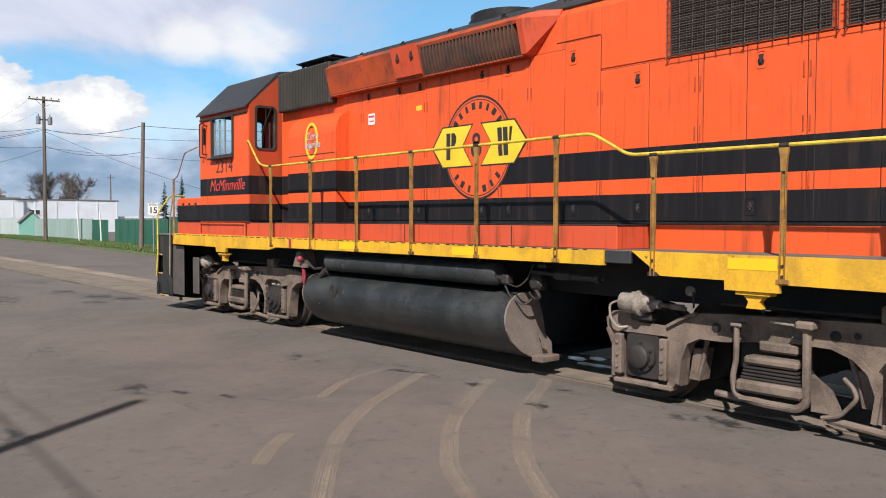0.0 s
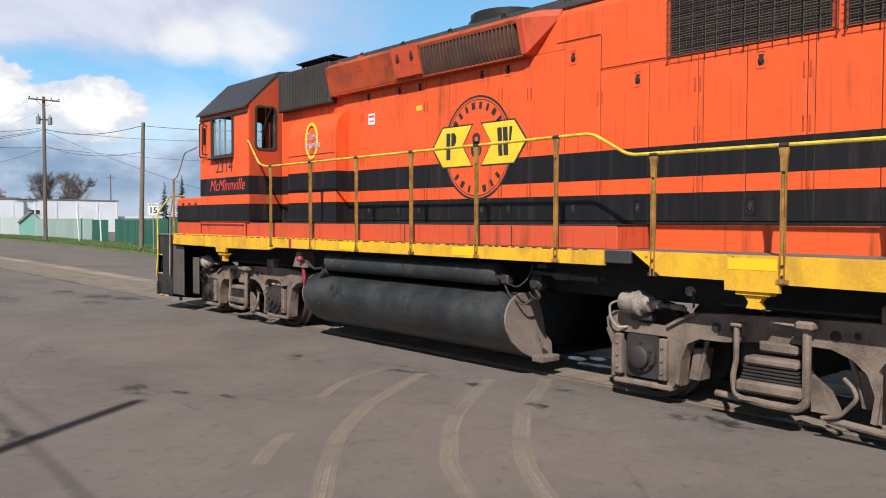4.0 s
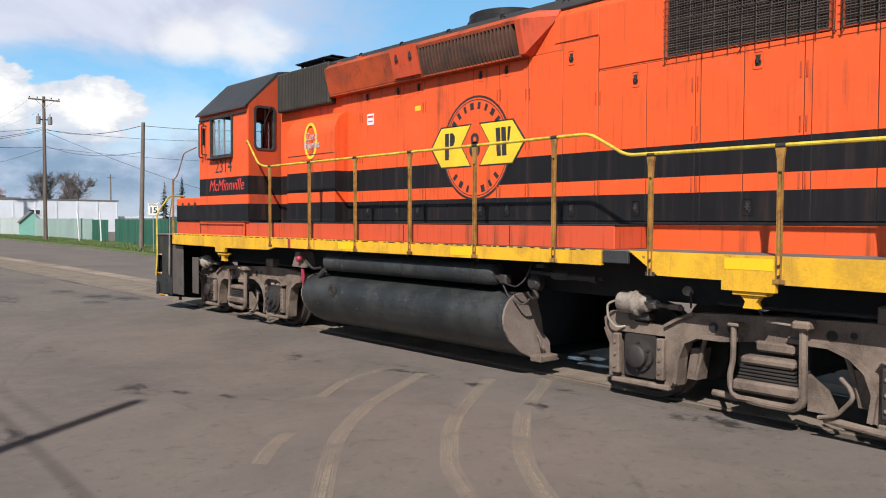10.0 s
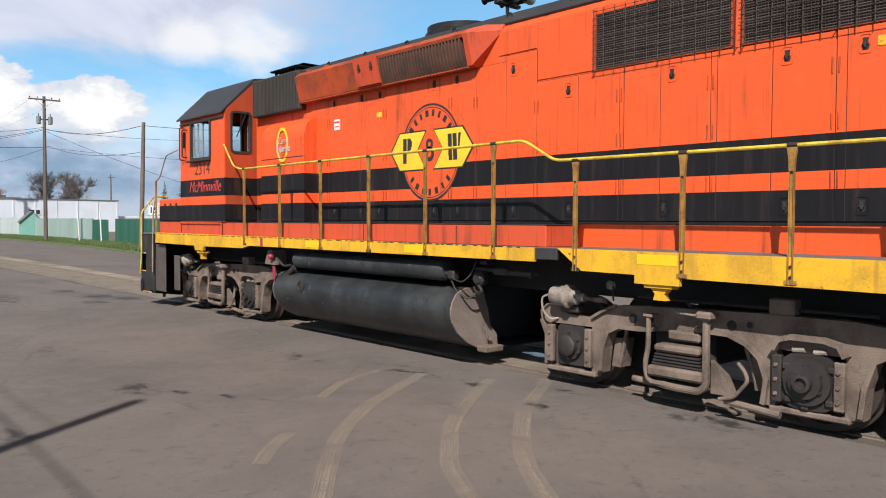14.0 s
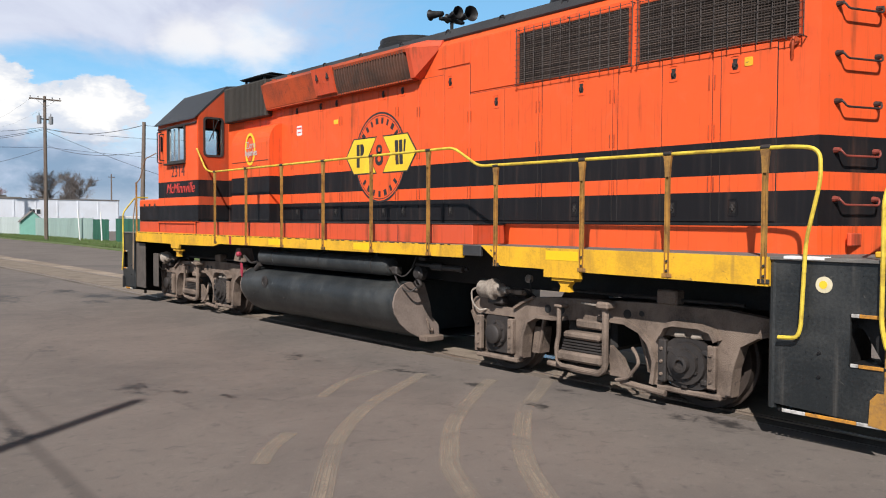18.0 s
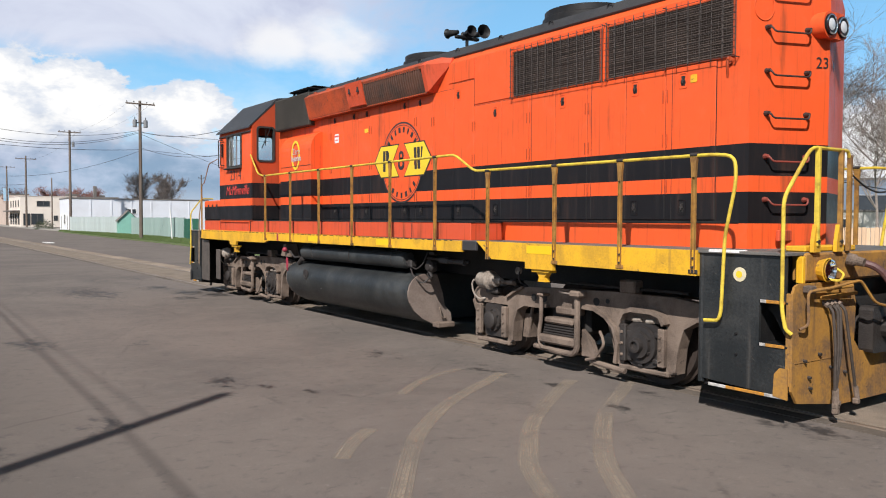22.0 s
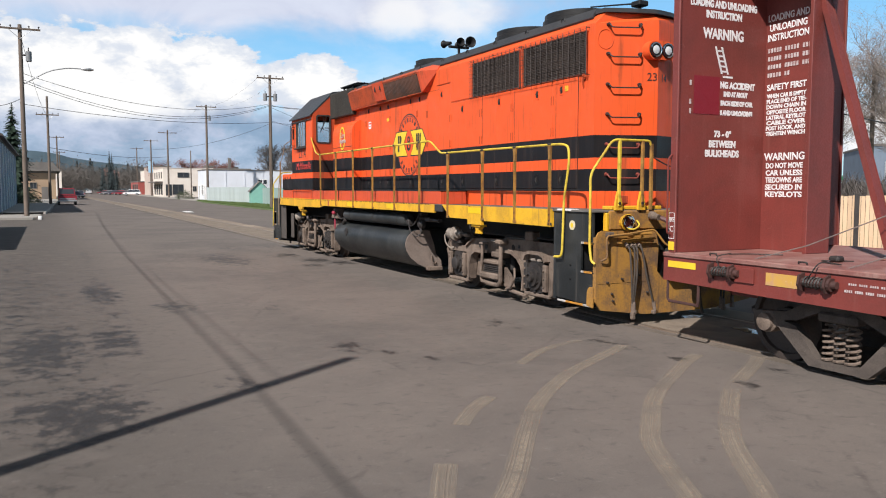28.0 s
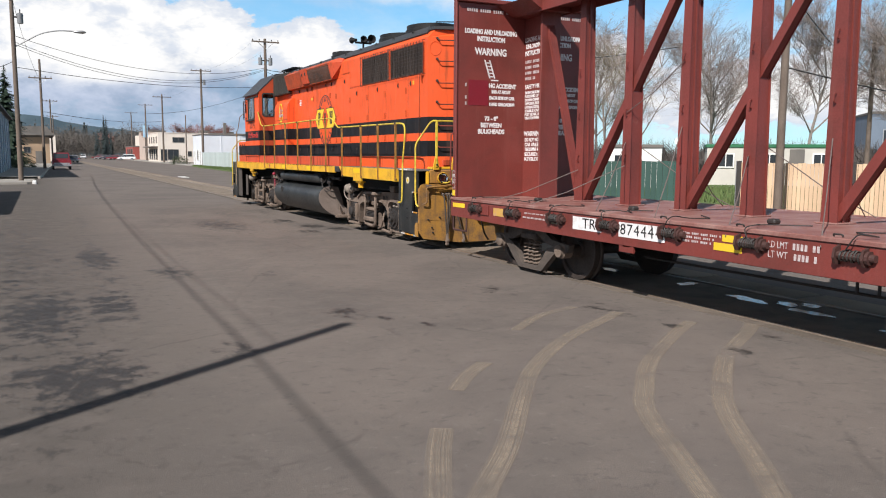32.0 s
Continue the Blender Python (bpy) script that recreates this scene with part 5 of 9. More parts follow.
def loco_truck(yc):
    wheelset(loco, yc + 1.372, 0.508, "steel wheels on an axle")
    wheelset(loco, yc - 1.372, 0.508, "steel wheels on an axle")
    # Transom and motors near-black: shade behind the side frames is in the colour.
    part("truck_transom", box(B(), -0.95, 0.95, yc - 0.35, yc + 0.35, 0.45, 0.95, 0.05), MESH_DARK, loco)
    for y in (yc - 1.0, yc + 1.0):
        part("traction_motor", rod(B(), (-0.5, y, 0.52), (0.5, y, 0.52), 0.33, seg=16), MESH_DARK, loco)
    for s in (-1, 1):
        def X(a, b):
            return sorted((s * (a - INSET), s * (b - INSET)))
        # one heavy cast beam: horn end, pedestal legs, two arches, hump over the second box
        top = [(1.79, 0.74), (1.81, 0.85), (1.72, 0.93), (1.52, 0.93), (1.40, 0.84), (1.02, 0.82), (0.86, 0.92), (0.70, 0.99), (0.40, 1.01), (-0.90, 1.05), (-1.10, 1.05), (-1.20, 1.05), (-1.75, 1.05), (-2.05, 1.02), (-2.28, 0.99)]
        low = [(-2.28, 0.85), (-2.10, 0.82), (-1.93, 0.72), (-1.86, 0.50), (-1.83, 0.22), (-1.67, 0.20), (-1.67, 0.74), (-1.06, 0.74), (-1.06, 0.20), (-0.93, 0.22), (-0.96, 0.45), (-0.90, 0.62), (-0.78, 0.73), (-0.60, 0.80), (-0.30, 0.81),
               (0.15, 0.77), (0.40, 0.745), (0.66, 0.745), (0.79, 0.68), (0.85, 0.52), (0.88, 0.24), (1.04, 0.20), (1.04, 0.72), (1.63, 0.72), (1.63, 0.20), (1.73, 0.22), (1.70, 0.58)]
        out = [(yc + a, z) for a, z in top + low]
        tr = part("truck_frame", prism(B(), out, "x", *X(1.07, 1.19)), GRIME, loco, "dust-brown cast truck side frame")

        def rim(pts, w=0.05, x0=1.19, x1=1.235):
            """A raised flange that follows an edge of the casting."""
            pts = [Vector((yc + a, z)) for a, z in pts]
            rings = []
            for i, q in enumerate(pts):
                d = (pts[min(i + 1, len(pts) - 1)] - pts[max(i - 1, 0)]).normalized()
                nn = Vector((-d.y, d.x)) * w
                rings.append([(s * (x0 - INSET), q.x, q.y), (s * (x1 - INSET), q.x, q.y), (s * (x1 - INSET), q.x + nn.x, q.y + nn.y), (s * (x0 - INSET), q.x + nn.x, q.y + nn.y)])
            part("frame_rib", loft(B(), rings), GRIME, tr)
        rim([(0.88, 0.26), (0.85, 0.52), (0.79, 0.68), (0.66, 0.745), (0.40, 0.745), (0.20, 0.765)], -0.045)
        rim([(-0.25, 0.81), (-0.60, 0.80), (-0.78, 0.73), (-0.90, 0.62), (-0.96, 0.45), (-0.93, 0.22)], -0.045)
        rim([(-1.83, 0.24), (-1.86, 0.50), (-1.93, 0.72), (-2.10, 0.82), (-2.27, 0.85)], -0.045)
        rim([(-1.04, 0.76), (-1.10, 0.86), (-1.22, 0.90), (-1.52, 0.90), (-1.66, 0.86), (-1.72, 0.76)], 0.05, 1.19, 1.29)
        rim([(1.70, 0.24), (1.70, 0.58), (1.78, 0.74)], 0.045)
        rim([(1.02, 0.82), (0.86, 0.91), (0.70, 0.975)], -0.03)
        for a, z, r in ((0.50, 0.87, 0.05), (0.30, 0.88, 0.055), (-0.62, 0.91, 0.05), (-0.80, 0.93, 0.03)):
            bm = turned(B(), (s * 1.097, yc + a, z), (s, 0, 0), [(0, r), (0.008, r), (0.008, r * 0.5)], 14)
            part("casting_hole", bm, MESH_DARK, tr)
        for k, a in enumerate((1.335, -1.365)):
            # journal box: an oily block with a bolted cover, wear plates at both sides, tie bar below
            w, h, r = (0.40, 0.45, 0.05) if k == 0 else (0.53, 0.50, 0.17)
            bm = prism(B(), rounded(w, h, r, 4, yc + a, 0.485), "x", *X(1.02, 1.19 if k == 0 else 1.22))
            j = part("journal_box", bm, DARK_GRIME, tr, "oily black journal box")
            prof = [(0, 0.17), (0.04, 0.165), (0.045, 0.125), (0.10, 0.12), (0.115, 0.10), (0.12, 0.03)] if k == 0 else [(-0.01, 0.215), (0.025, 0.21), (0.03, 0.15), (0.07, 0.145), (0.075, 0.085), (0.13, 0.08), (0.135, 0.05), (0.10, 0.045), (0.10, 0.01)]
            part("bearing_cover", turned(B(), (s * (1.10 if k == 0 else 1.15), yc + a, 0.49), (s, 0, 0), prof, 18), DARK_GRIME, j, smooth=True)
            if k:
                for dy, dz in ((-0.19, -0.16), (0.17, -0.17), (-0.20, 0.13), (0.19, 0.12), (0.02, -0.22)):
                    part("box_lug", box(B(), *X(1.20, 1.25), yc + a + dy - 0.035, yc + a + dy + 0.035, 0.485 + dz - 0.03, 0.485 + dz + 0.03, 0.012), DARK_GRIME, j)
                for dy in (-0.10, 0.09):
                    part("box_spring", rod(B(), (s * 1.12, yc + a + dy - 0.055, 0.765), (s * 1.12, yc + a + dy + 0.055, 0.755), 0.024, seg=8), PALE, j)
            for q in range(6):
                an = radians(60 * q + 30)
                bm = turned(B(), (s * (1.14 if k == 0 else 1.18), yc + a + 0.145 * math.cos(an), 0.49 + 0.145 * math.sin(an)), (s, 0, 0), [(0, 0.022), (0.025, 0.018)], 6)
                part("cover_bolt", bm, DARK_GRIME, j)
            for dy in (-0.275, 0.275):
                bm = box(B(), *X(1.19, 1.26), yc + a + dy - 0.045, yc + a + dy + 0.045, 0.27, 0.70, 0.012)
                w = part("wear_plate", bm, GRIME if k == 0 or dy < 0 else DARK_GRIME, j)
                for z in (0.35, 0.48, 0.61):
                    part("plate_bolt", turned(B(), (s * 1.170, yc + a + dy, z), (s, 0, 0), [(0, 0.02), (0.018, 0.016)], 6), GRIME, j)
            part("tie_bar", box(B(), *X(1.08, 1.22), yc + a - 0.36, yc + a + 0.36, 0.165, 0.225, 0.015), GRIME, tr)
            for dy in (-0.10, 0.12):
                pts = [(s * 1.040 + 0.05 * math.cos(t * 0.9), yc + a + dy + 0.05 * math.sin(t * 0.9), 0.715 + t * 0.0030) for t in range(0, 40)]
                part("coil_spring", tube(B(), pts, 0.013, 5), DARK_GRIME, tr)
        # swing hanger: an uneven U with bars, a dark stack of leaves between
        yh = yc - 0.11
        bm = B()
        pts = bent([(s * 1.230, yh + 0.33, 0.93), (s * 1.230, yh + 0.33, 0.60), (s * 1.240, yh + 0.36, 0.45), (s * 1.240, yh + 0.33, 0.27), (s * 1.240, yh + 0.05, 0.25), (s * 1.240, yh - 0.26, 0.25), (s * 1.240, yh - 0.33, 0.32), (s * 1.230, yh - 0.32, 0.98)], 0.08)
        tube(bm, pts, [0.027] * (len(pts) // 2) + [0.038] * (len(pts) - len(pts) // 2), 8)
        hgr = part("swing_hanger", bm, GRIME, tr, "dust-brown swing hanger", smooth=True)
        part("hanger_cap", box(B(), *X(1.22, 1.40), yh - 0.40, yh - 0.24, 0.955, 1.035, 0.02), GRIME, hgr)
        part("hanger_cap", box(B(), *X(1.22, 1.36), yh + 0.27, yh + 0.38, 0.92, 0.955, 0.01), GRIME, hgr)
        part("hanger_pin", rod(B(), (s * 1.210, yh - 0.20, 0.985), (s * 1.210, yh + 0.02, 0.995), 0.014, seg=6), PALE, hgr)
        for z0, z1, w, x1 in ((0.585, 0.665, 0.255, 1.35), (0.335, 0.445, 0.31, 1.39), (0.235, 0.285, 0.30, 1.37)):
            part("spring_bar", box(B(), *X(1.17, x1), yh - w, yh + w, z0, z1, 0.025), GRIME, hgr)
        for i in range(4):
            zz = 0.452 + i * 0.032
            part("spring_leaf", box(B(), *X(1.18, 1.335), yh - 0.28 + 0.01 * i, yh + 0.28 - 0.01 * i, zz, zz + 0.022, 0.004), DARK_GRIME, hgr)
        part("spring_seat", box(B(), *X(1.05, 1.24), yh - 0.20, yh + 0.16, 0.70, 0.80, 0.02), GRIME, hgr)
        # brake rigging
        bm = loft(B(), [[(x, yh - 0.34, 0.56), (x, yh - 0.34, 0.24), (x, yh - 0.60, 0.24), (x, yh - 0.50, 0.44)] for x in X(1.20, 1.26)])
        part("brake_bracket", bm, GRIME, tr)
        bm = tube(B(), bent([(s * 1.210, yh - 0.45, 0.21), (s * 1.210, yh - 0.60, 0.25), (s * 1.210, yh - 0.74, 0.42), (s * 1.190, yh - 0.70, 0.50), (s * 1.130, yh - 0.60, 0.56)], 0.04), 0.019, 7)
        part("brake_link", bm, GRIME, tr)
        part("brake_rod", rod(B(), (s * 1.150, yh - 0.48, 0.19), (s * 1.150, yh - 1.02, 0.15), 0.034, seg=9), GRIME, tr)
        part("brake_rod", rod(B(), (s * 1.070, yh + 0.36, 0.22), (s * 1.070, yh + 0.62, 0.23), 0.035, seg=9), GRIME, tr)
        for q in (-0.86, 0.80):
            bm = loft(B(), [[(s * 0.80, yc + q + dy, 0.30), (s * 0.98, yc + q + dy, 0.30), (s * 0.98, yc + q * 0.94 + dy, 0.62), (s * 0.80, yc + q * 0.94 + dy, 0.62)] for dy in (-0.06, 0.06)])
            part("brake_shoe", bm, GRIME, tr)
            part("brake_hanger", rod(B(), (s * 0.990, yc + q * 0.80, 0.78), (s * 0.96, yc + q * 0.95, 0.34), 0.024, seg=7), GRIME, tr)
        # brake cylinder over the leading box
        yb = yc + 1.30
        bm = turned(B(), (s * 1.190, yb + 0.24, 1.05), (0, -1, 0), [(0, 0.05), (0.015, 0.105), (0.04, 0.115), (0.20, 0.115), (0.215, 0.135), (0.25, 0.135), (0.27, 0.10), (0.36, 0.085), (0.38, 0.05), (0.47, 0.045)], 18)
        c = part("brake_cylinder", bm, PALE, tr, "pale chipped brake cylinder", smooth=True)
        part("push_rod", rod(B(), (s * 1.190, yb - 0.22, 1.05), (s * 1.190, yb - 0.52, 1.03), 0.022, seg=8), GRIME, c)
        part("rod_fork", box(B(), *X(1.25, 1.32), yb - 0.50, yb - 0.36, 1.015, 1.07, 0.01), GRIME, c)
        part("cylinder_bracket", box(B(), *X(1.12, 1.26), yb - 0.10, yb + 0.16, 0.86, 0.96, 0.02), DARK_GRIME, c)
        bm = tube(B(), bent([(s * 1.220, yb + 0.26, 1.06), (s * 1.250, yb + 0.36, 1.02), (s * 1.230, yb + 0.36, 0.86), (s * 1.170, yb + 0.30, 0.76), (s * 1.110, yb + 0.22, 0.78)], 0.08), 0.013, 6)
        part("brake_hose", bm, PALE, c)
        bm = tube(B(), bent([(s * 1.110, yb - 0.55, 1.22), (s * 1.190, yb - 0.60, 1.20), (s * 1.210, yb - 0.62, 1.10), (s * 1.150, yb - 0.58, 1.05)], 0.04), 0.011, 6)
        part("air_tap", bm, DARK_GRIME, c)
        part("tap_knob", turned(B(), (s * 1.110, yb - 0.55, 1.20), (s, 0, 0.2), [(0, 0.02), (0.03, 0.05), (0.07, 0.05), (0.09, 0.02)], 10), PALE, c)
        part("air_pipe", rod(B(), (s * 1.010, yc + 0.5, 1.10), (s * 1.010, yc - 1.9, 1.10), 0.018, seg=6), DARK_GRIME, tr)
        part("side_bearing", box(B(), *X(1.05, 1.20), yc - 1.22, yc - 0.98, 1.05, 1.20, 0.015), GRIME, tr)


def tanks():
    prof = [(-1.05, 1.04)]
    prof += [(-1.20 + 0.30 * math.cos(radians(a)), 0.74 + 0.30 * math.sin(radians(a))) for a in (95, 115, 135, 155, 175, 190)]
    prof += [(-1.47, 0.60), (-1.38, 0.46), (-1.22, 0.33), (-1.02, 0.24), (-0.80, 0.20)]
    prof += [(-x, z) for x, z in reversed(prof)]
    bm = B()
    loft(bm, [[(x, y, z) for x, z in prof] for y in (-2.10, -2.085, 2.38, 2.40)], caps=False)
    t = part("fuel_tank", bm, TANK_BLACK, loco, "big black fuel tank with scuffed sides", smooth=True)
    # Ends are cut at the shade's edge; an added black plate stands for it.
    for y, e in ((-2.10, -0.03), (2.40, 0.03)):
        half = [(x * 0.997, 0.62 + (z - 0.62) * 0.997) for x, z in prof if x < 0] + [(-0.66, 0.215), (-0.68, 0.40), (-0.80, 0.52), (-0.84, 0.72), (-0.95, 1.02)]
        for q in (1, -1):
            part("tank_end", prism(B(), [(q * x, z) for x, z in half], "y", *sorted((y, y + e))), TANK_DUST, t, "dusty brown tank end")
        part("tank_bulkhead", box(B(), -1.0, 1.0, *sorted((y - e * 18, y - e * 19)), 0.22, 1.03), MESH_DARK, t, "added black plate that stands for shade on the tank's end")
    bm = B()
    turned(bm, (-1.485, 1.52, 0.83), (-1, 0, 0), [(0, 0.10), (0.02, 0.10), (0.025, 0.06), (0.015, 0.055), (0.015, 0.01)], 20)
    part("filler_neck", bm, DARK_GRIME, t)
    part("filler_cap", turned(B(), (-1.488, 1.52, 0.83), (-1, 0, 0), [(0, 0.058), (0.012, 0.05), (0.014, 0.02)], 16), DARK_GRIME, t)
    for y in (1.95, 0.9):
        part("tank_plug", turned(B(), (-1.47, y, 0.60), (-1, 0, 0), [(0, 0.016), (0.012, 0.011)], 8), DARK_GRIME, t)
    bm = box(B(), -1.04, -0.72, -2.30, -2.125, 0.195, 0.275, 0.012)
    tube(bm, bent([(-0.90, -2.12, 0.50), (-0.93, -2.19, 0.46), (-0.92, -2.20, 0.36), (-0.84, -2.19, 0.31), (-0.79, -2.12, 0.36)], 0.04), 0.014, 6)
    part("tank_fitting", bm, GRIME, t)
    for s in (-1, 1):
        bm = B()
        turned(bm, (s * 1.30, 1.92, 1.25), (0, -1, 0), [(0, 0.02), (0.02, 0.11), (0.05, 0.14), (3.72, 0.14), (3.77, 0.11), (3.79, 0.03)], 24)
        a = part("air_reservoir", bm, TANK_BLACK, loco, "long black air reservoir", smooth=True)
        for y in (1.4, -0.1, -1.5):
            bm = B()
            tube(bm, [(s * (1.30 + 0.142 * math.cos(t)), y, 1.25 + 0.142 * math.sin(t)) for t in [math.pi * k / 10 for k in range(-10, 11)]], 0.008, 4)
            box(bm, *sorted((s * 1.27, s * 1.33)), y - 0.03, y + 0.03, 1.35, 1.45)
            part("strap", bm, DARK_GRIME, a)
    # pipes, cocks and the red safety flag
    bm = B()
    rod(bm, (-1.32, -1.86, 1.22), (-1.34, -1.98, 1.20), 0.05, seg=10)
    box(bm, -1.40, -1.28, -2.06, -1.94, 1.14, 1.26, 0.02)
    tube(bm, bent([(-1.38, -2.02, 1.16), (-1.42, -2.25, 1.12), (-1.36, -2.35, 1.22), (-1.3, -2.38, 1.4)], 0.1), 0.010, 7)
    tube(bm, bent([(-1.36, -1.98, 1.14), (-1.36, -2.08, 0.98), (-1.30, -2.25, 0.90), (-1.2, -2.3, 1.0)], 0.08), 0.012, 7)
    part("drain_cock", bm, DARK_GRIME, loco)
    bm = B()
    rod(bm, (-1.28, -2.35, 1.30), (-1.28, -3.40, 1.28), 0.022, seg=8)
    box(bm, -1.34, -1.24, -2.95, -2.72, 1.24, 1.33, 0.015)
    rod(bm, (-1.30, -2.70, 1.285), (-1.30, -3.32, 1.275), 0.034, seg=10)
    turned(bm, (-1.30, -3.28, 1.275), (0, -1, 0), [(0, 0.045), (0.06, 0.045)], 10)
    box(bm, -1.36, -1.22, -2.62, -2.50, 1.36, 1.41, 0.01)
    turned(bm, (-1.22, -2.42, 1.18), (-1, 0, 0), [(0, 0.10), (0.08, 0.10), (0.12, 0.06)], 14)
    tube(bm, bent([(-1.30, -2.42, 1.10), (-1.30, -2.50, 1.02), (-1.24, -2.36, 0.98), (-1.2, -2.24, 1.05)], 0.05), 0.022, 7)
    part("air_cock", bm, DARK_GRIME, loco)
    bm = B()
    turned(bm, (-1.47, 2.58, 1.27), (0.1, -1, 0.1), [(0, 0.025), (0.015, 0.048), (0.06, 0.046), (0.09, 0.025)], 12)
    prism(bm, [(2.44, 1.12), (2.37, 1.11), (2.35, 0.98), (2.38, 0.86), (2.43, 0.93)], "x", -1.49, -1.475)
    part("safety_flag", bm, RED, loco, "faded red safety flag by the fuel filler")
    bm = B()
    tube(bm, bent([(-1.40, 2.45, 1.25), (-1.38, 2.25, 1.12), (-1.36, 2.05, 1.15)], 0.06), 0.02, 7)
    rod(bm, (-1.36, 2.08, 1.02), (-1.36, 1.92, 1.12), 0.05, seg=10)
    part("filler_pipe", bm, DARK_GRIME, loco)
    bm = B()
    loft(bm, [[(-1.42 + d, y, z) for y, z in ((2.72, 1.38), (2.84, 1.14), (2.50, 1.13), (2.60, 1.38))] for d in (0.0, 0.25)])
    part("step_bracket", bm, GRIME, loco)


STEP_ORANGE = surface("worn_orange_edge", (0.52, 0.22, 0.02), (0.20, 0.10, 0.03), 0.7, scale=14.0, spots=0.95, amount=0.9)
STEP_WHITE = surface("worn_white_edge", (0.50, 0.48, 0.45), (0.14, 0.13, 0.12), 0.7, scale=14.0, spots=0.95, amount=0.9)


def loco_ends():
    for e in (-1, 1):
        # step wells at the corners
        for s in (-1, 1):
            x0, x1 = sorted((s * 1.50, s * 1.47))
            ye = 7.50 if e < 0 else 7.72
            if e > 0:
                for ya, yb, z0, z1, xo in ((7.16, 7.70, 0.34, 1.36, 1.46), (6.66, 6.93, 0.40, 1.14, 1.36)):
                    part("end_panel", box(B(), *sorted((s * (xo - 0.03), s * xo)), ya, yb, z0, z1, 0.008), DUSTY_BLACK, loco, "dusty black end panel")
            out = [(ye, 0.34), (8.40, 0.30), (8.40, 0.74), (8.14, 0.74), (8.14, 1.16), (8.40, 1.16), (8.40, 1.575), (ye, 1.575)]
            w = part("step_well", prism(B(), [(e * y, z) for y, z in out], "x", x0, x1), WELL_BLACK, loco, "scuffed black step well panel")
            part("well_edge", rod(B(), (s * 1.475, e * ye, 0.30), (s * 1.475, e * ye, 1.575), 0.035, seg=10), WELL_BLACK, w, smooth=True)
            for z in (0.62, 0.82):
                part("well_bolt", turned(B(), (s * 1.50, e * 7.90, z), (s, 0, 0), [(0, 0.017), (0.014, 0.012)], 8), BLACK, w)
            part("step_side", box(B(), *sorted((s * 1.45, s * 0.95)), *sorted((e * 8.08, e * 8.10)), 0.34, 1.575), BLACK, w)
            gusset = [(8.14, 1.13), (8.40, 1.13), (8.40, 0.78), (8.34, 0.78), (8.20, 1.02), (8.14, 1.06)]
            part("step_gusset", prism(B(), [(e * y, z) for y, z in gusset], "x", *sorted((s * 1.34, s * 1.36))), BLACK, w)
            for z in (0.30, 0.76, 1.16):
                bm = B()
                if z < 0.5:
                    for i in range(15):
                        ya = ye + 0.06 + i * (8.40 - ye) / 16
                        box(bm, *sorted((s * 1.50, s * 1.15)), *sorted((e * ya, e * (ya + 0.022))), z - 0.02, z)
                    box(bm, *sorted((s * 1.18, s * 1.15)), *sorted((e * (ye + 0.05), e * 8.42)), z - 0.024, z + 0.004)
                else:
                    box(bm, *sorted((s * 1.50, s * 1.05)), *sorted((e * 8.13, e * 8.42)), z - 0.02, z, 0.004)
                st = part("step", bm, BLACK, w, "open steel step" if z < 0.5 else "")
                ya = ye + 0.1 if z < 0.5 else 8.15
                for f0, f1, mat, lab in ((0.0, 0.25, STEP_WHITE, "worn white step edge"), (0.25, 0.76 if z < 0.5 else 1.0, STEP_ORANGE, "worn orange step edge")) + (((0.76, 1.0, STEP_WHITE, "worn white step edge"),) if z < 0.5 else ()):
                    bm = box(B(), *sorted((s * 1.503, s * 1.513)), *sorted((e * (ya + (8.40 - ya) * f0 + 0.001), e * (ya + (8.40 - ya) * f1 - 0.001))), z - 0.022, z + 0.008, 0.003)
                    part("step_edge", bm, mat, st, lab)
            # grab post at the corner
            bm = B()
            x = s * 1.545
            if e < 0:
                pts = [(x * 0.60, e * 8.46, 2.56), (x * 0.80, e * 8.46, 2.56), (x, e * 8.39, 2.10), (x, e * 8.39, 1.10), (x, e * 8.43, 0.92), (x * 0.98, e * 8.47, 0.88)]
            else:
                pts = [(x * 0.60, e * 8.36, 2.42), (x * 0.80, e * 8.36, 2.42), (x, e * 8.30, 2.05), (x, e * 8.30, 1.10), (x, e * 8.38, 0.70)]
            part("corner_handrail", tube(bm, bent(pts, 0.09), 0.018, 8), RAIL_YELLOW, loco, "bent yellow corner handrail", smooth=True)
            if e > 0:
                pts = [(x, 6.24, 3.32), (x, 6.86, 3.24), (x, 7.20, 2.80), (x, 7.42, 2.72), (x, 7.43, 2.45), (x, 7.62, 1.95), (x, 7.66, 0.75)]
                part("corner_handrail", tube(B(), bent(pts, 0.08), 0.013, 8), RAIL_RUST, loco, "bent rusty corner handrail", smooth=True)
                part("rail_post", box(B(), x - 0.016, x + 0.016, 7.40, 7.44, 1.5, 2.74, 0.004), POST_BROWN, loco)
            else:
                for q, mat in ((0.72, POST_BROWN), (1.12, RAIL_YELLOW)):
                    bm = box(B(), *sorted((s * q - 0.018, s * q + 0.018)), e * 8.485, e * 8.44, 1.66, 2.56, 0.004)
                    p = part("rail_post", bm, mat, loco, "end handrail post")
                    bm = loft(B(), [[(s * q - w2, e * 8.47, z), (s * q + w2, e * 8.47, z), (s * q + w2, e * 8.43, z), (s * q - w2, e * 8.43, z)] for w2, z in ((0.06, 1.605), (0.055, 1.70), (0.02, 1.86))])
                    part("post_socket", bm, YELLOW, p)
                    part("post_bolt", rod(B(), (s * q, e * 8.49, 1.70), (s * q, e * 8.42, 1.70), 0.022, seg=6), DARK_GRIME, p)
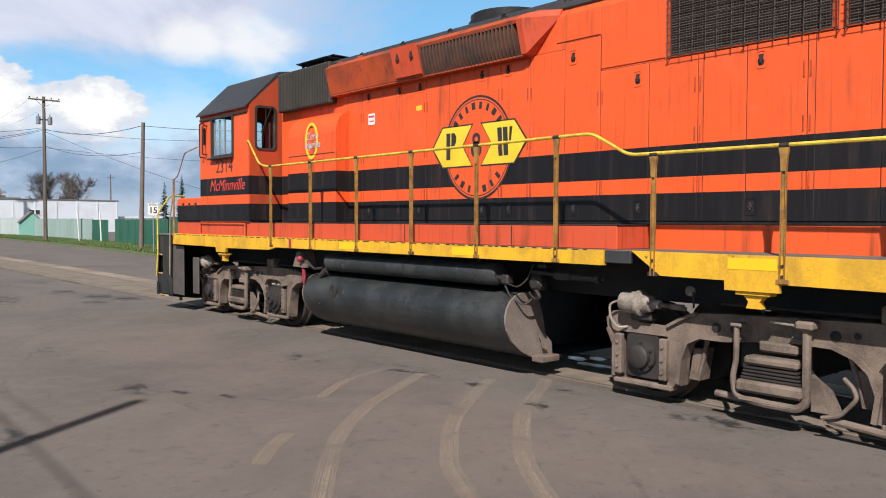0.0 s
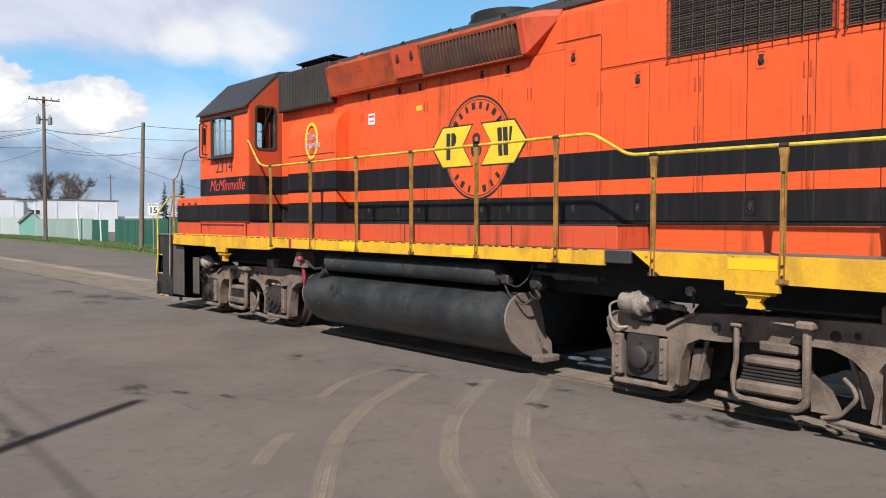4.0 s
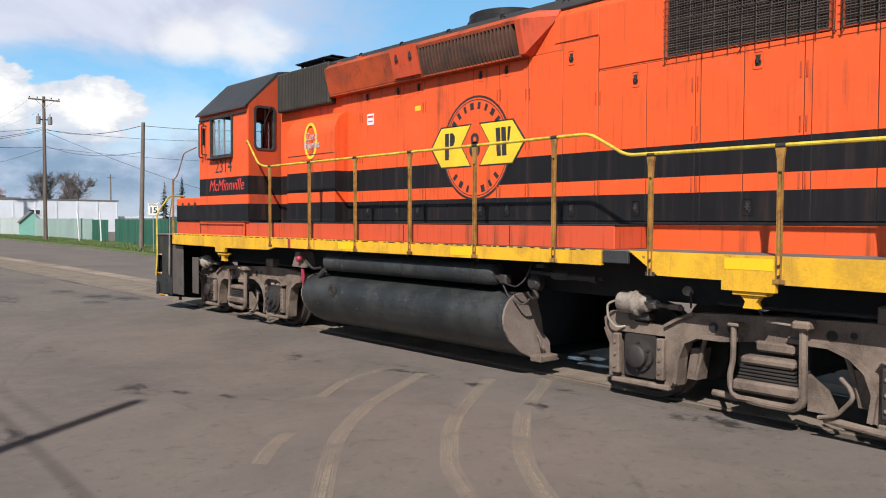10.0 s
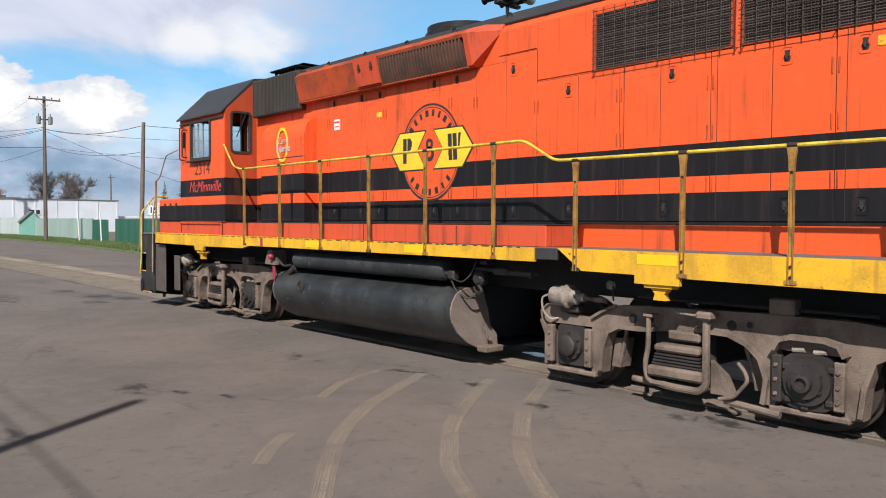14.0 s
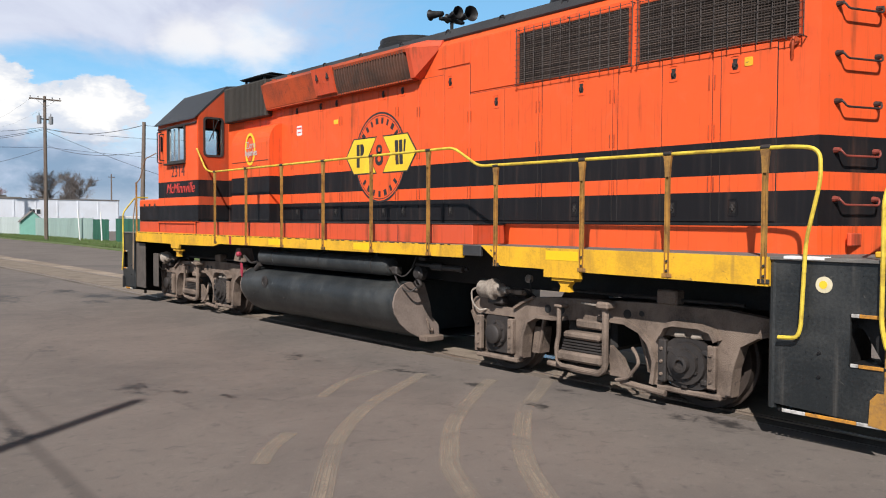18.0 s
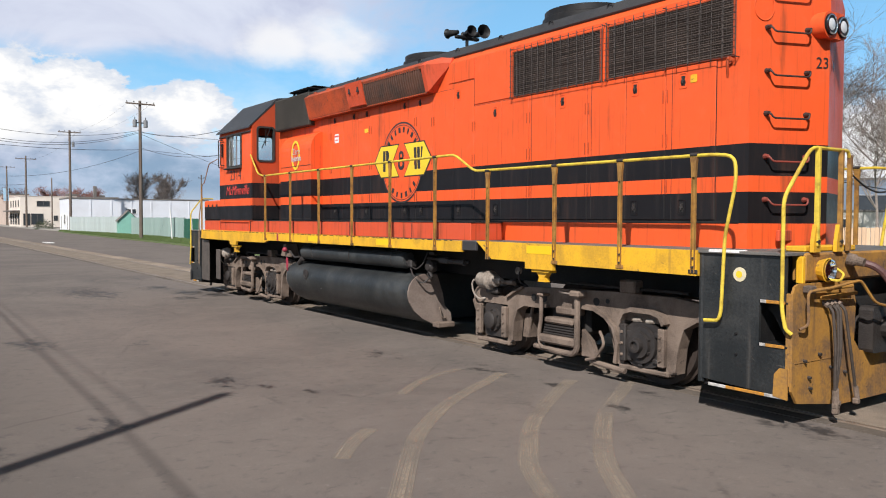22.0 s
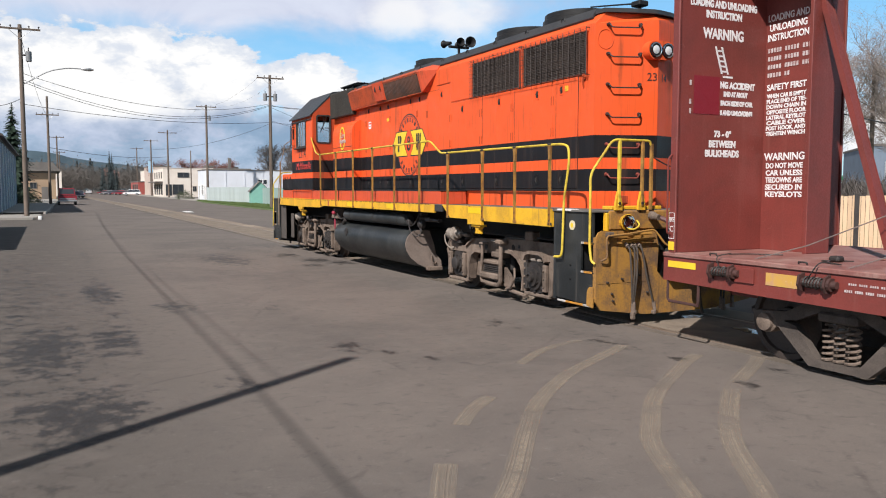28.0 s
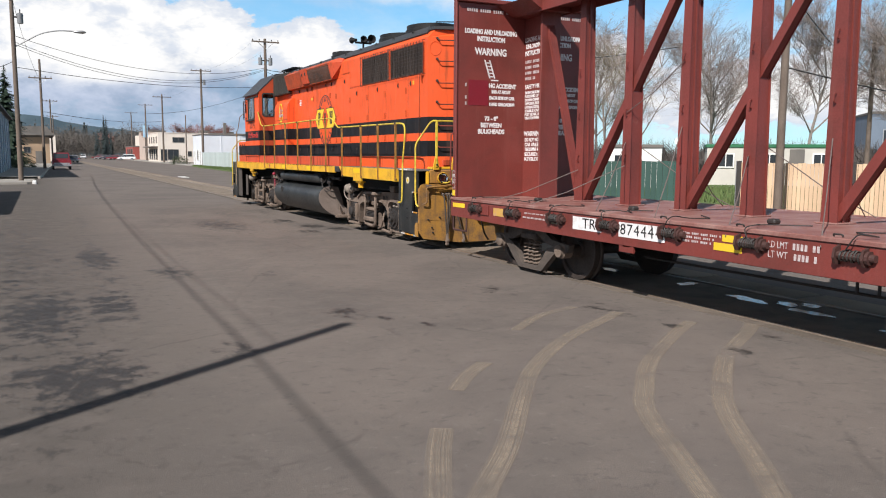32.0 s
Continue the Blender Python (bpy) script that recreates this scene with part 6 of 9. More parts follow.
        # pilot plate, rounded at its upper corners, with a narrow return at each side
        ya, yb = sorted((e * 8.44, e * 8.465))
        prof = [(-1.49, 1.24), (-1.46, 1.30), (-1.40, 1.325), (-0.46, 1.32), (-0.40, 1.10), (-0.42, 0.74), (-0.30, 0.62), (0.30, 0.62), (0.42, 0.74), (0.40, 1.10), (0.46, 1.32), (1.40, 1.325), (1.46, 1.30), (1.49, 1.24), (1.49, 0.36), (1.40, 0.24), (0.62, 0.14), (-0.62, 0.14), (-1.40, 0.24), (-1.49, 0.36)]
        paint = RUSTY_YELLOW if e < 0 else BLACK
        pl = part("pilot_plate", prism(B(), prof, "y", ya, yb), paint, loco, "rusty yellow pilot plate" if e < 0 else "black pilot plate")
        for s in (-1, 1):
            part("pilot_edge", box(B(), *sorted((s * 1.475, s * 1.495)), *sorted((e * 8.40, e * 8.439)), 0.40, 1.24, 0.004), paint, pl)
            foot = [(8.30, 0.30), (8.44, 0.28), (8.44, 0.56), (8.36, 0.56), (8.31, 0.50)]
            part("pilot_foot", prism(B(), [(e * y, z) for y, z in foot], "x", *sorted((s * 1.503, s * 1.52))), paint, pl)
            for xx, z in ((1.30, 0.62), (1.05, 0.66), (0.75, 0.70), (1.22, 0.46), (1.2, 0.36), (0.85, 0.52), (0.6, 0.45)):
                part("pilot_bolt", turned(B(), (s * xx, e * 8.465, z), (0, e, 0), [(0, 0.018), (0.03, 0.014)], 6), DARK_GRIME, pl)
            part("pilot_seam", box(B(), *sorted((s * 1.45, s * 0.62)), *sorted((e * 8.465, e * 8.470)), 0.605, 0.615), paint, pl)
        part("end_beam", box(B(), -1.26, 1.26, *sorted((e * 8.30, e * 8.44)), 1.33, 1.60, 0.02), paint, loco)
        for s in (-1, 1):
            part("beam_bracket", box(B(), *sorted((s * 1.27, s * 1.32)), *sorted((e * 8.38, e * 8.45)), 1.32, 1.57, 0.008), YELLOW if e < 0 else BLACK, loco)
        # coupler with its box and knuckle
        bm = B()
        rod(bm, (0, e * 8.3, 0.84), (0, e * 8.86, 0.84), 0.11, seg=12)
        loft(bm, [[(x, e * y, z) for x, z in rounded(w2, h2, 0.05, 3, 0.0, 0.84)] for y, w2, h2 in ((8.74, 0.30, 0.30), (8.84, 0.42, 0.36), (8.98, 0.40, 0.36))])
        loft(bm, [[(x, e * y, z) for x, z in rounded(w2, 0.30, 0.04, 3, 0.11, 0.84)] for y, w2 in ((8.96, 0.18), (9.10, 0.18), (9.16, 0.10))])
        loft(bm, [[(x, e * y, z) for x, z in rounded(0.50, 0.46, 0.04, 2, 0.0, 0.83)] for y in (8.42, 8.56)])
        part("coupler", bm, DARK_GRIME, loco, "rusty knuckle coupler")
        # hoses
        for i, (x, ln, sw) in enumerate(((-0.99, 0.20, 0.06), (-0.91, 0.15, -0.02), (-0.86, 0.22, -0.05), (-0.78, 0.20, 0.22), (0.70, 0.2, 0.02), (0.80, 0.17, -0.03), (0.9, 0.2, 0.04))):
            bm = tube(B(), bent([(x, e * 8.46, 1.14), (x, e * 8.56, 1.08), (x + sw * 0.3, e * 8.58, 0.72), (x + sw, e * 8.56, ln + 0.1)], 0.07), 0.0145, 7)
            h = part("air_hose", bm, HOSE, loco, "hanging dusty air hose")
            part("hose_nut", rod(B(), (x, e * 8.455, 1.14), (x, e * 8.52, 1.11), 0.028, seg=6), GRIME, h)
            bm = rod(B(), (x + sw, e * 8.56, ln + 0.12), (x + sw * 1.1, e * 8.57, ln), 0.026, seg=8)
            box(bm, x + sw - 0.03, x + sw + 0.03, *sorted((e * 8.54, e * 8.60)), ln - 0.05, ln + 0.01, 0.012)
            part("hose_coupling", bm, GRIME, h)
        # manifold pipes above the hoses
        for z, xa, xb in ((1.19, -1.08, -0.52), (1.26, -1.3, -0.6)):
            part("hose_pipe", rod(B(), (xa, e * 8.50, z), (xb, e * 8.53, z + 0.02), 0.017, seg=7), RUSTY_YELLOW if e < 0 else GRIME, loco)
        bm = tube(B(), bent([(-1.44, e * 8.50, 0.92), (-1.36, e * 8.54, 0.96), (-1.38, e * 8.54, 1.26), (-1.10, e * 8.58, 1.28), (-0.62, e * 8.62, 1.34), (-0.46, e * 8.68, 1.12), (-0.15, e * 8.70, 1.06)], 0.06), 0.014, 7)
        part("uncoupling_lever", bm, paint, loco)
        part("lever_bracket", box(B(), -1.35, -1.25, *sorted((e * 8.465, e * 8.55)), 1.24, 1.31, 0.012), GRIME, loco)
        # jumper cable and its sockets
        bm = tube(B(), bent([(-0.52, e * 8.5, 1.52), (-0.44, e * 8.7, 1.46), (-0.30, e * 8.82, 1.18), (-0.12, e * 8.84, 1.20), (0.02, e * 8.78, 1.42), (0.15, e * 8.6, 1.5)], 0.12), 0.034, 8)
        part("jumper_cable", bm, surface("brown_cable", (0.12, 0.05, 0.045), (0.06, 0.03, 0.028), 0.6), loco, "brown jumper cable")
        part("jumper_socket", turned(B(), (-0.55, e * 8.46, 1.53), (0.1, e, -0.2), [(0, 0.06), (0.06, 0.06), (0.08, 0.045), (0.15, 0.042)], 12), GRIME, loco)
        bm = turned(B(), (-1.00, e * 8.44, 1.44), (0, e, 0), [(0, 0.08), (0.10, 0.10), (0.105, 0.085), (0.06, 0.07), (0.04, 0.01)], 18)
        dl = part("ditch_light", bm, CHROME, loco, "small round ditch light", smooth=True)
        part("light_hood", turned(B(), (-1.00, e * 8.43, 1.44), (0, e, 0), [(0, 0.09), (0.085, 0.115), (0.09, 0.105), (0.01, 0.085)], 18), YELLOW if e < 0 else BLACK, dl)
        bm = tube(B(), bent([(-1.02, e * 8.50, 1.36), (-0.96, e * 8.60, 1.34), (-0.84, e * 8.58, 1.40), (-0.80, e * 8.46, 1.46)], 0.05), 0.012, 6)
        part("light_cable", bm, RAIL_YELLOW, dl)
    # back of the deck: end rails
    for q in (-1, 1):
        bm = tube(B(), bent([(q * 0.92, -8.46, 2.56), (q * 0.60, -8.46, 2.56), (q * 0.575, -8.46, 2.50)], 0.03), 0.017, 8)
        part("end_handrail", bm, RAIL_YELLOW, loco, "yellow end handrail", smooth=True)
        part("rail_post", box(B(), q * 0.56 - 0.02, q * 0.56 + 0.02, -8.48, -8.44, 1.606, 2.52, 0.003), POST_BROWN, loco)
    # safety chain between the end rails
    pts = [(-0.55 + 1.1 * i / 12, -8.47, 2.34 - 0.16 * math.sin(math.pi * i / 12)) for i in range(13)]
    part("safety_chain", tube(B(), pts, 0.010, 5), DARK_GRIME, loco)
    bm = B()
    box(bm, -1.2, -0.3, -8.40, -8.20, 1.607, 1.66, 0.01)
    part("toe_board", bm, YELLOW, loco)
    # badge on the step well, white grab on the deck edge
    bm = B()
    turned(bm, (-1.50, -7.93, 1.385), (-1, 0, 0), [(0, 0.068), (0.006, 0.068)], 24)
    bd = part("round_badge", bm, surface("cream_badge", (0.62, 0.55, 0.38), (0.5, 0.42, 0.26), 0.6, scale=9.0, bump=0), loco, "round cream badge")
    part("badge_mark", turned(B(), (-1.506, -7.925, 1.385), (-1, 0, 0), [(0, 0.034), (0.002, 0.034)], 12), LETTER_YELLOW, bd)
    bm = B()
    box(bm, -1.535, -1.40, -7.94, -7.60, 1.585, 1.612, 0.004)
    part("deck_patch", bm, LETTER_WHITE, loco, "worn white step edge")
    # ladder rungs up the hood end and the headlights
    def on_end(x, z, off=0.0):
        y = -7.93 + 0.33 * abs(x) / 0.9
        nrm = Vector((-0.345, -0.939, 0))
        return Vector((x, y, z)) + nrm * off
    for z in (4.26, 3.84, 3.40, 2.97, 2.53, 2.09):
        bm = B()
        tube(bm, bent([on_end(-0.72, z + 0.02), on_end(-0.72, z + 0.02, 0.07), on_end(-0.69, z - 0.035, 0.09), on_end(-0.30, z - 0.035, 0.09), on_end(-0.27, z + 0.02, 0.07), on_end(-0.27, z + 0.02)], 0.04), 0.010, 6)
        r = part("ladder_rung", bm, DARK_GRIME if z > 2.6 else RUNG_RED, loco, "bent steel ladder rung")
        for x in (-0.72, -0.27):
            p = on_end(x, z + 0.02)
            part("rung_bolt", turned(B(), p, (-0.345, -0.939, 0), [(0, 0.03), (0.02, 0.026), (0.06, 0.018)], 8), DARK_GRIME if z > 2.6 else RUNG_RED, r)
    bm = B()
    loft(bm, [[(x, y, z) for x, z in rounded(0.48, 0.27, 0.12, 5, 0, 3.915)] for y in (-7.75, -7.99)])
    hl = part("headlight", bm, PLAIN_ORANGE, loco, "twin headlight in an orange housing", smooth=True)
    for x in (-0.115, 0.115):
        bm = B()
        turned(bm, (x, -7.99, 3.915), (0, -1, 0), [(0, 0.105), (0.025, 0.105), (0.03, 0.09), (0.02, 0.088), (-0.01, 0.06), (-0.03, 0.01)], 20)
        lm = part("lamp", bm, CHROME, hl, "silver lamp", smooth=True)
        # Pale disc added; the lamp's bright reflection is put into its colour.
        part("lamp_glass", turned(B(), (x, -7.992, 3.915), (0, -1, 0), [(0, 0.082), (0.012, 0.08), (0.026, 0.05), (0.03, 0.005)], 20), LAMP_GLASS, lm, smooth=True)
        bm = B()
        turned(bm, (x, -7.992, 3.915), (0, -1, 0), [(0, 0.11), (0.02, 0.11), (0.02, 0.1)], 20)
        part("bezel", bm, BLACK, hl)
    words("end_number", "23", 0.165, INK, loco, Matrix.Translation(on_end(-0.085, 3.53, 0.004)) @ pose(0, 0, 0, 90, 0, -20.1), "black road number")
    words("end_number", "14", 0.165, INK, loco, Matrix.Translation((0.15, -7.88, 3.53)) @ pose(0, 0, 0, 90, 0, 20.1), "black road number")
    bm = B()
    tube(bm, [on_end(-0.755 + 0.11 * math.cos(t), 4.07 + 0.14 * math.sin(t), 0.004) for t in [2 * math.pi * i / 24 for i in range(25)]], 0.006, 5)
    part("round_plate", bm, PLAIN_ORANGE, loco)
    bm = B()
    tube(bm, bent([(-HW, -7.37, 3.57), (-HW - .04, -7.37, 3.59), (-HW - .04, -7.36, 3.49), (-HW, -7.34, 3.39)], 0.03), 0.014, 6)
    turned(bm, (-HW, -7.37, 3.55), (-1, 0, 0), [(0, 0.045), (0.03, 0.04)], 12)
    part("lifting_hook", bm, SOOT_SHADE_ORANGE, loco)
    bm = B()
    box(bm, -0.64, -0.40, -7.79, -7.75, 1.68, 1.80, 0.01, m=pose(0, 0, 0))
    part("end_socket", bm, DUCT_ORANGE, loco)


loco_truck(5.28)
loco_truck(-5.09)
tanks()
loco_ends()


# ---- the centre-beam flat car ----
car = thing("centerbeam_flat_car", "oxide-red centre-beam flat car with white stencilled warnings", "rail car", at=pose(0, CAR_Y, 0))
C = 20.95


def flat_car():
    cy = lambda yl: yl + C            # from the locomotive's own y to the car's
    y0, y1 = cy(-32.15), cy(-9.72)
    bm = B()
    box(bm, -1.42, 1.42, y0, y1, 1.085, 1.135, 0.006)
    part("deck", bm, DECK_RED, car, "scuffed red deck plate")
    for s in (-1, 1):
        prof = [(y1, 1.08), (y0, 1.08), (y0, 0.80), (y0 + 1.6, 0.77), (y0 + 4.2, 0.75), (y1 - 4.2, 0.75), (y1 - 1.6, 0.77), (y1, 0.80)]
        part("side_sill", prism(B(), prof, "x", *sorted((s * 1.40, s * 1.44))), CAR_RED, car, "red side sill with white stencils")
        bm = B()
        box(bm, *sorted((s * 1.36, s * 1.46)), y0, y1, 1.085, 1.14, 0.01)
        part("deck_edge", bm, DECK_RED, car)
    bm = B()
    box(bm, -0.30, 0.30, y0, y1, 0.55, 1.08)
    for y in range(-10, 11, 2):
        box(bm, -1.40, 1.40, y - 0.06, y + 0.06, 0.82, 1.08)
    part("centre_sill", bm, CAR_RED, car)
    # bulkheads, front and rear
    for e, yb in ((1, cy(-9.90)), (-1, cy(-32.0))):
        ya, yc = sorted((yb, yb + e * 0.06))
        bm = B()
        box(bm, -1.42, 1.42, ya, yc, 1.137, 4.58, 0.006)
        b = part("bulkhead", bm, CAR_RED, car, "red steel bulkhead with stencilled warnings")
        bm = B()
        for s in (-1, 1):
            box(bm, *sorted((s * 1.425, s * 1.46)), *sorted((yb - e * 0.02, yb + e * 0.085)), 1.137, 4.60, 0.008)
            for z in (1.7, 2.4, 3.1, 3.8):
                box(bm, *sorted((s * 1.38, s * 0.1)), *sorted((yb + e * .062, yb + e * 0.16)), z, z + 0.1, 0.01)
        box(bm, -1.46, 1.46, yb - 0.08, yb + 0.09, 4.585, 4.66, 0.01)
        part("bulkhead_frame", bm, CAR_RED, b)
        bm = B()
        for s in (-1, 1):
            tube(bm, bent([(s * 1.465, yb + 0.05, 1.35), (s * 1.52, yb + 0.05, 1.38), (s * 1.52, yb + 0.05, 2.25), (s * 1.465, yb + 0.05, 2.3)], 0.04), 0.012, 6)
        part("grab_iron", bm, CAR_RED, b)
    # gusset web from the bulkhead to the beam
    w0, w1 = cy(-9.90), cy(-10.67)
    bm = B()
    box(bm, -0.02, 0.02, w1, w0, 1.137, 4.56)
    web = part("end_web", bm, CAR_RED, car, "red web plate covered with white stencilled rules")
    bm = B()
    box(bm, -0.20, 0.20, w1 - 0.05, w1 + 0.0, 1.137, 4.56, 0.006)
    part("web_flange", bm, CAR_RED, web)
    # posts
    k, post_y = 0, []
    y = cy(-11.77)
    while y > cy(-30.9):
        post_y.append(y)
        y -= 1.187
    for k, y in enumerate(post_y):
        lo, hi, wl, wh = 0.088, 0.05, 0.105, 0.085
        bm = loft(B(), [[(-w, y - d, z), (w, y - d, z), (w, y + d, z), (-w, y + d, z)] for d, w, z in ((lo, wl, 1.137), (hi, wh, 4.45))])
        p = part("beam_post", bm, CAR_RED, car, "tapered red beam post")
        # side plates stand a little proud; every second post is a pair of channels with a slot between
        for q in (-1, 1):
            bm = loft(B(), [[(q * w, y - d, z), (q * (w + 0.012), y - d, z), (q * (w + 0.012), y + d, z), (q * w, y + d, z)] for d, w, z in ((lo + 0.02, wl, 1.137), (hi + 0.018, wh, 4.45))])
            part("post_flange", bm, CAR_RED, p)
        if k % 2 == 0:
            bm = loft(B(), [[(-0.012, y - d, z), (0.012, y - d, z), (0.012, y - d - 0.02, z), (-0.012, y - d - 0.02, z)] for d, z in ((lo, 1.14), (hi, 4.4))])
            part("post_rib", bm, CAR_RED, p)
        part("post_foot", box(B(), -0.17, 0.17, y - 0.15, y + 0.15, 1.137, 1.155, 0.004), DECK_RED, p)
        for z in (1.85, 2.55, 3.25):
            for q in (-1, 1):
                bm = tube(B(), bent([(q * 0.12, y, z + 0.05), (q * 0.155, y, z + 0.05), (q * 0.155, y, z - 0.04), (q * 0.12, y, z - 0.05)], 0.02, 3), 0.009, 5)
                part("cable_hook", bm, CAR_RED, p)
    # braces: every second bay rises to the rear
    def brace(ya, za, yb, zb, r=0.05, w=0.055):
        a, b = Vector((0, ya, za)), Vector((0, yb, zb))
        d = (b - a).normalized()
        n = Vector((0, -d.z, d.y)) * r
        bm = loft(B(), [[p + n + Vector((-w, 0, 0)), p + n + Vector((w, 0, 0)), p - n + Vector((w, 0, 0)), p - n + Vector((-w, 0, 0))] for p in (a, b)])
        o = part("beam_brace", bm, CAR_RED, car, "slanted red brace")
        # the channel's lips
        for q in (-1, 1):
            m = n * 1.18
            bm = loft(B(), [[p + m + Vector((q * w, 0, 0)), p + m + Vector((q * (w + 0.012), 0, 0)), p - m + Vector((q * (w + 0.012), 0, 0)), p - m + Vector((q * w, 0, 0))] for p in (a, b)])
            part("brace_lip", bm, CAR_RED, o)
    brace(cy(-10.58), 4.5, cy(-11.63), 1.25, 0.029)
    for y in post_y[:-2:2]:
        brace(y - 0.05, 1.20, y - 2.28, 4.46)
    bm = B()
    box(bm, -0.30, 0.30, cy(-31.2), cy(-10.4), 4.46, 4.50, 0.006)
    box(bm, -0.32, -0.28, cy(-31.2), cy(-10.4), 4.36, 4.56, 0.006)
    box(bm, 0.28, 0.32, cy(-31.2), cy(-10.4), 4.36, 4.56, 0.006)
    prism(bm, [(-0.62, 4.56), (0.62, 4.56), (0.30, 4.38), (-0.30, 4.38)], "y", cy(-10.9), cy(-9.92))
    part("top_chord", bm, CAR_RED, car, "red top chord")
    # tie-down winches along the sill, slack cables on the deck
    for k in range(18):
        y = cy(-10.66) - k * 1.19
        for s in (-1, 1):
            bm = B()
            rod(bm, (s * 1.47, y + 0.15, 0.985), (s * 1.47, y - 0.15, 0.985), 0.04, seg=10)
            for dy in (-0.16, 0.13):
                prism(bm, [(s * 1.44, 0.89), (s * 1.50, 0.90), (s * 1.535, 0.96), (s * 1.52, 1.05), (s * 1.44, 1.08)], "y", y + dy, y + dy + 0.025)
            turned(bm, (s * 1.47, y - 0.17, 0.985), (0, -1, 0), [(0, 0.065), (0.03, 0.065), (0.03, 0.04), (0.08, 0.035)], 12)
            wnc = part("winch", bm, WINCH, car, "rusty red tie-down winch wound with cable")
            turns = 6 + k % 3
            pts = [(s * 1.47 + (0.05 + 0.008 * math.sin(i * 0.7 + k)) * math.cos(i * 0.628), y - 0.12 + i * 0.22 / (turns * 10), 0.985 + (0.05 + 0.008 * math.cos(i * 0.9)) * math.sin(i * 0.628)) for i in range(turns * 10)]
            part("wound_cable", tube(B(), pts, 0.010, 4), DARK_GRIME, wnc)
            if s < 0:
                # the free end hangs over the winch, or lies on the deck beside a shackle
                r = [((k * 7 + j * 3) % 5 - 2) * 0.03 for j in range(6)]
                bm = tube(B(), bent([(-1.50, y + 0.05 + r[0], 1.02), (-1.53, y + r[1], 1.16), (-1.40, y - 0.05 + r[2], 1.19), (-1.18, y + r[3] * 3, 1.155), (-0.9, y + 0.15 + r[4] * 4, 1.15), (-0.62, y + 0.2 + r[5] * 5, 1.147)], 0.07, 3), 0.007, 5)
                part("loose_cable", bm, DARK_GRIME, car)
                bm = tube(B(), bent([(-1.36, y + 0.27, 1.137), (-1.37, y + 0.27, 1.165), (-1.37, y + 0.17, 1.165), (-1.36, y + 0.17, 1.137)], 0.02, 3), 0.010, 6)
                part("shackle", bm, DARK_GRIME, car)
                if k % 2:
                    bm = box(B(), -0.82, -0.70, y + 0.24, y + 0.36, 1.137, 1.20, 0.02)
                    part("chain_clamp", bm, DARK_GRIME, car, "black chain clamp lying on the deck")
    lines = [((-0.13, cy(-11.77), 1.66), (-1.46, cy(-10.66), 1.03)), ((-0.13, cy(-12.96), 1.75), (-1.46, cy(-11.85), 1.03)), ((-0.13, cy(-12.96), 2.55), (-0.13, cy(-14.14), 3.2))]
    for k in (1, 2, 3, 4, 6, 7, 9, 11):
        y = cy(-11.77) - k * 1.187
        lines += [((-0.13, y, 1.9 + 0.2 * (k % 3)), (-1.46, y - 0.95, 1.03)), ((0.13, y, 1.8 + 0.25 * (k % 2)), (1.46, y + 0.6 - 1.5 * (k % 2), 1.03))]
    for a, b in lines:
        bm = B()
        mid = (Vector(a) + Vector(b)) / 2 - Vector((0, 0, 0.06))
        tube(bm, [Vector(a), mid, Vector(b)], 0.007, 5)
        part("tie_down_cable", bm, CABLE_STEEL, car, "slack steel tie-down cable")
    # trucks
    for yc in (cy(-11.87), cy(-30.0)):
        for d in (0.865, -0.865):
            wheelset(car, yc + d, 0.457, "steel wheels on an axle")
        for s in (-1, 1):
            x0, x1 = sorted((s * 1.02, s * 1.12))
            out = [(yc + 1.08, 0.56), (yc + 0.62, 0.60), (yc + 0.35, 0.74), (yc - 0.35, 0.74), (yc - 0.62, 0.60), (yc - 1.08, 0.56), (yc - 1.02, 0.44), (yc - 0.72, 0.42), (yc - 0.33, 0.075), (yc + 0.33, 0.075), (yc + 0.72, 0.42), (yc + 1.02, 0.44)]
            inn = [(yc + 0.64, 0.51), (yc + 0.50, 0.52), (yc + 0.23, 0.64), (yc - 0.23, 0.64), (yc - 0.50, 0.52), (yc - 0.64, 0.51), (yc - 0.64, 0.49), (yc - 0.50, 0.46), (yc - 0.24, 0.155), (yc + 0.24, 0.155), (yc + 0.50, 0.46), (yc + 0.64, 0.49)]
            f = part("truck_frame", frame_ring(B(), out, inn, "x", x0, x1), FREIGHT_GRIME, car, "grey-brown cast truck frame")
            for dy in (-0.13, 0.0, 0.13):
                pts = [(s * 1.06 + 0.065 * math.cos(t * 0.8), yc + dy + 0.065 * math.sin(t * 0.8), 0.15 + t * 0.0076) for t in range(0, 50)]
                part("coil_spring", tube(B(), pts, 0.015, 5), GRIME, f)
            bm = B()
            box(bm, *sorted((s * 0.98, s * 1.16)), yc - 0.22, yc + 0.22, 0.56, 0.66, 0.02)
            part("bolster_end", bm, FREIGHT_GRIME, f)
            for d in (0.865, -0.865):
                bm = B()
                turned(bm, (s * 0.98, yc + d, 0.457), (s, 0, 0), [(0, 0.12), (0.14, 0.12), (0.16, 0.10), (0.20, 0.095), (0.205, 0.04)], 16)
                j = part("bearing_cap", bm, GRIME, f, "round bearing cap", smooth=True)
        bm = B()
        box(bm, -0.95, 0.95, yc - 0.2, yc + 0.2, 0.5, 0.8, 0.03)
        part("truck_bolster", bm, DARK_GRIME, car)
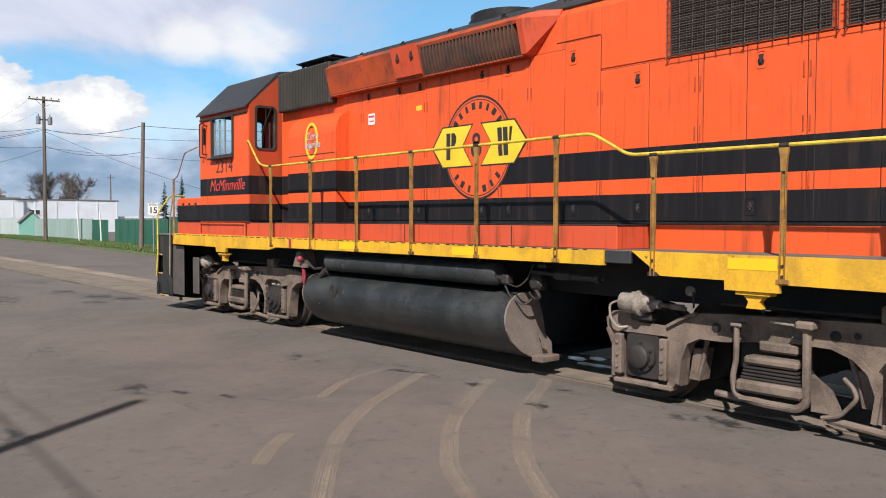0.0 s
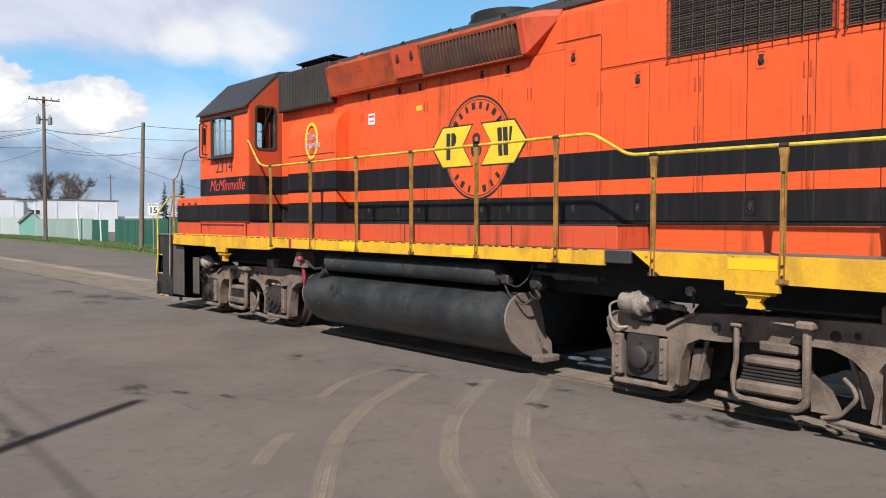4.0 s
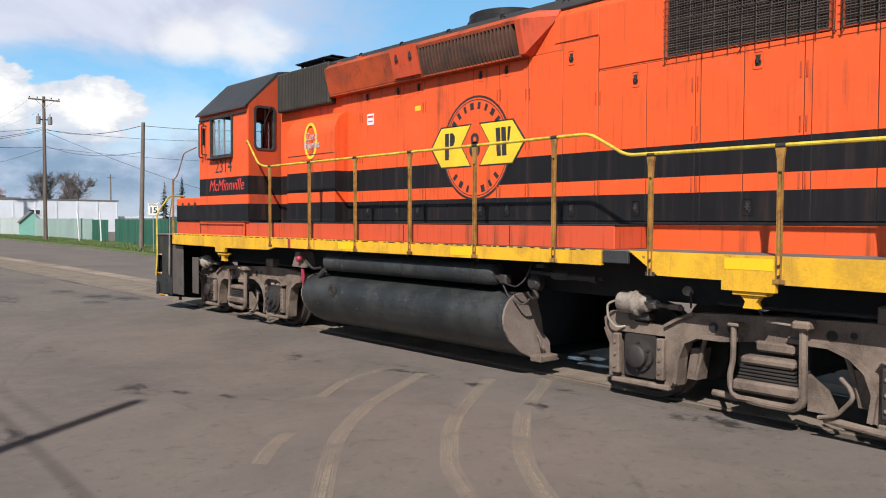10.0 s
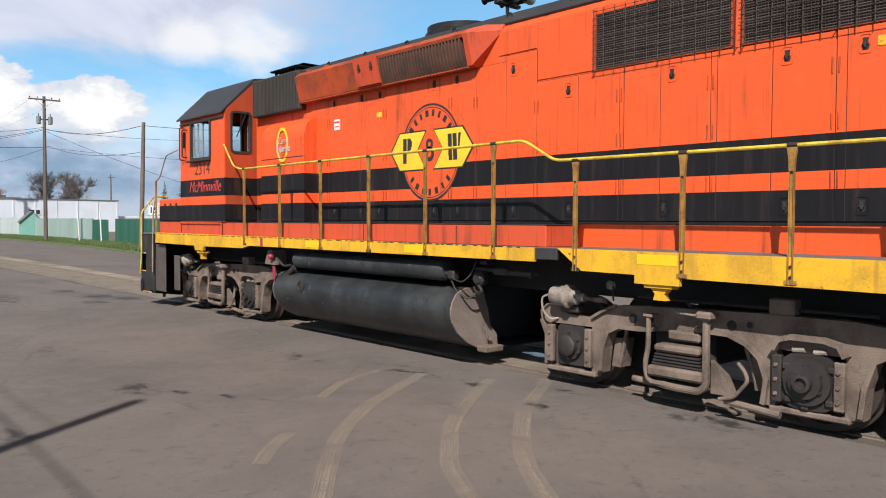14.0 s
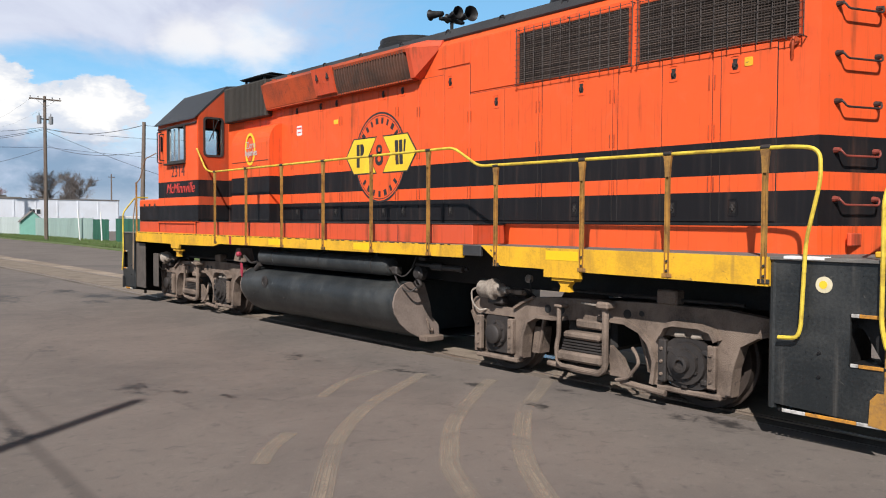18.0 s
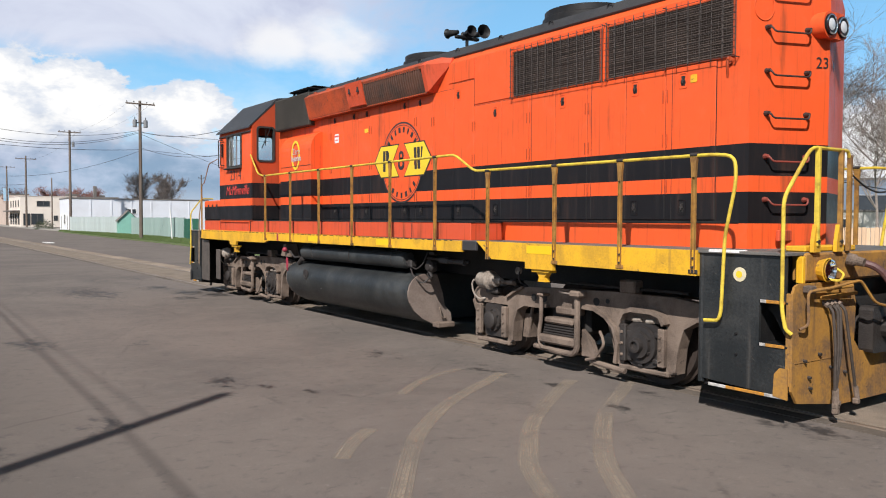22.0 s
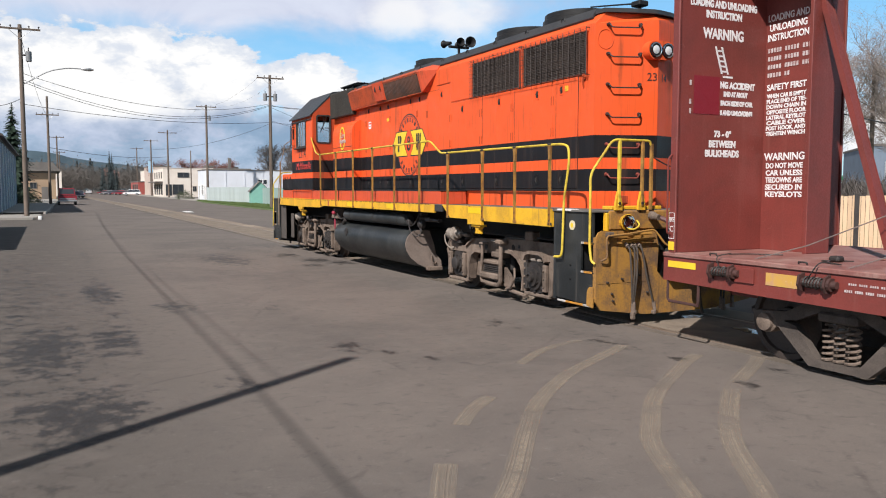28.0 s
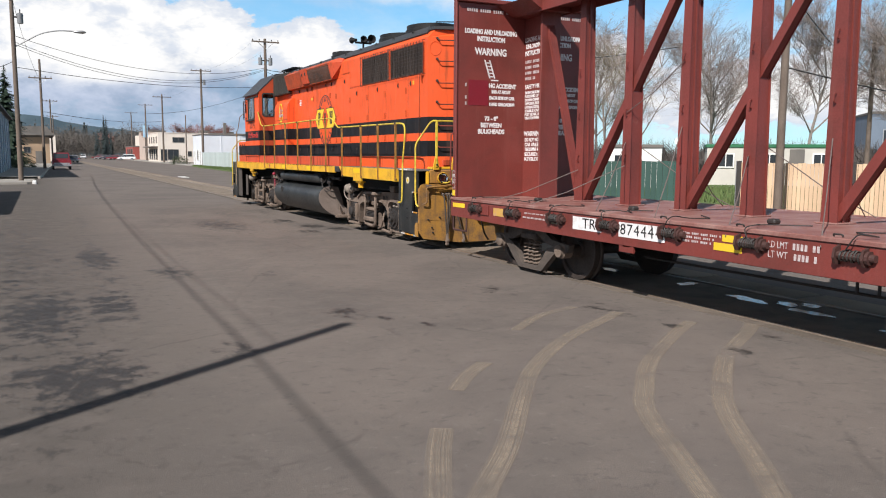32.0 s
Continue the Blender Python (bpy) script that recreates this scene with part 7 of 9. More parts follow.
    # ends: end sill, coupler, steps, brake rods
    for e, ye in ((1, y1), (-1, y0)):
        bm = prism(B(), [(-1.38, 1.08), (1.38, 1.08), (1.38, 0.90), (0.95, 0.74), (0.42, 0.60), (-0.42, 0.60), (-0.95, 0.74), (-1.38, 0.90)], "y", *sorted((ye - e * 0.03, ye - e * 0.10)))
        part("end_sill", bm, CAR_RED, car, "red end sill")
        part("draft_gear", box(B(), -0.28, 0.28, *sorted((ye - e * 0.10, ye - e * 1.3)), 0.58, 1.08, 0.02), DARK_GRIME, car)
        for x in (-0.75, 0.75):
            bm = tube(B(), bent([(x, ye - e * 0.05, 0.80), (x, ye + e * 0.12, 0.72), (x * 0.8, ye + e * 0.22, 0.40), (x * 0.6, ye + e * 0.34, 0.28)], 0.08), 0.018, 7)
            part("air_hose", bm, HOSE, car, "hanging dusty air hose")
    for e, ye in ((1, y1), (-1, y0)):
        bm = B()
        rod(bm, (0, ye - e * 0.3, 0.84), (0, ye + e * 0.38, 0.84), 0.10, seg=10)
        box(bm, -0.19, 0.19, *sorted((ye + e * 0.28, ye + e * 0.50)), 0.67, 1.01, 0.05)
        part("coupler", bm, DARK_GRIME, car, "rusty knuckle coupler")
        for s in (-1, 1):
            x, ya = s * 1.42, ye - e * 0.06
            bm = tube(B(), bent([(x, ya, 1.0), (x, ya, 0.55), (x, ya - e * 0.50, 0.55), (x, ya - e * 0.50, 0.90)], 0.05, 3), 0.018, 6)
            box(bm, *sorted((x - s * 0.02, x + s * 0.012)), *sorted((ya - e * 0.02, ya - e * 0.50)), 0.535, 0.565, 0.004)
            part("side_step", bm, WINCH, car)
    for y in (cy(-17.2), cy(-17.45), cy(-20.0)):
        part("brake_hanger", rod(B(), (-0.5, y, 0.82), (-0.5, y, 0.46), 0.018, seg=6), DARK_GRIME, car)
    part("brake_rod", rod(B(), (-0.5, cy(-13.9), 0.47), (-0.5, cy(-27), 0.47), 0.018, seg=6), DARK_GRIME, car)
    bm = turned(B(), (0.3, cy(-20.6), 0.62), (0, -1, 0), [(0, 0.02), (0.02, 0.16), (0.3, 0.16), (0.34, 0.05)], 14)
    part("brake_cylinder", bm, DARK_GRIME, car)
    bm = frame_ring(B(), [(cy(-14.46), 0.80), (cy(-14.46), 0.66), (cy(-14.74), 0.66), (cy(-14.74), 0.80)], [(cy(-14.53), 0.805), (cy(-14.53), 0.73), (cy(-14.67), 0.73), (cy(-14.67), 0.805)], "x", -1.43, -1.40)
    part("card_holder", bm, CAR_RED, car, "small red bracket below the sill")
    # stencils
    xs = -1.442
    def white_plate(ya, yb, z0, z1):
        bm = box(B(), xs - 0.003, xs, *sorted((cy(ya), cy(yb))), z0, z1)
        return part("number_panel", bm, LETTER_WHITE, car, "white panel with black markings")
    p = white_plate(-13.46, -14.10, 0.87, 1.05)
    words("car_mark", "TR", 0.20, INK, p, west_face(xs - 0.004, cy(-13.83), 0.96), width=0.30)
    p = white_plate(-14.46, -15.32, 0.855, 1.045)
    for i, ch in enumerate("874444"):
        words("digit", ch, 0.20, INK, p, west_face(xs - 0.004, cy(-14.545) - i * 0.132, 0.95), width=0.10)
    def print_row(ya, yb, z0, z1, wide=0.022, gap=0.012, every=5):
        """A row of small upright strokes, too small to be read."""
        bm, y, i = B(), cy(ya), 0
        while y - wide > cy(yb):
            if i % every != every - 1:
                box(bm, xs - 0.003, xs, y - wide, y, z0, z1)
            y -= wide + gap
            i += 1
        tagged(part("stencil_mark", bm, LETTER_DIM, car), kind="stuff")
    for ya, yb, z0, z1, w in ((-15.62, -16.20, 1.00, 1.025, .018), (-15.66, -16.1, 0.955, 0.98, .018), (-15.62, -16.08, 0.91, 0.935, .018), (-12.20, -12.80, 1.0, 1.02, .014), (-12.16, -12.86, 0.93, 0.955, .014),
                              (-17.14, -17.46, 0.97, 1.035, .03), (-17.16, -17.46, 0.865, 0.93, .03)):
        print_row(ya, yb, z0, z1, w, w * 0.55)
    words("stencil", "LT WT", 0.10, LETTER_DIM, car, west_face(xs - 0.001, cy(-16.96), 0.90), width=0.24)
    words("stencil", "LD LMT", 0.10, LETTER_DIM, car, west_face(xs - 0.001, cy(-16.96), 1.0), width=0.24)
    for ya, yb, z0, z1 in ((-16.22, -16.50, 0.965, 1.04), (-16.10, -16.50, 0.86, 0.945), (-9.80, -10.25, 0.965, 1.04)):
        part("reflector_patch", box(B(), xs - 0.004, xs, *sorted((cy(ya), cy(yb))), z0, z1), LETTER_YELLOW, car, "yellow reflective patch")
    part("card_plate", box(B(), xs - 0.004, xs, cy(-13.15), cy(-12.92), 0.90, 1.02, 0.0), OLIVE, car, "dull olive card plate")
    part("card_plate", box(B(), xs - 0.02, xs, cy(-11.10), cy(-10.84), 0.89, 1.05, 0.004), CAR_RED, car)
    part("faded_placard", box(B(), xs - 0.004, xs, cy(-11.64), cy(-11.25), 0.90, 1.03), surface("faded_placard", (0.52, 0.30, 0.06), (0.42, 0.22, 0.18), 0.7, scale=7.0, spots=0.8, spot_col=(0.55, 0.45, 0.38), bump=0), car, "faded orange and cream placard")
    bx = -1.463
    yb = cy(-9.87)
    pc = part("plate_panel", box(B(), bx - 0.003, bx, yb - 0.048, yb + 0.05, 1.30, 1.62), CAR_RED, car)
    part("plate_border", frame_ring(B(), rounded(0.094, 0.31, 0.005, 1, yb, 1.46), rounded(0.084, 0.298, 0.005, 1, yb, 1.46), "x", bx - 0.006, bx - 0.003), LETTER_WHITE, pc)
    words("plate_word", "PLATE", 0.075, LETTER_WHITE, pc, west_face(bx - 0.006, yb, 1.53), width=0.074)
    words("plate_letter", "C", 0.10, LETTER_WHITE, pc, west_face(bx - 0.006, yb, 1.42), width=0.055)
    part("reflector_patch", box(B(), bx - 0.004, bx, yb - 0.046, yb + 0.05, 1.17, 1.27), LETTER_YELLOW, car, "yellow reflective patch")
    # on the bulkhead's inner face
    fy = cy(-9.90) - 0.003
    def sw(text, x, z, size, width=None):
        words("stencil", text, size, LETTER_WHITE, car, south_face(x, fy, z), width=width, bold=0.006)
    for ox in (-0.74, 0.72):
        sw("LOADING AND UNLOADING", ox, 4.09, 0.115, 1.08)
        sw("INSTRUCTION", ox, 3.965, 0.115, 0.58)
        sw("WARNING", ox, 3.74, 0.17, 0.66)
        sw("NG ACCIDENT", ox + 0.25, 3.145, 0.105, 0.58)
        sw("END AT ABOUT", ox + 0.22, 3.04, 0.075, 0.40)
        sw("EACH SIDE OF CAR", ox + 0.24, 2.93, 0.075, 0.54)
        sw("S AND UNLOADING", ox + 0.24, 2.815, 0.075, 0.54)
        sw("73 - 0\"", ox + 0.02, 2.555, 0.10, 0.28)
        sw("BETWEEN", ox + 0.02, 2.435, 0.11, 0.44)
        sw("BULKHEADS", ox + 0.02, 2.32, 0.11, 0.56)
        for z, ln in ((4.46, 1.0), (3.15, -0.50), (2.93, -0.50), (2.82, -0.50)):
            bm = B()
            x = -ln / 2 if ln > 0 else -0.53
            i = 0
            while x < (ln / 2 if ln > 0 else -0.49):
                if i % 6 != 5:
                    box(bm, ox + x, ox + x + 0.03, fy - 0.003, fy, z - 0.03, z + 0.03)
                x += 0.045
                i += 1
            tagged(part("stencil_mark", bm, LETTER_DIM, car), kind="stuff")
        # ladder sign
        bm = B()
        for q in (-0.05, 0.05):
            loft(bm, [[(ox + q + dx + px, yy, z) for px, yy in ((-.014, fy - .003), (.014, fy - .003), (.014, fy), (-.014, fy))] for dx, z in ((-0.08, 3.60), (0.03, 3.28))])
        for i in range(5):
            z = 3.55 - i * 0.06
            dx = -0.06 + i * 0.02
            box(bm, ox + dx - 0.05, ox + dx + 0.05, fy - .003, fy, z - 0.01, z + 0.01)
        box(bm, ox, ox + 0.16, fy - .003, fy, 3.235, 3.258)
        part("ladder_sign", bm, LETTER_WHITE, car, "white stencilled ladder sign")
        part("paint_patch", box(B(), ox - 0.46, ox - 0.05, fy - 0.002, fy, 2.79, 3.24), PATCH_RED, car, "fresh red paint patch")
    fx = -0.0235
    def ww(text, z, size, width):
        words("stencil", text, size, LETTER_WHITE, car, west_face(fx, cy(-10.225), z), width=width * 0.9, bold=0.003)
    rows = [("LOADING AND", 3.99, 0.115, 0.66), ("UNLOADING", 3.87, 0.115, 0.60), ("INSTRUCTION", 3.75, 0.115, 0.66), ("SAFETY FIRST", 3.145, 0.105, 0.64)]
    rows += [(t, 3.04 - i * 0.066, 0.068, 0.64) for i, t in enumerate(("WHEN CAR IS EMPTY", "PLACE END OF TIE-", "DOWN CHAIN IN", "OPPOSITE FLOOR", "LATERAL KEYSLOT", "CABLE OVER", "POST HOOK, AND", "TIGHTEN WINCH"))]
    rows += [("WARNING", 2.29, 0.125, 0.66)] + [(t, 2.18 - i * 0.088, 0.09, 0.60) for i, t in enumerate(("DO NOT MOVE", "CAR UNLESS", "TIEDOWNS ARE", "SECURED IN", "KEYSLOTS"))]
    for t, z, s, w in rows:
        ww(t, z, s, w)
    for z, ln in ((3.60, 0.62), (3.50, 0.60), (3.40, 0.62), (3.30, 0.32)):
        bm, y, i = B(), cy(-9.94), 0
        while y > cy(-9.94) - ln:
            if i % 6 != 5:
                box(bm, fx - 0.003, fx, y - 0.028, y, z - 0.026, z + 0.026)
            y -= 0.042
            i += 1
        tagged(part("stencil_mark", bm, LETTER_DIM, web), kind="stuff")


flat_car()


# ---- poles and wires ----
def utility_pole(x, y, h, r=0.15, arms=(), lean=(0.0, 0.0), cans=0, lamp=None, label="weathered wooden utility pole with a cross-arm", sides=("x",)):
    p = thing("utility_pole", label, "utility pole", "utility poles along the street", at=pose(x, y, 0))
    bm = B()
    pts = [(lean[0] * t, lean[1] * t, -0.5 + (h + 0.5) * t) for t in (0, 0.25, 0.5, 0.75, 1.0)]
    tube(bm, pts, [r, r * 0.93, r * 0.86, r * 0.78, r * 0.7], 12)
    part("shaft", bm, WOOD_POLE, p, smooth=True)
    for z, w in arms:
        k = z / h
        cx, cyy = lean[0] * k, lean[1] * k
        bm = B()
        box(bm, cx - w / 2, cx + w / 2, cyy - 0.22, cyy - 0.12, z - 0.06, z + 0.06, 0.01)
        a = part("cross_arm", bm, WOOD_POLE, p)
        bm = B()
        for q in (-1, 1):
            rod(bm, (cx + q * w * 0.28, cyy - 0.20, z - 0.05), (cx, cyy - 0.18, z - 0.65), 0.018, seg=6)
        part("arm_brace", bm, ALU, a)
        for q in (-0.46, -0.22, 0.22, 0.46):
            bm = B()
            turned(bm, (cx + q * w, cyy - 0.17, z + 0.06), (0, 0, 1), [(0, 0.02), (0.06, 0.02), (0.07, 0.05), (0.12, 0.055), (0.16, 0.03)], 8)
            part("insulator", bm, DARK_GRIME, a)
    for i in range(cans):
        q = (-1) ** i
        z = h - 1.9
        bm = B()
        turned(bm, (q * 0.46, -0.05, z - 0.45), (0, 0, 1), [(0, 0.15), (0.02, 0.18), (0.62, 0.18), (0.66, 0.15), (0.68, 0.03)], 16)
        c = part("transformer", bm, CAN_GREY, p, "grey can transformer", smooth=True)
        part("bushing", turned(B(), (q * 0.46, -0.05, z + 0.23), (0, 0, 1), [(0, 0.04), (0.22, 0.03)], 8), DARK_GRIME, c)
        part("bracket", box(B(), *sorted((0.0, q * 0.34)), -0.09, -0.01, z - 0.1, z, 0.01), DARK_GRIME, c)
    if lamp:
        z, reach = lamp
        bm = B()
        tube(bm, bent([(0.1, 0, z - 1.2), (reach * 0.45, 0, z - 0.25), (reach * 0.75, 0, z), (reach, 0, z)], 0.6, 6), 0.04, 8)
        m = part("lamp_arm", bm, ALU, p, "curved street lamp arm", smooth=True)
        bm = B()
        loft(bm, [[(reach + dx, w * math.cos(t), z - 0.02 + hh * math.sin(t)) for t in [2 * math.pi * i / 10 for i in range(10)]] for dx, w, hh in ((-0.05, 0.06, 0.05), (0.15, 0.15, 0.09), (0.5, 0.17, 0.11), (0.72, 0.05, 0.04))])
        part("lamp_head", bm, ALU, m, smooth=True)
    return p


def wire(a, b, sag, r=0.02, label="black overhead cable between poles"):
    a, b = Vector(a), Vector(b)
    pts = []
    for i in range(17):
        t = i / 16
        p = a.lerp(b, t)
        p.z -= sag * 4 * t * (1 - t)
        pts.append(p)
    solo("overhead_cable", tube(B(), pts, r, 5), CABLE, label, "cable", "overhead cables")


def poles():
    utility_pole(-9.3, 59, 12.5, 0.17, arms=((12.2, 2.4),), cans=1, lamp=(9.9, 3.6), label="tall wooden utility pole with a street lamp arm")
    utility_pole(-7.7, 102, 12.4, 0.17, arms=((10.3, 2.4),))
    utility_pole(-6.0, 170, 12.0, 0.17, arms=((11.7, 2.6),))
    utility_pole(-5.0, 215, 11.0, 0.17, arms=((10.7, 2.6),))
    utility_pole(10.6, 73, 12.3, 0.17, arms=((12.0, 2.5),), cans=2, label="wooden utility pole with two transformers")
    utility_pole(9.6, 48.3, 7.8, 0.15, lean=(0.22, 0.0), label="plain leaning wooden pole on the verge")
    utility_pole(13.9, 124, 14.5, 0.2, arms=((14.2, 3.0),), cans=1)
    utility_pole(14.3, 170, 13.8, 0.2, arms=((13.2, 3.6),))
    utility_pole(16.8, 221, 14.7, 0.22, arms=((14.4, 3.6),))
    utility_pole(19.0, 280, 15.4, 0.22, arms=((15.1, 3.8),))
    utility_pole(15.6, 150, 8.8, 0.13, label="short wooden pole beside a shop")
    utility_pole(-13.3, 2.57, 8.82, 0.115, label="wooden pole whose shadow crosses the street")
    utility_pole(-11.6, 64.0, 8.2, 0.13, label="wooden pole with a service cable")
    utility_pole(9.14, 14.6, 9.5, 0.11, lean=(0.0, 0), label="grey wooden pole behind the board fence")
    utility_pole(25.27, 23.5, 7.25, 0.12, label="slim pole behind the board fence")
    utility_pole(58, 200, 13.0, 0.2, arms=((12.2, 1.6),), label="far utility pole behind the white building")
    # across the street and along it
    for z0, z1, sag in ((9.4, 9.7, 1.3), (9.0, 9.6, 1.7), (8.85, 9.5, 1.75)):
        wire((-9.3, 59, z0), (10.6, 73, z1), sag, 0.016)
    wire((-9.3, 59, 7.4), (10.6, 73, 8.0), 0.5, 0.018)
    for q in (-1.0, 1.0):
        wire((10.6 + q, 73, 12.1), (13.9 + q, 124, 14.3), 0.9, 0.006)
        wire((13.9 + q, 124, 14.3), (14.3 + q, 170, 13.3), 0.9, 0.007)
    wire((10.6, 73, 9.6), (9.75, 48.3, 7.6), 0.5, 0.02)
    wire((10.6, 73, 9.5), (34, 62, 10.0), 0.8, 0.016)
    wire((10.6, 73, 8.0), (40, 70, 8.2), 0.6, 0.014)
    wire((9.75, 48.3, 7.6), (20, 30, 7.2), 0.5, 0.016)
    wire((9.70, 48.3, 6.0), (10.6, 73, 8.2), 0.5, 0.016)
    wire((10.6, 73, 9.4), (20, 56, 3.4), 0.3, 0.016)
    wire((10.6, 73, 7.9), (2.0, 88, 6.0), 0.6, 0.016)
    wire((-13.3, 2.57, 7.47), (-11.6, 64.0, 7.65), 0.35, 0.014)
    wire((-13.3, 2.57, 7.80), (-11.6, 64.0, 7.78), 0.5, 0.007)
    wire((-13.3, 2.57, 7.47), (-13.5, -40, 7.5), 0.35, 0.014)
    wire((-11.6, 64.0, 7.65), (-9.3, 59, 7.8), 0.2, 0.02)
    wire((-7.7, 102, 10.2), (-9.3, 59, 12.0), 0.9, 0.014)
    wire((-7.7, 102, 6.6), (14.3, 170, 8.4), 0.6, 0.03)
    wire((9.14, 14.6, 6.2), (25.27, 23.5, 5.6), 0.4, 0.014)
    wire((9.14, 14.6, 4.2), (26, 12, 2.6), 0.3, 0.018)


def speed_sign():
    p = thing("speed_sign", "white speed limit sign on a thin post in the grass", "road sign", at=pose(8.65, 43.8, 0, 0, 0, -11))
    bm = box(B(), -0.025, 0.025, -0.015, 0.015, -0.3, 2.75, 0.004)
    part("post", bm, ALU, p)
    bm = plate(B(), rounded(0.62, 0.78, 0.05, 3, 0, 2.50), "y", -0.025, 0.006)
    b = part("sign_board", bm, WHITE, p, "white enamel board")
    part("sign_border", frame_ring(B(), rounded(0.58, 0.74, 0.04, 3, 0, 2.50), rounded(0.55, 0.71, 0.035, 3, 0, 2.50), "y", -0.027, -0.024), INK, b)
    words("sign_word", "SPEED", 0.18, INK, b, south_face(0, -0.027, 2.74), width=0.46)
    words("sign_number", "15", 0.46, INK, b, south_face(0, -0.027, 2.42), bold=0.01)


# ---- verge, fences ----
def verge():
    bm = B()
    edge = [(7.4, 34), (7.7, 40), (9.2, 60), (9.8, 82), (11.0, 110), (12.4, 126)]
    back = [(11.2, 34), (11.6, 40), (13.2, 60), (14.2, 82), (14.8, 110), (13.3, 126)]
    lo = [[(*p, -0.05) for p in edge], [(*p, 0.06) for p in edge], [(x + 0.5, y, 0.10) for x, y in edge], [(*p, 0.12) for p in back], [(*p, -0.05) for p in back]]
    loft(bm, lo, closed=False)
    bmesh.ops.recalc_face_normals(bm, faces=bm.faces)
    solo("grass_verge", bm, SOIL, "strip of spring grass beside the street", "grass", kind="structure")
    rnd = random.Random(5)

    def tufts(name, pick, count, label, size=0.16):
        verts, faces = [], []
        for _ in range(count):
            x, y, z = pick()
            for _ in range(3):
                a, h = rnd.uniform(0, math.pi), rnd.uniform(0.5, 1.3) * size
                dx, dy = math.cos(a) * size * 0.22, math.sin(a) * size * 0.22
                lx, ly = rnd.uniform(-.08, .08), rnd.uniform(-.08, .08)
                i = len(verts)
                verts += [(x - dx, y - dy, z), (x + dx, y + dy, z), (x + lx, y + ly, z + h)]
                faces.append((i, i + 1, i + 2))
        me = bpy.data.meshes.new(name)
        me.from_pydata(verts, [], faces)
        me.materials.append(GRASS)
        tagged(new(name, me), label, "grass", kind="stuff")

    def on_verge():
        while True:
            y = 34 + 92 * rnd.random() ** 1.5
            t = rnd.random()
            a = np.interp(y, [p[1] for p in edge], [p[0] for p in edge])
            b = np.interp(y, [p[1] for p in back], [p[0] for p in back])
            return a + 0.25 + (b - a - 0.3) * t, y, 0.09
    tufts("grass", on_verge, 9000, "short green grass blades on the verge")
    bm = box(B(), 10.2, 13.6, 58.5, 62.5, -0.02, 0.14, 0.02)
    solo("concrete_pad", bm, SIDEWALK, "concrete pad across the verge", "pavement", kind="structure")
    # rough yard behind the track
    bm = B()
    prism(bm, [(13.5, 27.0), (34, 44), (52, 30), (30, 10), (17.5, 12)], "z", -0.05, 0.03)
    solo("yard_grass", bm, SOIL, "rough grass yard behind the fence", "grass", kind="structure")
    tufts("grass", lambda: (rnd.uniform(16, 30), rnd.uniform(20, 34), 0.02), 2500, "long grass in the yard behind the fence", 0.25)


def slat_fence(name, a, b, h, mat, label, pitch=0.35, z0=0.1, cap=False, deep=0.02, post=2.4):
    a, b = Vector((*a, 0)), Vector((*b, 0))
    ln = (b - a).length
    ang = math.degrees(math.atan2(b.y - a.y, b.x - a.x))
    f = thing(name, label, "fence", at=pose(a.x, a.y, 0, 0, 0, ang))
    n = max(int(ln / pitch), 1)
    me = bpy.data.meshes.new("slat")
    bm = box(B(), 0.004, ln / n - 0.004, -deep, deep, z0, h, 0.004)
    bm.to_mesh(me)
    bm.free()
    me.materials.append(mat)
    for i in range(n):
        o = new("slat", me)
        o.parent = f
        o.matrix_basis = pose(i * ln / n, (i % 2) * 0.012, 0.012 * math.sin(i * 1.7))
    pm = bpy.data.meshes.new("fence_post")
    bm = rod(B(), (0, 0.07, -0.2), (0, 0.07, h + 0.06), 0.035, seg=8)
    bm.to_mesh(pm)
    bm.free()
    pm.materials.append(ALU)
    for i in range(int(ln / post) + 1):
        o = new("fence_post", pm)
        o.parent = f
        o.matrix_basis = pose(min(i * post, ln), 0, 0)
    bm = B()
    for z in (z0 + 0.15, h - 0.1):
        rod(bm, (0, 0.05, z), (ln, 0.05, z), 0.022, seg=6)
    part("fence_rail", bm, ALU, f)
    return f


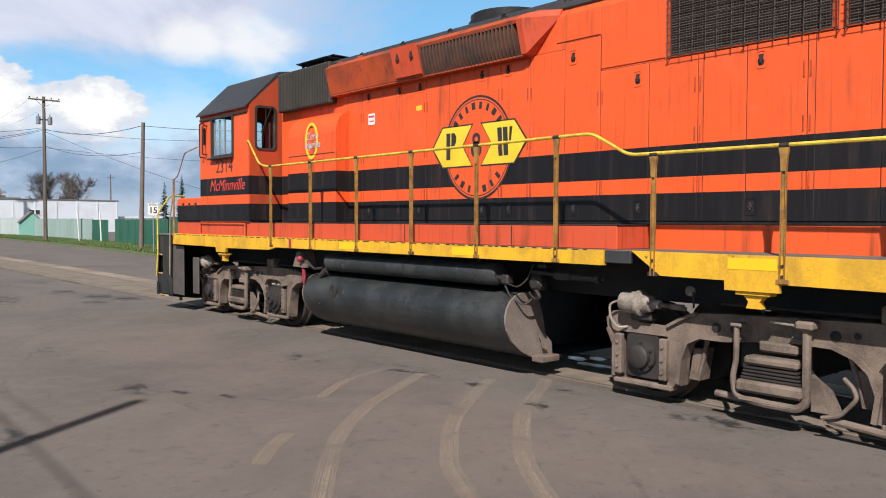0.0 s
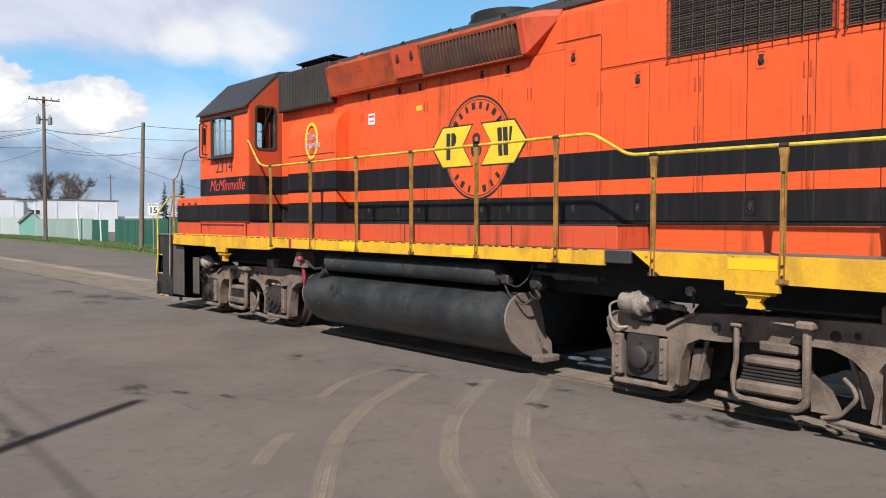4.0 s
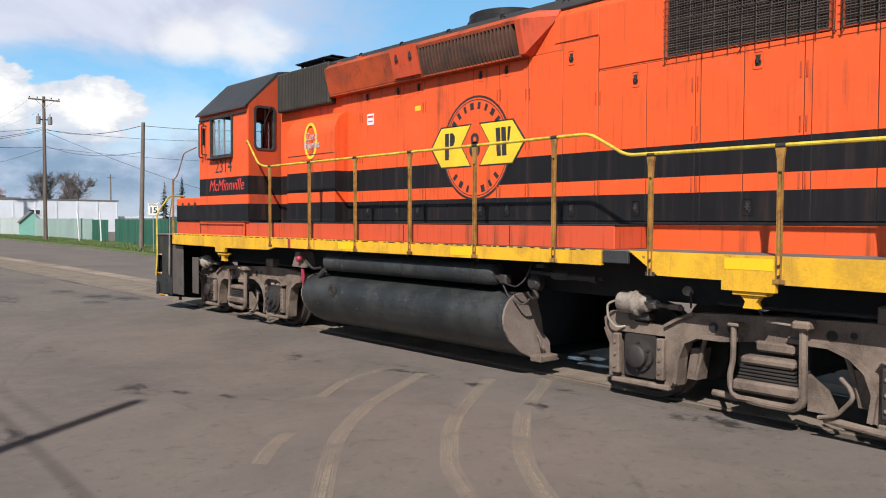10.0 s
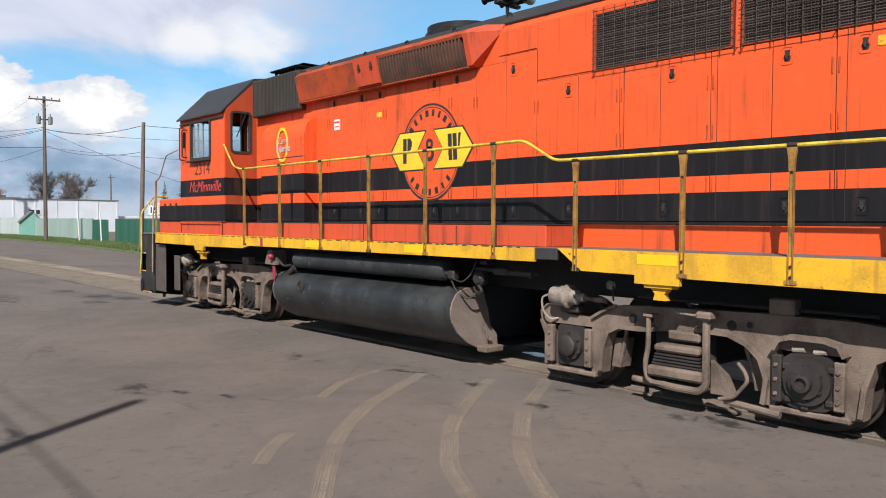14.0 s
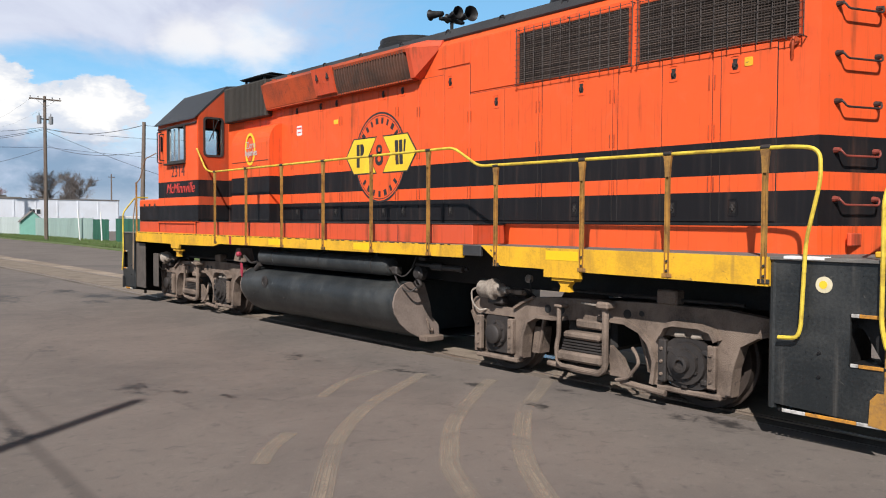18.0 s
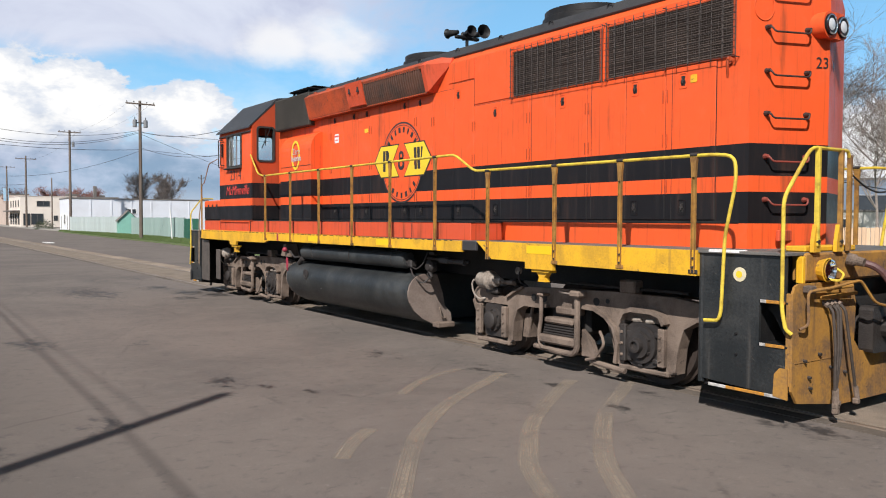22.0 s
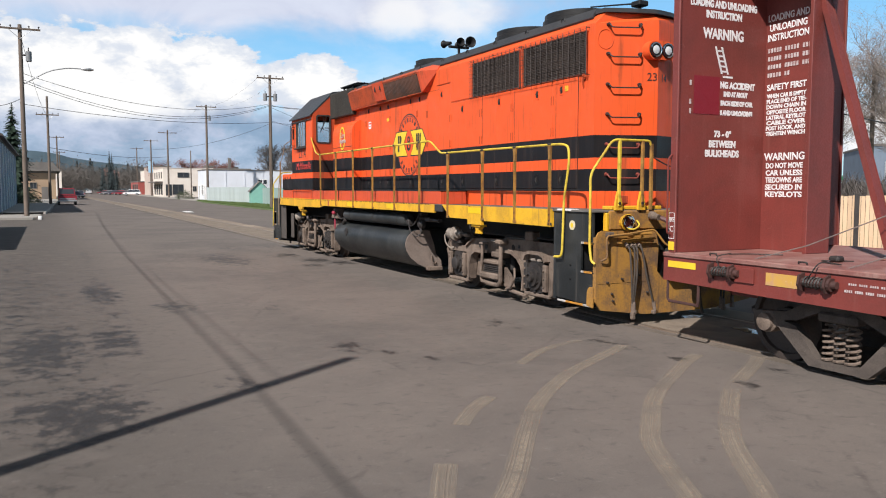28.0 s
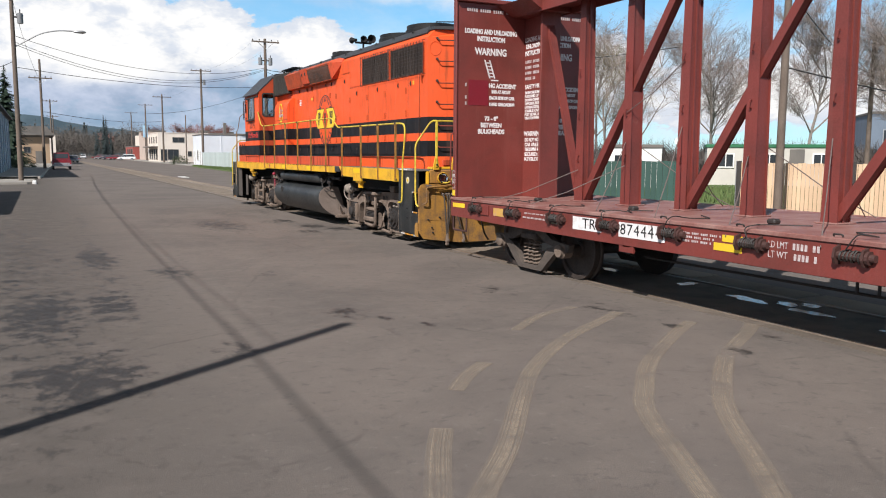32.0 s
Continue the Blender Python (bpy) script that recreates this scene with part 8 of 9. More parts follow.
def fences():
    slat_fence("slat_fence", (13.0, 119.5), (14.6, 98.0), 2.1, FENCE_PALE, "pale grey slatted fence along the verge", 0.9, post=3.0)
    slat_fence("slat_fence", (14.8, 93.5), (14.2, 72.5), 2.0, FENCE_MIST, "pale green-grey slatted fence along the verge", 0.9, post=3.0)
    slat_fence("slat_fence", (14.1, 72.0), (13.9, 67.3), 1.9, FENCE_GREEN, "dark green slatted fence along the verge", 0.3)
    slat_fence("slat_fence", (13.2, 63.5), (10.6, 34.0), 1.95, FENCE_GREEN, "dark green slatted fence along the verge", 0.3)
    slat_fence("slat_fence", (9.6, 28.5), (14.8, 24.2), 1.7, FENCE_DULL, "dull green slatted fence across the tracks", 0.22)
    f = slat_fence("board_fence", (9.55, 16.4), (17.5, 5.5), 1.72, FENCE_TAN, "tan ribbed metal board fence", 0.105, 0.12, deep=0.012)
    bm = box(B(), 0.0, 0.12, -0.06, 0.06, -0.2, 1.78, 0.01)
    part("end_post", bm, DARK_GRIME, f)
    bm = box(B(), 2.9, 3.02, -0.06, 0.06, -0.2, 1.78, 0.01)
    part("end_post", bm, DARK_GRIME, f)
    g = solo("meter_box", box(B(), -0.15, 0.15, -0.1, 0.1, -0.14, 0.14, 0.02), WHITE, "small white meter box fixed on the fence", "meter box", at=pose(11.75, 13.2, 1.55, 0, 0, -54))
    # little gabled shed
    s = thing("garden_shed", "small teal gabled shed behind the fence", "shed", at=pose(15.0, 95.6, 0, 0, 0, -8))
    part("wall", prism(B(), [(-1.1, 0), (1.1, 0), (1.1, 1.7), (0, 2.75), (-1.1, 1.7)], "y", 0, 2.2), FENCE_TEAL, s)
    bm = B()
    for q in (-1, 1):
        loft(bm, [[(q * 1.25, y, 1.62), (0, y, 2.84), (0, y, 2.76), (q * 1.25, y, 1.54)] for y in (-0.15, 2.35)])
    part("roof", bm, BLD_GREY, s)
    bm = rod(B(), (13.0, 66.2, 0), (12.9, 66.2, 2.5), 0.05, seg=8)
    solo("marker_post", bm, WHITE, "thin white leaning marker post in the grass", "post")
    bm = rod(B(), (12.2, 69.2, 0), (12.05, 69.2, 2.7), 0.045, seg=8)
    solo("marker_post", bm, WHITE, "thin white leaning marker post in the grass", "post")


# ---- buildings ----
def window(parent, m, w, h, name="window", frame=None, bars=1):
    bm = frame_ring(B(), rounded(w + 0.16, h + 0.16, 0.01, 1), rounded(w, h, 0.01, 1), "y", -0.06, 0.05)
    f = part(name, bm, frame or WHITE, parent)
    f.matrix_basis = m
    part("pane", plate(B(), rounded(w, h, 0.01, 1), "y", 0.0, 0.02), WINDOW_DARK, f)
    bm = B()
    for i in range(bars):
        x = -w / 2 + w * (i + 1) / (bars + 1)
        box(bm, x - 0.03, x + 0.03, -0.03, -0.005, -h / 2, h / 2)
    part("mullion", bm, frame or WHITE, f)


def house(name, x0, x1, y0, y1, h, wall, label, roof=BLD_GREY, coping=0.25, category="building", turn=0.0):
    b = thing(name, label, category, at=pose(x0, y0, 0, 0, 0, turn))
    part("wall", box(B(), 0, x1 - x0, 0, y1 - y0, -0.3, h), wall, b)
    part("roof", box(B(), -0.08, x1 - x0 + 0.08, -0.08, y1 - y0 + 0.08, h, h + coping, 0.02), roof, b)
    return b


def buildings():
    b = house("white_warehouse", 14.8, 36.0, 130, 138, 4.85, BLD_WHITE, "long low white block warehouse with dark coping", coping=0.18)
    window(b, pose(8.9, -0.02, 3.0), 1.5, 0.7)
    west = pose(0, 0, 0, 0, 0, 90)
    for y, w, h, z in ((1.3, 1.0, 2.2, 1.2), (3.6, 1.6, 1.5, 1.7), (6.2, 1.0, 2.2, 1.2)):
        window(b, pose(-0.02, y, z, 0, 0, -90), w, h)
    # ribs of the block wall
    for x in range(3, 22, 3):
        part("pilaster", box(B(), x - 0.08, x + 0.08, -0.06, 0.0, 0, 4.8), BLD_WHITE, b)
    b = house("white_warehouse", 36.4, 44.0, 131, 138, 2.2, BLD_WHITE, "low white annex of the warehouse", roof=WHITE, coping=0.25)
    b = house("cream_shop", 15.5, 26.5, 188, 206, 6.5, BLD_CREAM, "cream stucco shop building with two storeys", roof=BLD_CREAM, coping=0.12)
    for x, z, w, h in ((4.4, 5.0, 2.4, 1.0), (1.2, 1.6, 1.2, 2.4), (3.2, 1.7, 2.2, 2.2), (6.8, 1.9, 0.7, 1.0)):
        window(b, pose(x, -0.02, z), w, h, frame=BLD_GREY)
    for y in (2.5, 6.5, 10.5, 14.5):
        window(b, pose(-0.02, y, 1.7, 0, 0, -90), 2.4, 2.2, frame=BLD_GREY)
        window(b, pose(-0.02, y, 5.0, 0, 0, -90), 1.2, 1.3, frame=BLD_GREY)
    part("canopy", box(B(), -1.4, 0, 0.5, 17, 3.3, 3.55, 0.03), BLD_GREY, b)
    b = house("brick_block", 30.0, 44.0, 226, 240, 7.2, BLD_BRICK, "dark brick block behind the shops", coping=0.4)
    for i in range(3):
        window(b, pose(2.2 + i * 4.2, -0.02, 5.4), 1.4, 1.5, frame=BLD_GREY)
    for x, w, h in ((2, 3.0, 0.8), (9, 2.4, 0.6)):
        part("roof_unit", box(B(), x, x + w, 4, 7, 7.6, 7.6 + h, 0.05), BLD_GREY, b)
    c = solo("chimney", box(B(), -0.28, 0.28, -0.28, 0.28, 0, 8.4, 0.03), BLD_GREY, "dark square chimney behind the warehouse", "chimney", at=pose(27.0, 172, 0))
    b = house("shop", 17.4, 21.0, 262, 285, 3.9, BLD_RED, "red shop front beside parked cars", coping=0.3)
    for i in range(3):
        window(b, pose(-0.02, 3 + i * 6, 2.0, 0, 0, -90), 3.6, 2.4, frame=BLD_GREY)
    b = house("shop", 18.9, 24.6, 243, 258, 8.2, surface("tan_brick", (0.50, 0.40, 0.34), (0.40, 0.31, 0.26), 0.85, scale=0.5, grain=14), "tan brick two-storey shop down the street", coping=0.35)
    for i in range(2):
        window(b, pose(1.6 + i * 2.6, -0.02, 5.9), 1.2, 1.5, frame=BLD_GREY)
    window(b, pose(2.8, -0.02, 1.9), 4.0, 2.4, frame=WHITE)
    b = house("shop", 25.0, 36, 300, 330, 8.6, BLD_CREAM, "pale two-storey shop down the street", coping=0.3)
    for i in range(3):
        window(b, pose(2.2 + i * 3.6, -0.02, 6.2), 1.8, 1.8, frame=BLD_GREY)
    s = thing("shop_sign", "tall pale blue shop sign on a post", "sign", at=pose(18.5, 238, 0))
    part("post", box(B(), -0.12, 0.12, -0.12, 0.12, 0, 9.9), DARK_GRIME, s)
    part("sign_board", box(B(), -0.6, 0.6, -0.2, 0.2, 6.4, 9.7, 0.05), surface("pale_blue_board", (0.30, 0.50, 0.66), (0.5, 0.6, 0.66), 0.5), s)
    # across the street
    b = house("timber_building", -30, -11.2, 66, 106, 5.6, BLD_BLUE, "blue-grey timber building with a dark pitched roof", coping=0.1)
    part("roof_slope", prism(B(), [(-0.4, 5.71), (19.2, 5.71), (19.2, 5.85), (9.4, 7.8), (-0.4, 5.85)], "y", -0.4, 40.4), DUSTY_BLACK, b)
    for y in range(3, 38, 5):
        part("batten", box(B(), 18.8, 18.86, y, y + 0.2, 0, 5.58), BLD_WHITE, b)
    # Added out of view, only to throw the shadow at the left kerb.
    b = house("garage", -30, -12.45, 25.5, 42, 3.5, BLD_BLUE, "unseen low block added to cast shade on the street's edge", coping=0.15)
    b = house("tan_store", -22, -6.6, 150, 176, 4.5, BLD_TAN, "tan flat-fronted store with a brown roof", coping=0.3)
    part("roof_slope", prism(B(), [(-0.8, 4.82), (16.2, 4.82), (15.0, 6.3), (0.4, 6.3)], "y", -0.9, 25.5), BLD_GREY, b)
    for x in (2.5, 6.0, 9.5, 12.0):
        window(b, pose(x, -0.02, 2.4), 0.9, 0.9, frame=BLD_GREY)
    part("door", box(B(), 13.2, 14.2, -0.06, 0.0, 0, 2.2), BLD_GREY, b)
    b = house("shop", -20, -4.8, 205, 260, 6.0, BLD_CREAM, "pale shop row down the street", coping=0.3)
    for i in range(5):
        window(b, pose(15.22, 5 + i * 9, 2.0, 0, 0, 90), 5, 2.2, frame=BLD_GREY)
    # mobile homes and a works behind the yard
    b = house("mobile_home", 31.6, 39.6, 39.5, 44.0, 2.5, BLD_HOME, "cream mobile home with a green roof", roof=surface("green_roof", (0.02, 0.14, 0.06), (0.015, 0.10, 0.05), 0.6), coping=0.22, category="house", turn=-43)
    for x in (1.2, 3.9, 7.0):
        window(b, pose(x, -0.02, 1.65), 0.9, 0.8, frame=WHITE)
    part("door", box(B(), 5.1, 6.0, -0.05, 0.0, 0.4, 2.4), BLD_GREY, b)
    b = house("mobile_home", 39.6, 47.6, 31.2, 34.6, 2.5, BLD_HOME, "cream mobile home with a dark roof edge", roof=BLD_GREY, coping=0.15, category="house", turn=-43)
    for x in (1.6, 5.4):
        window(b, pose(x, -0.02, 1.65), 0.8, 0.75, frame=WHITE)
    b = house("white_house", 22.5, 26.0, 39, 43, 2.4, WHITE, "small white house behind the green fence", coping=0.2, category="house", turn=-40)
    window(b, pose(1.2, -0.02, 1.5), 0.9, 0.9)
    b = house("works_hall", 66, 92, 52, 70, 6.2, BLD_HALL, "long blue-grey works hall beyond the homes", coping=0.25, turn=-45)
    for i in range(4):
        window(b, pose(3 + i * 6, -0.02, 3.8), 3.6, 1.6, frame=ALU)
    d = thing("satellite_dish", "small white satellite dish on a pole", "antenna", at=pose(19.6, 29.4, 0))
    part("mast", rod(B(), (0, 0, 0), (0, 0, 2.5), 0.03, seg=8), ALU, d)
    part("dish", turned(B(), (0, 0, 2.6), (-0.6, -0.7, 0.4), [(0, 0.04), (0.02, 0.13), (0.06, 0.22), (0.07, 0.22), (0.03, 0.13), (0.012, 0.03)], 18), WHITE, d, smooth=True)


# ---- kerbs and pavements across the street ----
def pavements():
    bm = B()
    edge = [(-8.35, 66), (-8.1, 74), (-7.6, 95), (-6.7, 130), (-6.0, 150), (-4.6, 205), (-3.6, 260)]
    loft(bm, [[(x - 5, y, -0.05) for x, y in edge], [(x - 5, y, 0.14) for x, y in edge], [(x, y, 0.14) for x, y in edge], [(x, y, -0.05) for x, y in edge]], closed=False)
    bmesh.ops.recalc_face_normals(bm, faces=bm.faces)
    pav = solo("pavement", bm, SIDEWALK, "pale concrete pavement across the street", "pavement", kind="structure")
    for (xa, ya), (xb, yb) in zip(edge[:4], edge[1:5]):
        n = int((yb - ya) / 2.2)
        for i in range(n):
            t0, t1 = i / n, (i + 0.985) / n
            p, q = Vector((xa + (xb - xa) * t0, ya + (yb - ya) * t0, 0)), Vector((xa + (xb - xa) * t1, ya + (yb - ya) * t1, 0))
            bm = loft(B(), [[(v.x + 0.003, v.y, -0.05), (v.x + 0.16, v.y, -0.05), (v.x + 0.15, v.y, 0.13), (v.x + 0.12, v.y, 0.155), (v.x + 0.003, v.y, 0.155)] for v in (p, q)])
            part("kerb_stone", bm, KERB, pav)
    bm = B()
    prism(bm, [(-14, 54.2), (-8.9, 54.2), (-8.5, 56.0), (-9.2, 57.8), (-14, 57.8)], "z", -0.05, 0.13)
    isl = solo("pavement", bm, SIDEWALK, "concrete pavement stub beside a driveway", "pavement", kind="structure")
    bm = box(B(), -8.62, -8.4, 54.4, 56.8, -0.05, 0.16, 0.03)
    part("kerb_stone", bm, WHITE, isl)
    bm = prism(B(), [(-14, 58.0), (-9.2, 58.0), (-8.6, 60.5), (-8.5, 65.0), (-14, 65.0)], "z", -0.05, 0.03)
    solo("driveway", bm, SIDEWALK, "pale concrete driveway apron", "driveway", kind="structure")
    # far pavement past the verge
    bm = prism(B(), [(12.6, 127), (18, 127), (21, 330), (15.6, 330)], "z", -0.05, 0.10)
    solo("pavement", bm, SIDEWALK, "pale concrete pavement by the shops", "pavement", kind="structure")
    bm = box(B(), 1.95, 2.5, 66.2, 68.4, -0.05, 0.03, 0.015)
    solo("patch", bm, WHITE, "short white concrete patch beside the track", "pavement", kind="structure")


# ---- vehicles ----
def vehicle(kind, x, y, turn, paint, label, category):
    v = thing(kind, label, category, "parked vehicles", at=pose(x, y, 0, 0, 0, turn))
    pick = kind == "pickup"
    L, W = (5.2, 1.95) if pick else (4.6, 1.8)
    hb, hr = (1.12, 1.95) if pick else ((0.95, 1.65) if kind == "suv" else (0.85, 1.42))
    side = [(-L / 2, 0.42), (-L / 2, hb - 0.05), (-L / 2 + 0.15, hb), (L / 2 - 0.3, hb - 0.10), (L / 2, hb - 0.25), (L / 2, 0.42)]
    bm = B()
    loft(bm, [[(q * W / 2, y, z) for y, z in side] for q in (-1, -0.96, 0.96, 1)])
    if pick:
        c = [(-0.35, hb), (-0.25, hr), (1.0, hr), (1.65, hb)]
    elif kind == "suv":
        c = [(-L / 2 + 0.1, hb), (-L / 2 + 0.35, hr), (0.75, hr), (1.35, hb)]
    else:
        c = [(-L / 2 + 0.5, hb), (-L / 2 + 1.1, hr), (0.4, hr), (1.2, hb)]
    loft(bm, [[(q * W * k, y, z) for (y, z), k in zip(c, (0.47, 0.40, 0.40, 0.47))] for q in (-1, 1)])
    body = part("body", bm, paint, v)
    g = [(y * 0.97, z + (0.07 if z < hr else -0.1)) for y, z in c]
    bm = B()
    loft(bm, [[(q * W * k, y, z) for (y, z), k in zip(g, (0.474, 0.414, 0.414, 0.474))] for q in (-1, 1)])
    part("side_glass", bm, WINDOW_DARK, body)
    a, b = c[0], c[1]
    bm = loft(B(), [[(q * W * 0.38, a[0] + (b[0] - a[0]) * t - 0.02, a[1] + (b[1] - a[1]) * t) for q in (-1, 1)] + [(q * W * 0.38, a[0] + (b[0] - a[0]) * t + 0.03, a[1] + (b[1] - a[1]) * t) for q in (1, -1)] for t in (0.2, 0.85)])
    part("rear_glass", bm, WINDOW_DARK, body)
    bm = box(B(), -W / 2, W / 2, -L / 2 - 0.1, -L / 2 + 0.02, 0.42, 0.62, 0.03)
    part("bumper", bm, ALU, v)
    for q in (-1, 1):
        part("tail_light", box(B(), *sorted((q * W * 0.49, q * W * 0.42)), -L / 2 - 0.02, -L / 2 + 0.02, 0.68, 0.88), RED, body)
        for yy in (-L * 0.31, L * 0.31):
            bm = turned(B(), (q * W * 0.40, yy, 0.34), (q, 0, 0), [(0, 0.34), (0.18, 0.34), (0.2, 0.30), (0.19, 0.2)], 18)
            w = part("wheel", bm, RUBBER, v)
            part("rim", turned(B(), (q * (W * 0.40 + 0.18), yy, 0.34), (q, 0, 0), [(0, 0.2), (0.02, 0.19), (0.03, 0.05)], 14), ALU, w)
    if pick:
        bm = box(B(), -W / 2 + 0.1, W / 2 - 0.1, -L / 2 + 0.1, -0.5, hb - 0.02, hb + 0.02)
        part("bed", bm, BLACK, v)
        part("tailgate_stripe", box(B(), -W * 0.42, W * 0.42, -L / 2 - 0.012, -L / 2, 0.66, 0.80), ALU, v)


def vehicles():
    red = surface("dark_red_car_paint", (0.23, 0.02, 0.03), (0.18, 0.02, 0.025), 0.3, bump=0)
    white = surface("white_car_paint", (0.78, 0.78, 0.78), (0.7, 0.7, 0.7), 0.3, bump=0)
    blue = surface("dark_blue_car_paint", (0.03, 0.04, 0.07), (0.025, 0.03, 0.05), 0.3, bump=0)
    grey = surface("grey_car_paint", (0.20, 0.20, 0.21), (0.15, 0.15, 0.16), 0.3, bump=0)
    vehicle("pickup", -5.95, 103, 0, red, "dark red pickup truck parked at the kerb", "pickup truck")
    vehicle("suv", 13.2, 236, 78, white, "white estate car parked at an angle", "car")
    for i, (p, x) in enumerate(((red, 11.4), (blue, 10.4), (grey, 9.6), (red, 9.0))):
        vehicle("car", x, 252 + i * 9, 68, p, "dark car parked at an angle by the shops", "car")
    vehicle("car", -2.6, 178, 12, blue, "dark blue car parked across the street", "car")
    vehicle("car", -1.6, 196, 8, grey, "grey car parked across the street", "car")
    vehicle("car", 5.0, 300, 0, white, "white car far down the street", "car")


# ---- trees ----
def bare_tree(name, h, spread, mat, seed, label, twigs=2600, weep=0.0, at=None, lean=0.0, heavy=1.0):
    rnd = random.Random(seed)
    t = thing(name, label, "tree", "bare trees", at=at)
    verts, faces = [], []

    def limb(p, q, r0, r1, seg):
        w = (q - p).normalized()
        u = w.orthogonal().normalized()
        v = w.cross(u)
        i = len(verts)
        for c, r in ((p, r0), (q, r1)):
            for k in range(seg):
                a = 2 * math.pi * k / seg
                verts.append(tuple(c + (u * math.cos(a) + v * math.sin(a)) * r))
        for k in range(seg):
            faces.append((i + k, i + (k + 1) % seg, i + seg + (k + 1) % seg, i + seg + k))
    tips = []

    def grow(p, way, ln, r, level):
        n = 4 if level == 0 else 3
        for i in range(n):
            way = (way + Vector((rnd.uniform(-1, 1), rnd.uniform(-1, 1), rnd.uniform(-.4, .6))) * (0.10 + 0.07 * level)).normalized()
            q = p + way * ln / n
            limb(p, q, r * (1 - 0.6 * i / n), r * (1 - 0.6 * (i + 1) / n), 7 if level == 0 else 5 if level == 1 else 3)
            if level < 3 and (level > 0 or i > 0):
                for _ in range(rnd.choice((2, 3)) if level < 2 else 3):
                    a = rnd.uniform(0, 2 * math.pi)
                    out = (way * rnd.uniform(0.55, 1.0) + Vector((math.cos(a), math.sin(a), 0.25)) * spread).normalized()
                    grow(q, out, ln * rnd.uniform(0.42, 0.62), r * 0.42, level + 1)
            if level == 3:
                tips.append((q, way))
            p = q
    grow(Vector((0, 0, -0.2)), Vector((lean, 0, 1)), h * 0.62, h * 0.009 + 0.035, 0)
    me = bpy.data.meshes.new("trunk")
    me.from_pydata(verts, [], faces)
    me.materials.append(BARK)
    o = new("trunk", me)
    o.parent = t
    tv, tf = [], []
    for _ in range(twigs):
        p, way = rnd.choice(tips)
        p = p + Vector((rnd.uniform(-.15, .15), rnd.uniform(-.15, .15), rnd.uniform(-.15, .15)))
        d = (way + Vector((rnd.uniform(-1, 1), rnd.uniform(-1, 1), rnd.uniform(-.6, .9)))).normalized()
        d.z -= weep * 2
        q = p + d * rnd.uniform(0.3, 1.1) * (h / 9) * (1 + weep)
        s = d.orthogonal().normalized() * 0.0065 * heavy * (h / 9)
        i = len(tv)
        tv += [tuple(p - s), tuple(p + s), tuple(q)]
        tf.append((i, i + 1, i + 2))
    cm = bpy.data.meshes.new("crown")
    cm.from_pydata(tv, [], tf)
    cm.materials.append(mat)
    o = new("crown", cm)
    o.parent = t
    return t


def conifer(h, w, seed, at, label="dark conifer", mat=CONIFER):
    rnd = random.Random(seed)
    t = thing("conifer", label, "tree", "conifers", at=at)
    part("trunk", rod(B(), (0, 0, -0.2), (0, 0, h * 0.96), h * 0.016 + 0.06, 0.02, seg=7), BARK, t)
    verts, faces = [], []
    for k in range(int(h * 40)):
        z = h * (0.10 + 0.90 * k / (h * 40))
        rr = w * (1 - z / h) ** 0.8 * rnd.uniform(0.55, 1.15) + 0.08
        a = rnd.uniform(0, 2 * math.pi)
        out = Vector((math.cos(a), math.sin(a), -0.25 - 0.2 * rnd.random()))
        sd = Vector((-math.sin(a), math.cos(a), 0))
        for j in range(5):
            f0, f1 = j / 5, (j + 1.3) / 5
            wd = rr * 0.20 * (1.1 - f0)
            p, q = Vector((0, 0, z)) + out * rr * f0, Vector((0, 0, z)) + out * rr * f1
            dn = Vector((0, 0, -wd * rnd.uniform(0.4, 1.2)))
            i = len(verts)
            verts += [tuple(p), tuple(q + sd * wd + dn), tuple(q - sd * wd + dn)]
            faces.append((i, i + 1, i + 2))
    me = bpy.data.meshes.new("crown")
    me.from_pydata(verts, [], faces)
    me.materials.append(mat)
    o = new("crown", me)
    o.parent = t
    return t


def bush(x, y, r, h, seed, label):
    rnd = random.Random(seed)
    verts, faces = [], []
    for _ in range(1500):
        a, e = rnd.uniform(0, 2 * math.pi), math.asin(rnd.uniform(0, 1))
        k = rnd.uniform(0.6, 1.0) * (1 + 0.2 * math.sin(3 * a + seed) * math.cos(2 * e))
        p = Vector((math.cos(a) * math.cos(e) * r, math.sin(a) * math.cos(e) * r, math.sin(e) * h)) * k
        d1 = Vector((rnd.uniform(-1, 1), rnd.uniform(-1, 1), rnd.uniform(-1, 1))) * 0.13
        d2 = Vector((rnd.uniform(-1, 1), rnd.uniform(-1, 1), rnd.uniform(-1, 1))) * 0.13
        i = len(verts)
        verts += [tuple(p), tuple(p + d1), tuple(p + d2)]
        faces.append((i, i + 1, i + 2))
    t = thing("bush", label, "bush", at=pose(x, y, 0))
    me = bpy.data.meshes.new("foliage")
    me.from_pydata(verts, [], faces)
    me.materials.append(LEAF)
    o = new("foliage", me)
    o.parent = t
    part("stem", rod(B(), (0, 0, -0.1), (0, 0, h * 0.7), 0.06, 0.02, seg=6), BARK, t)


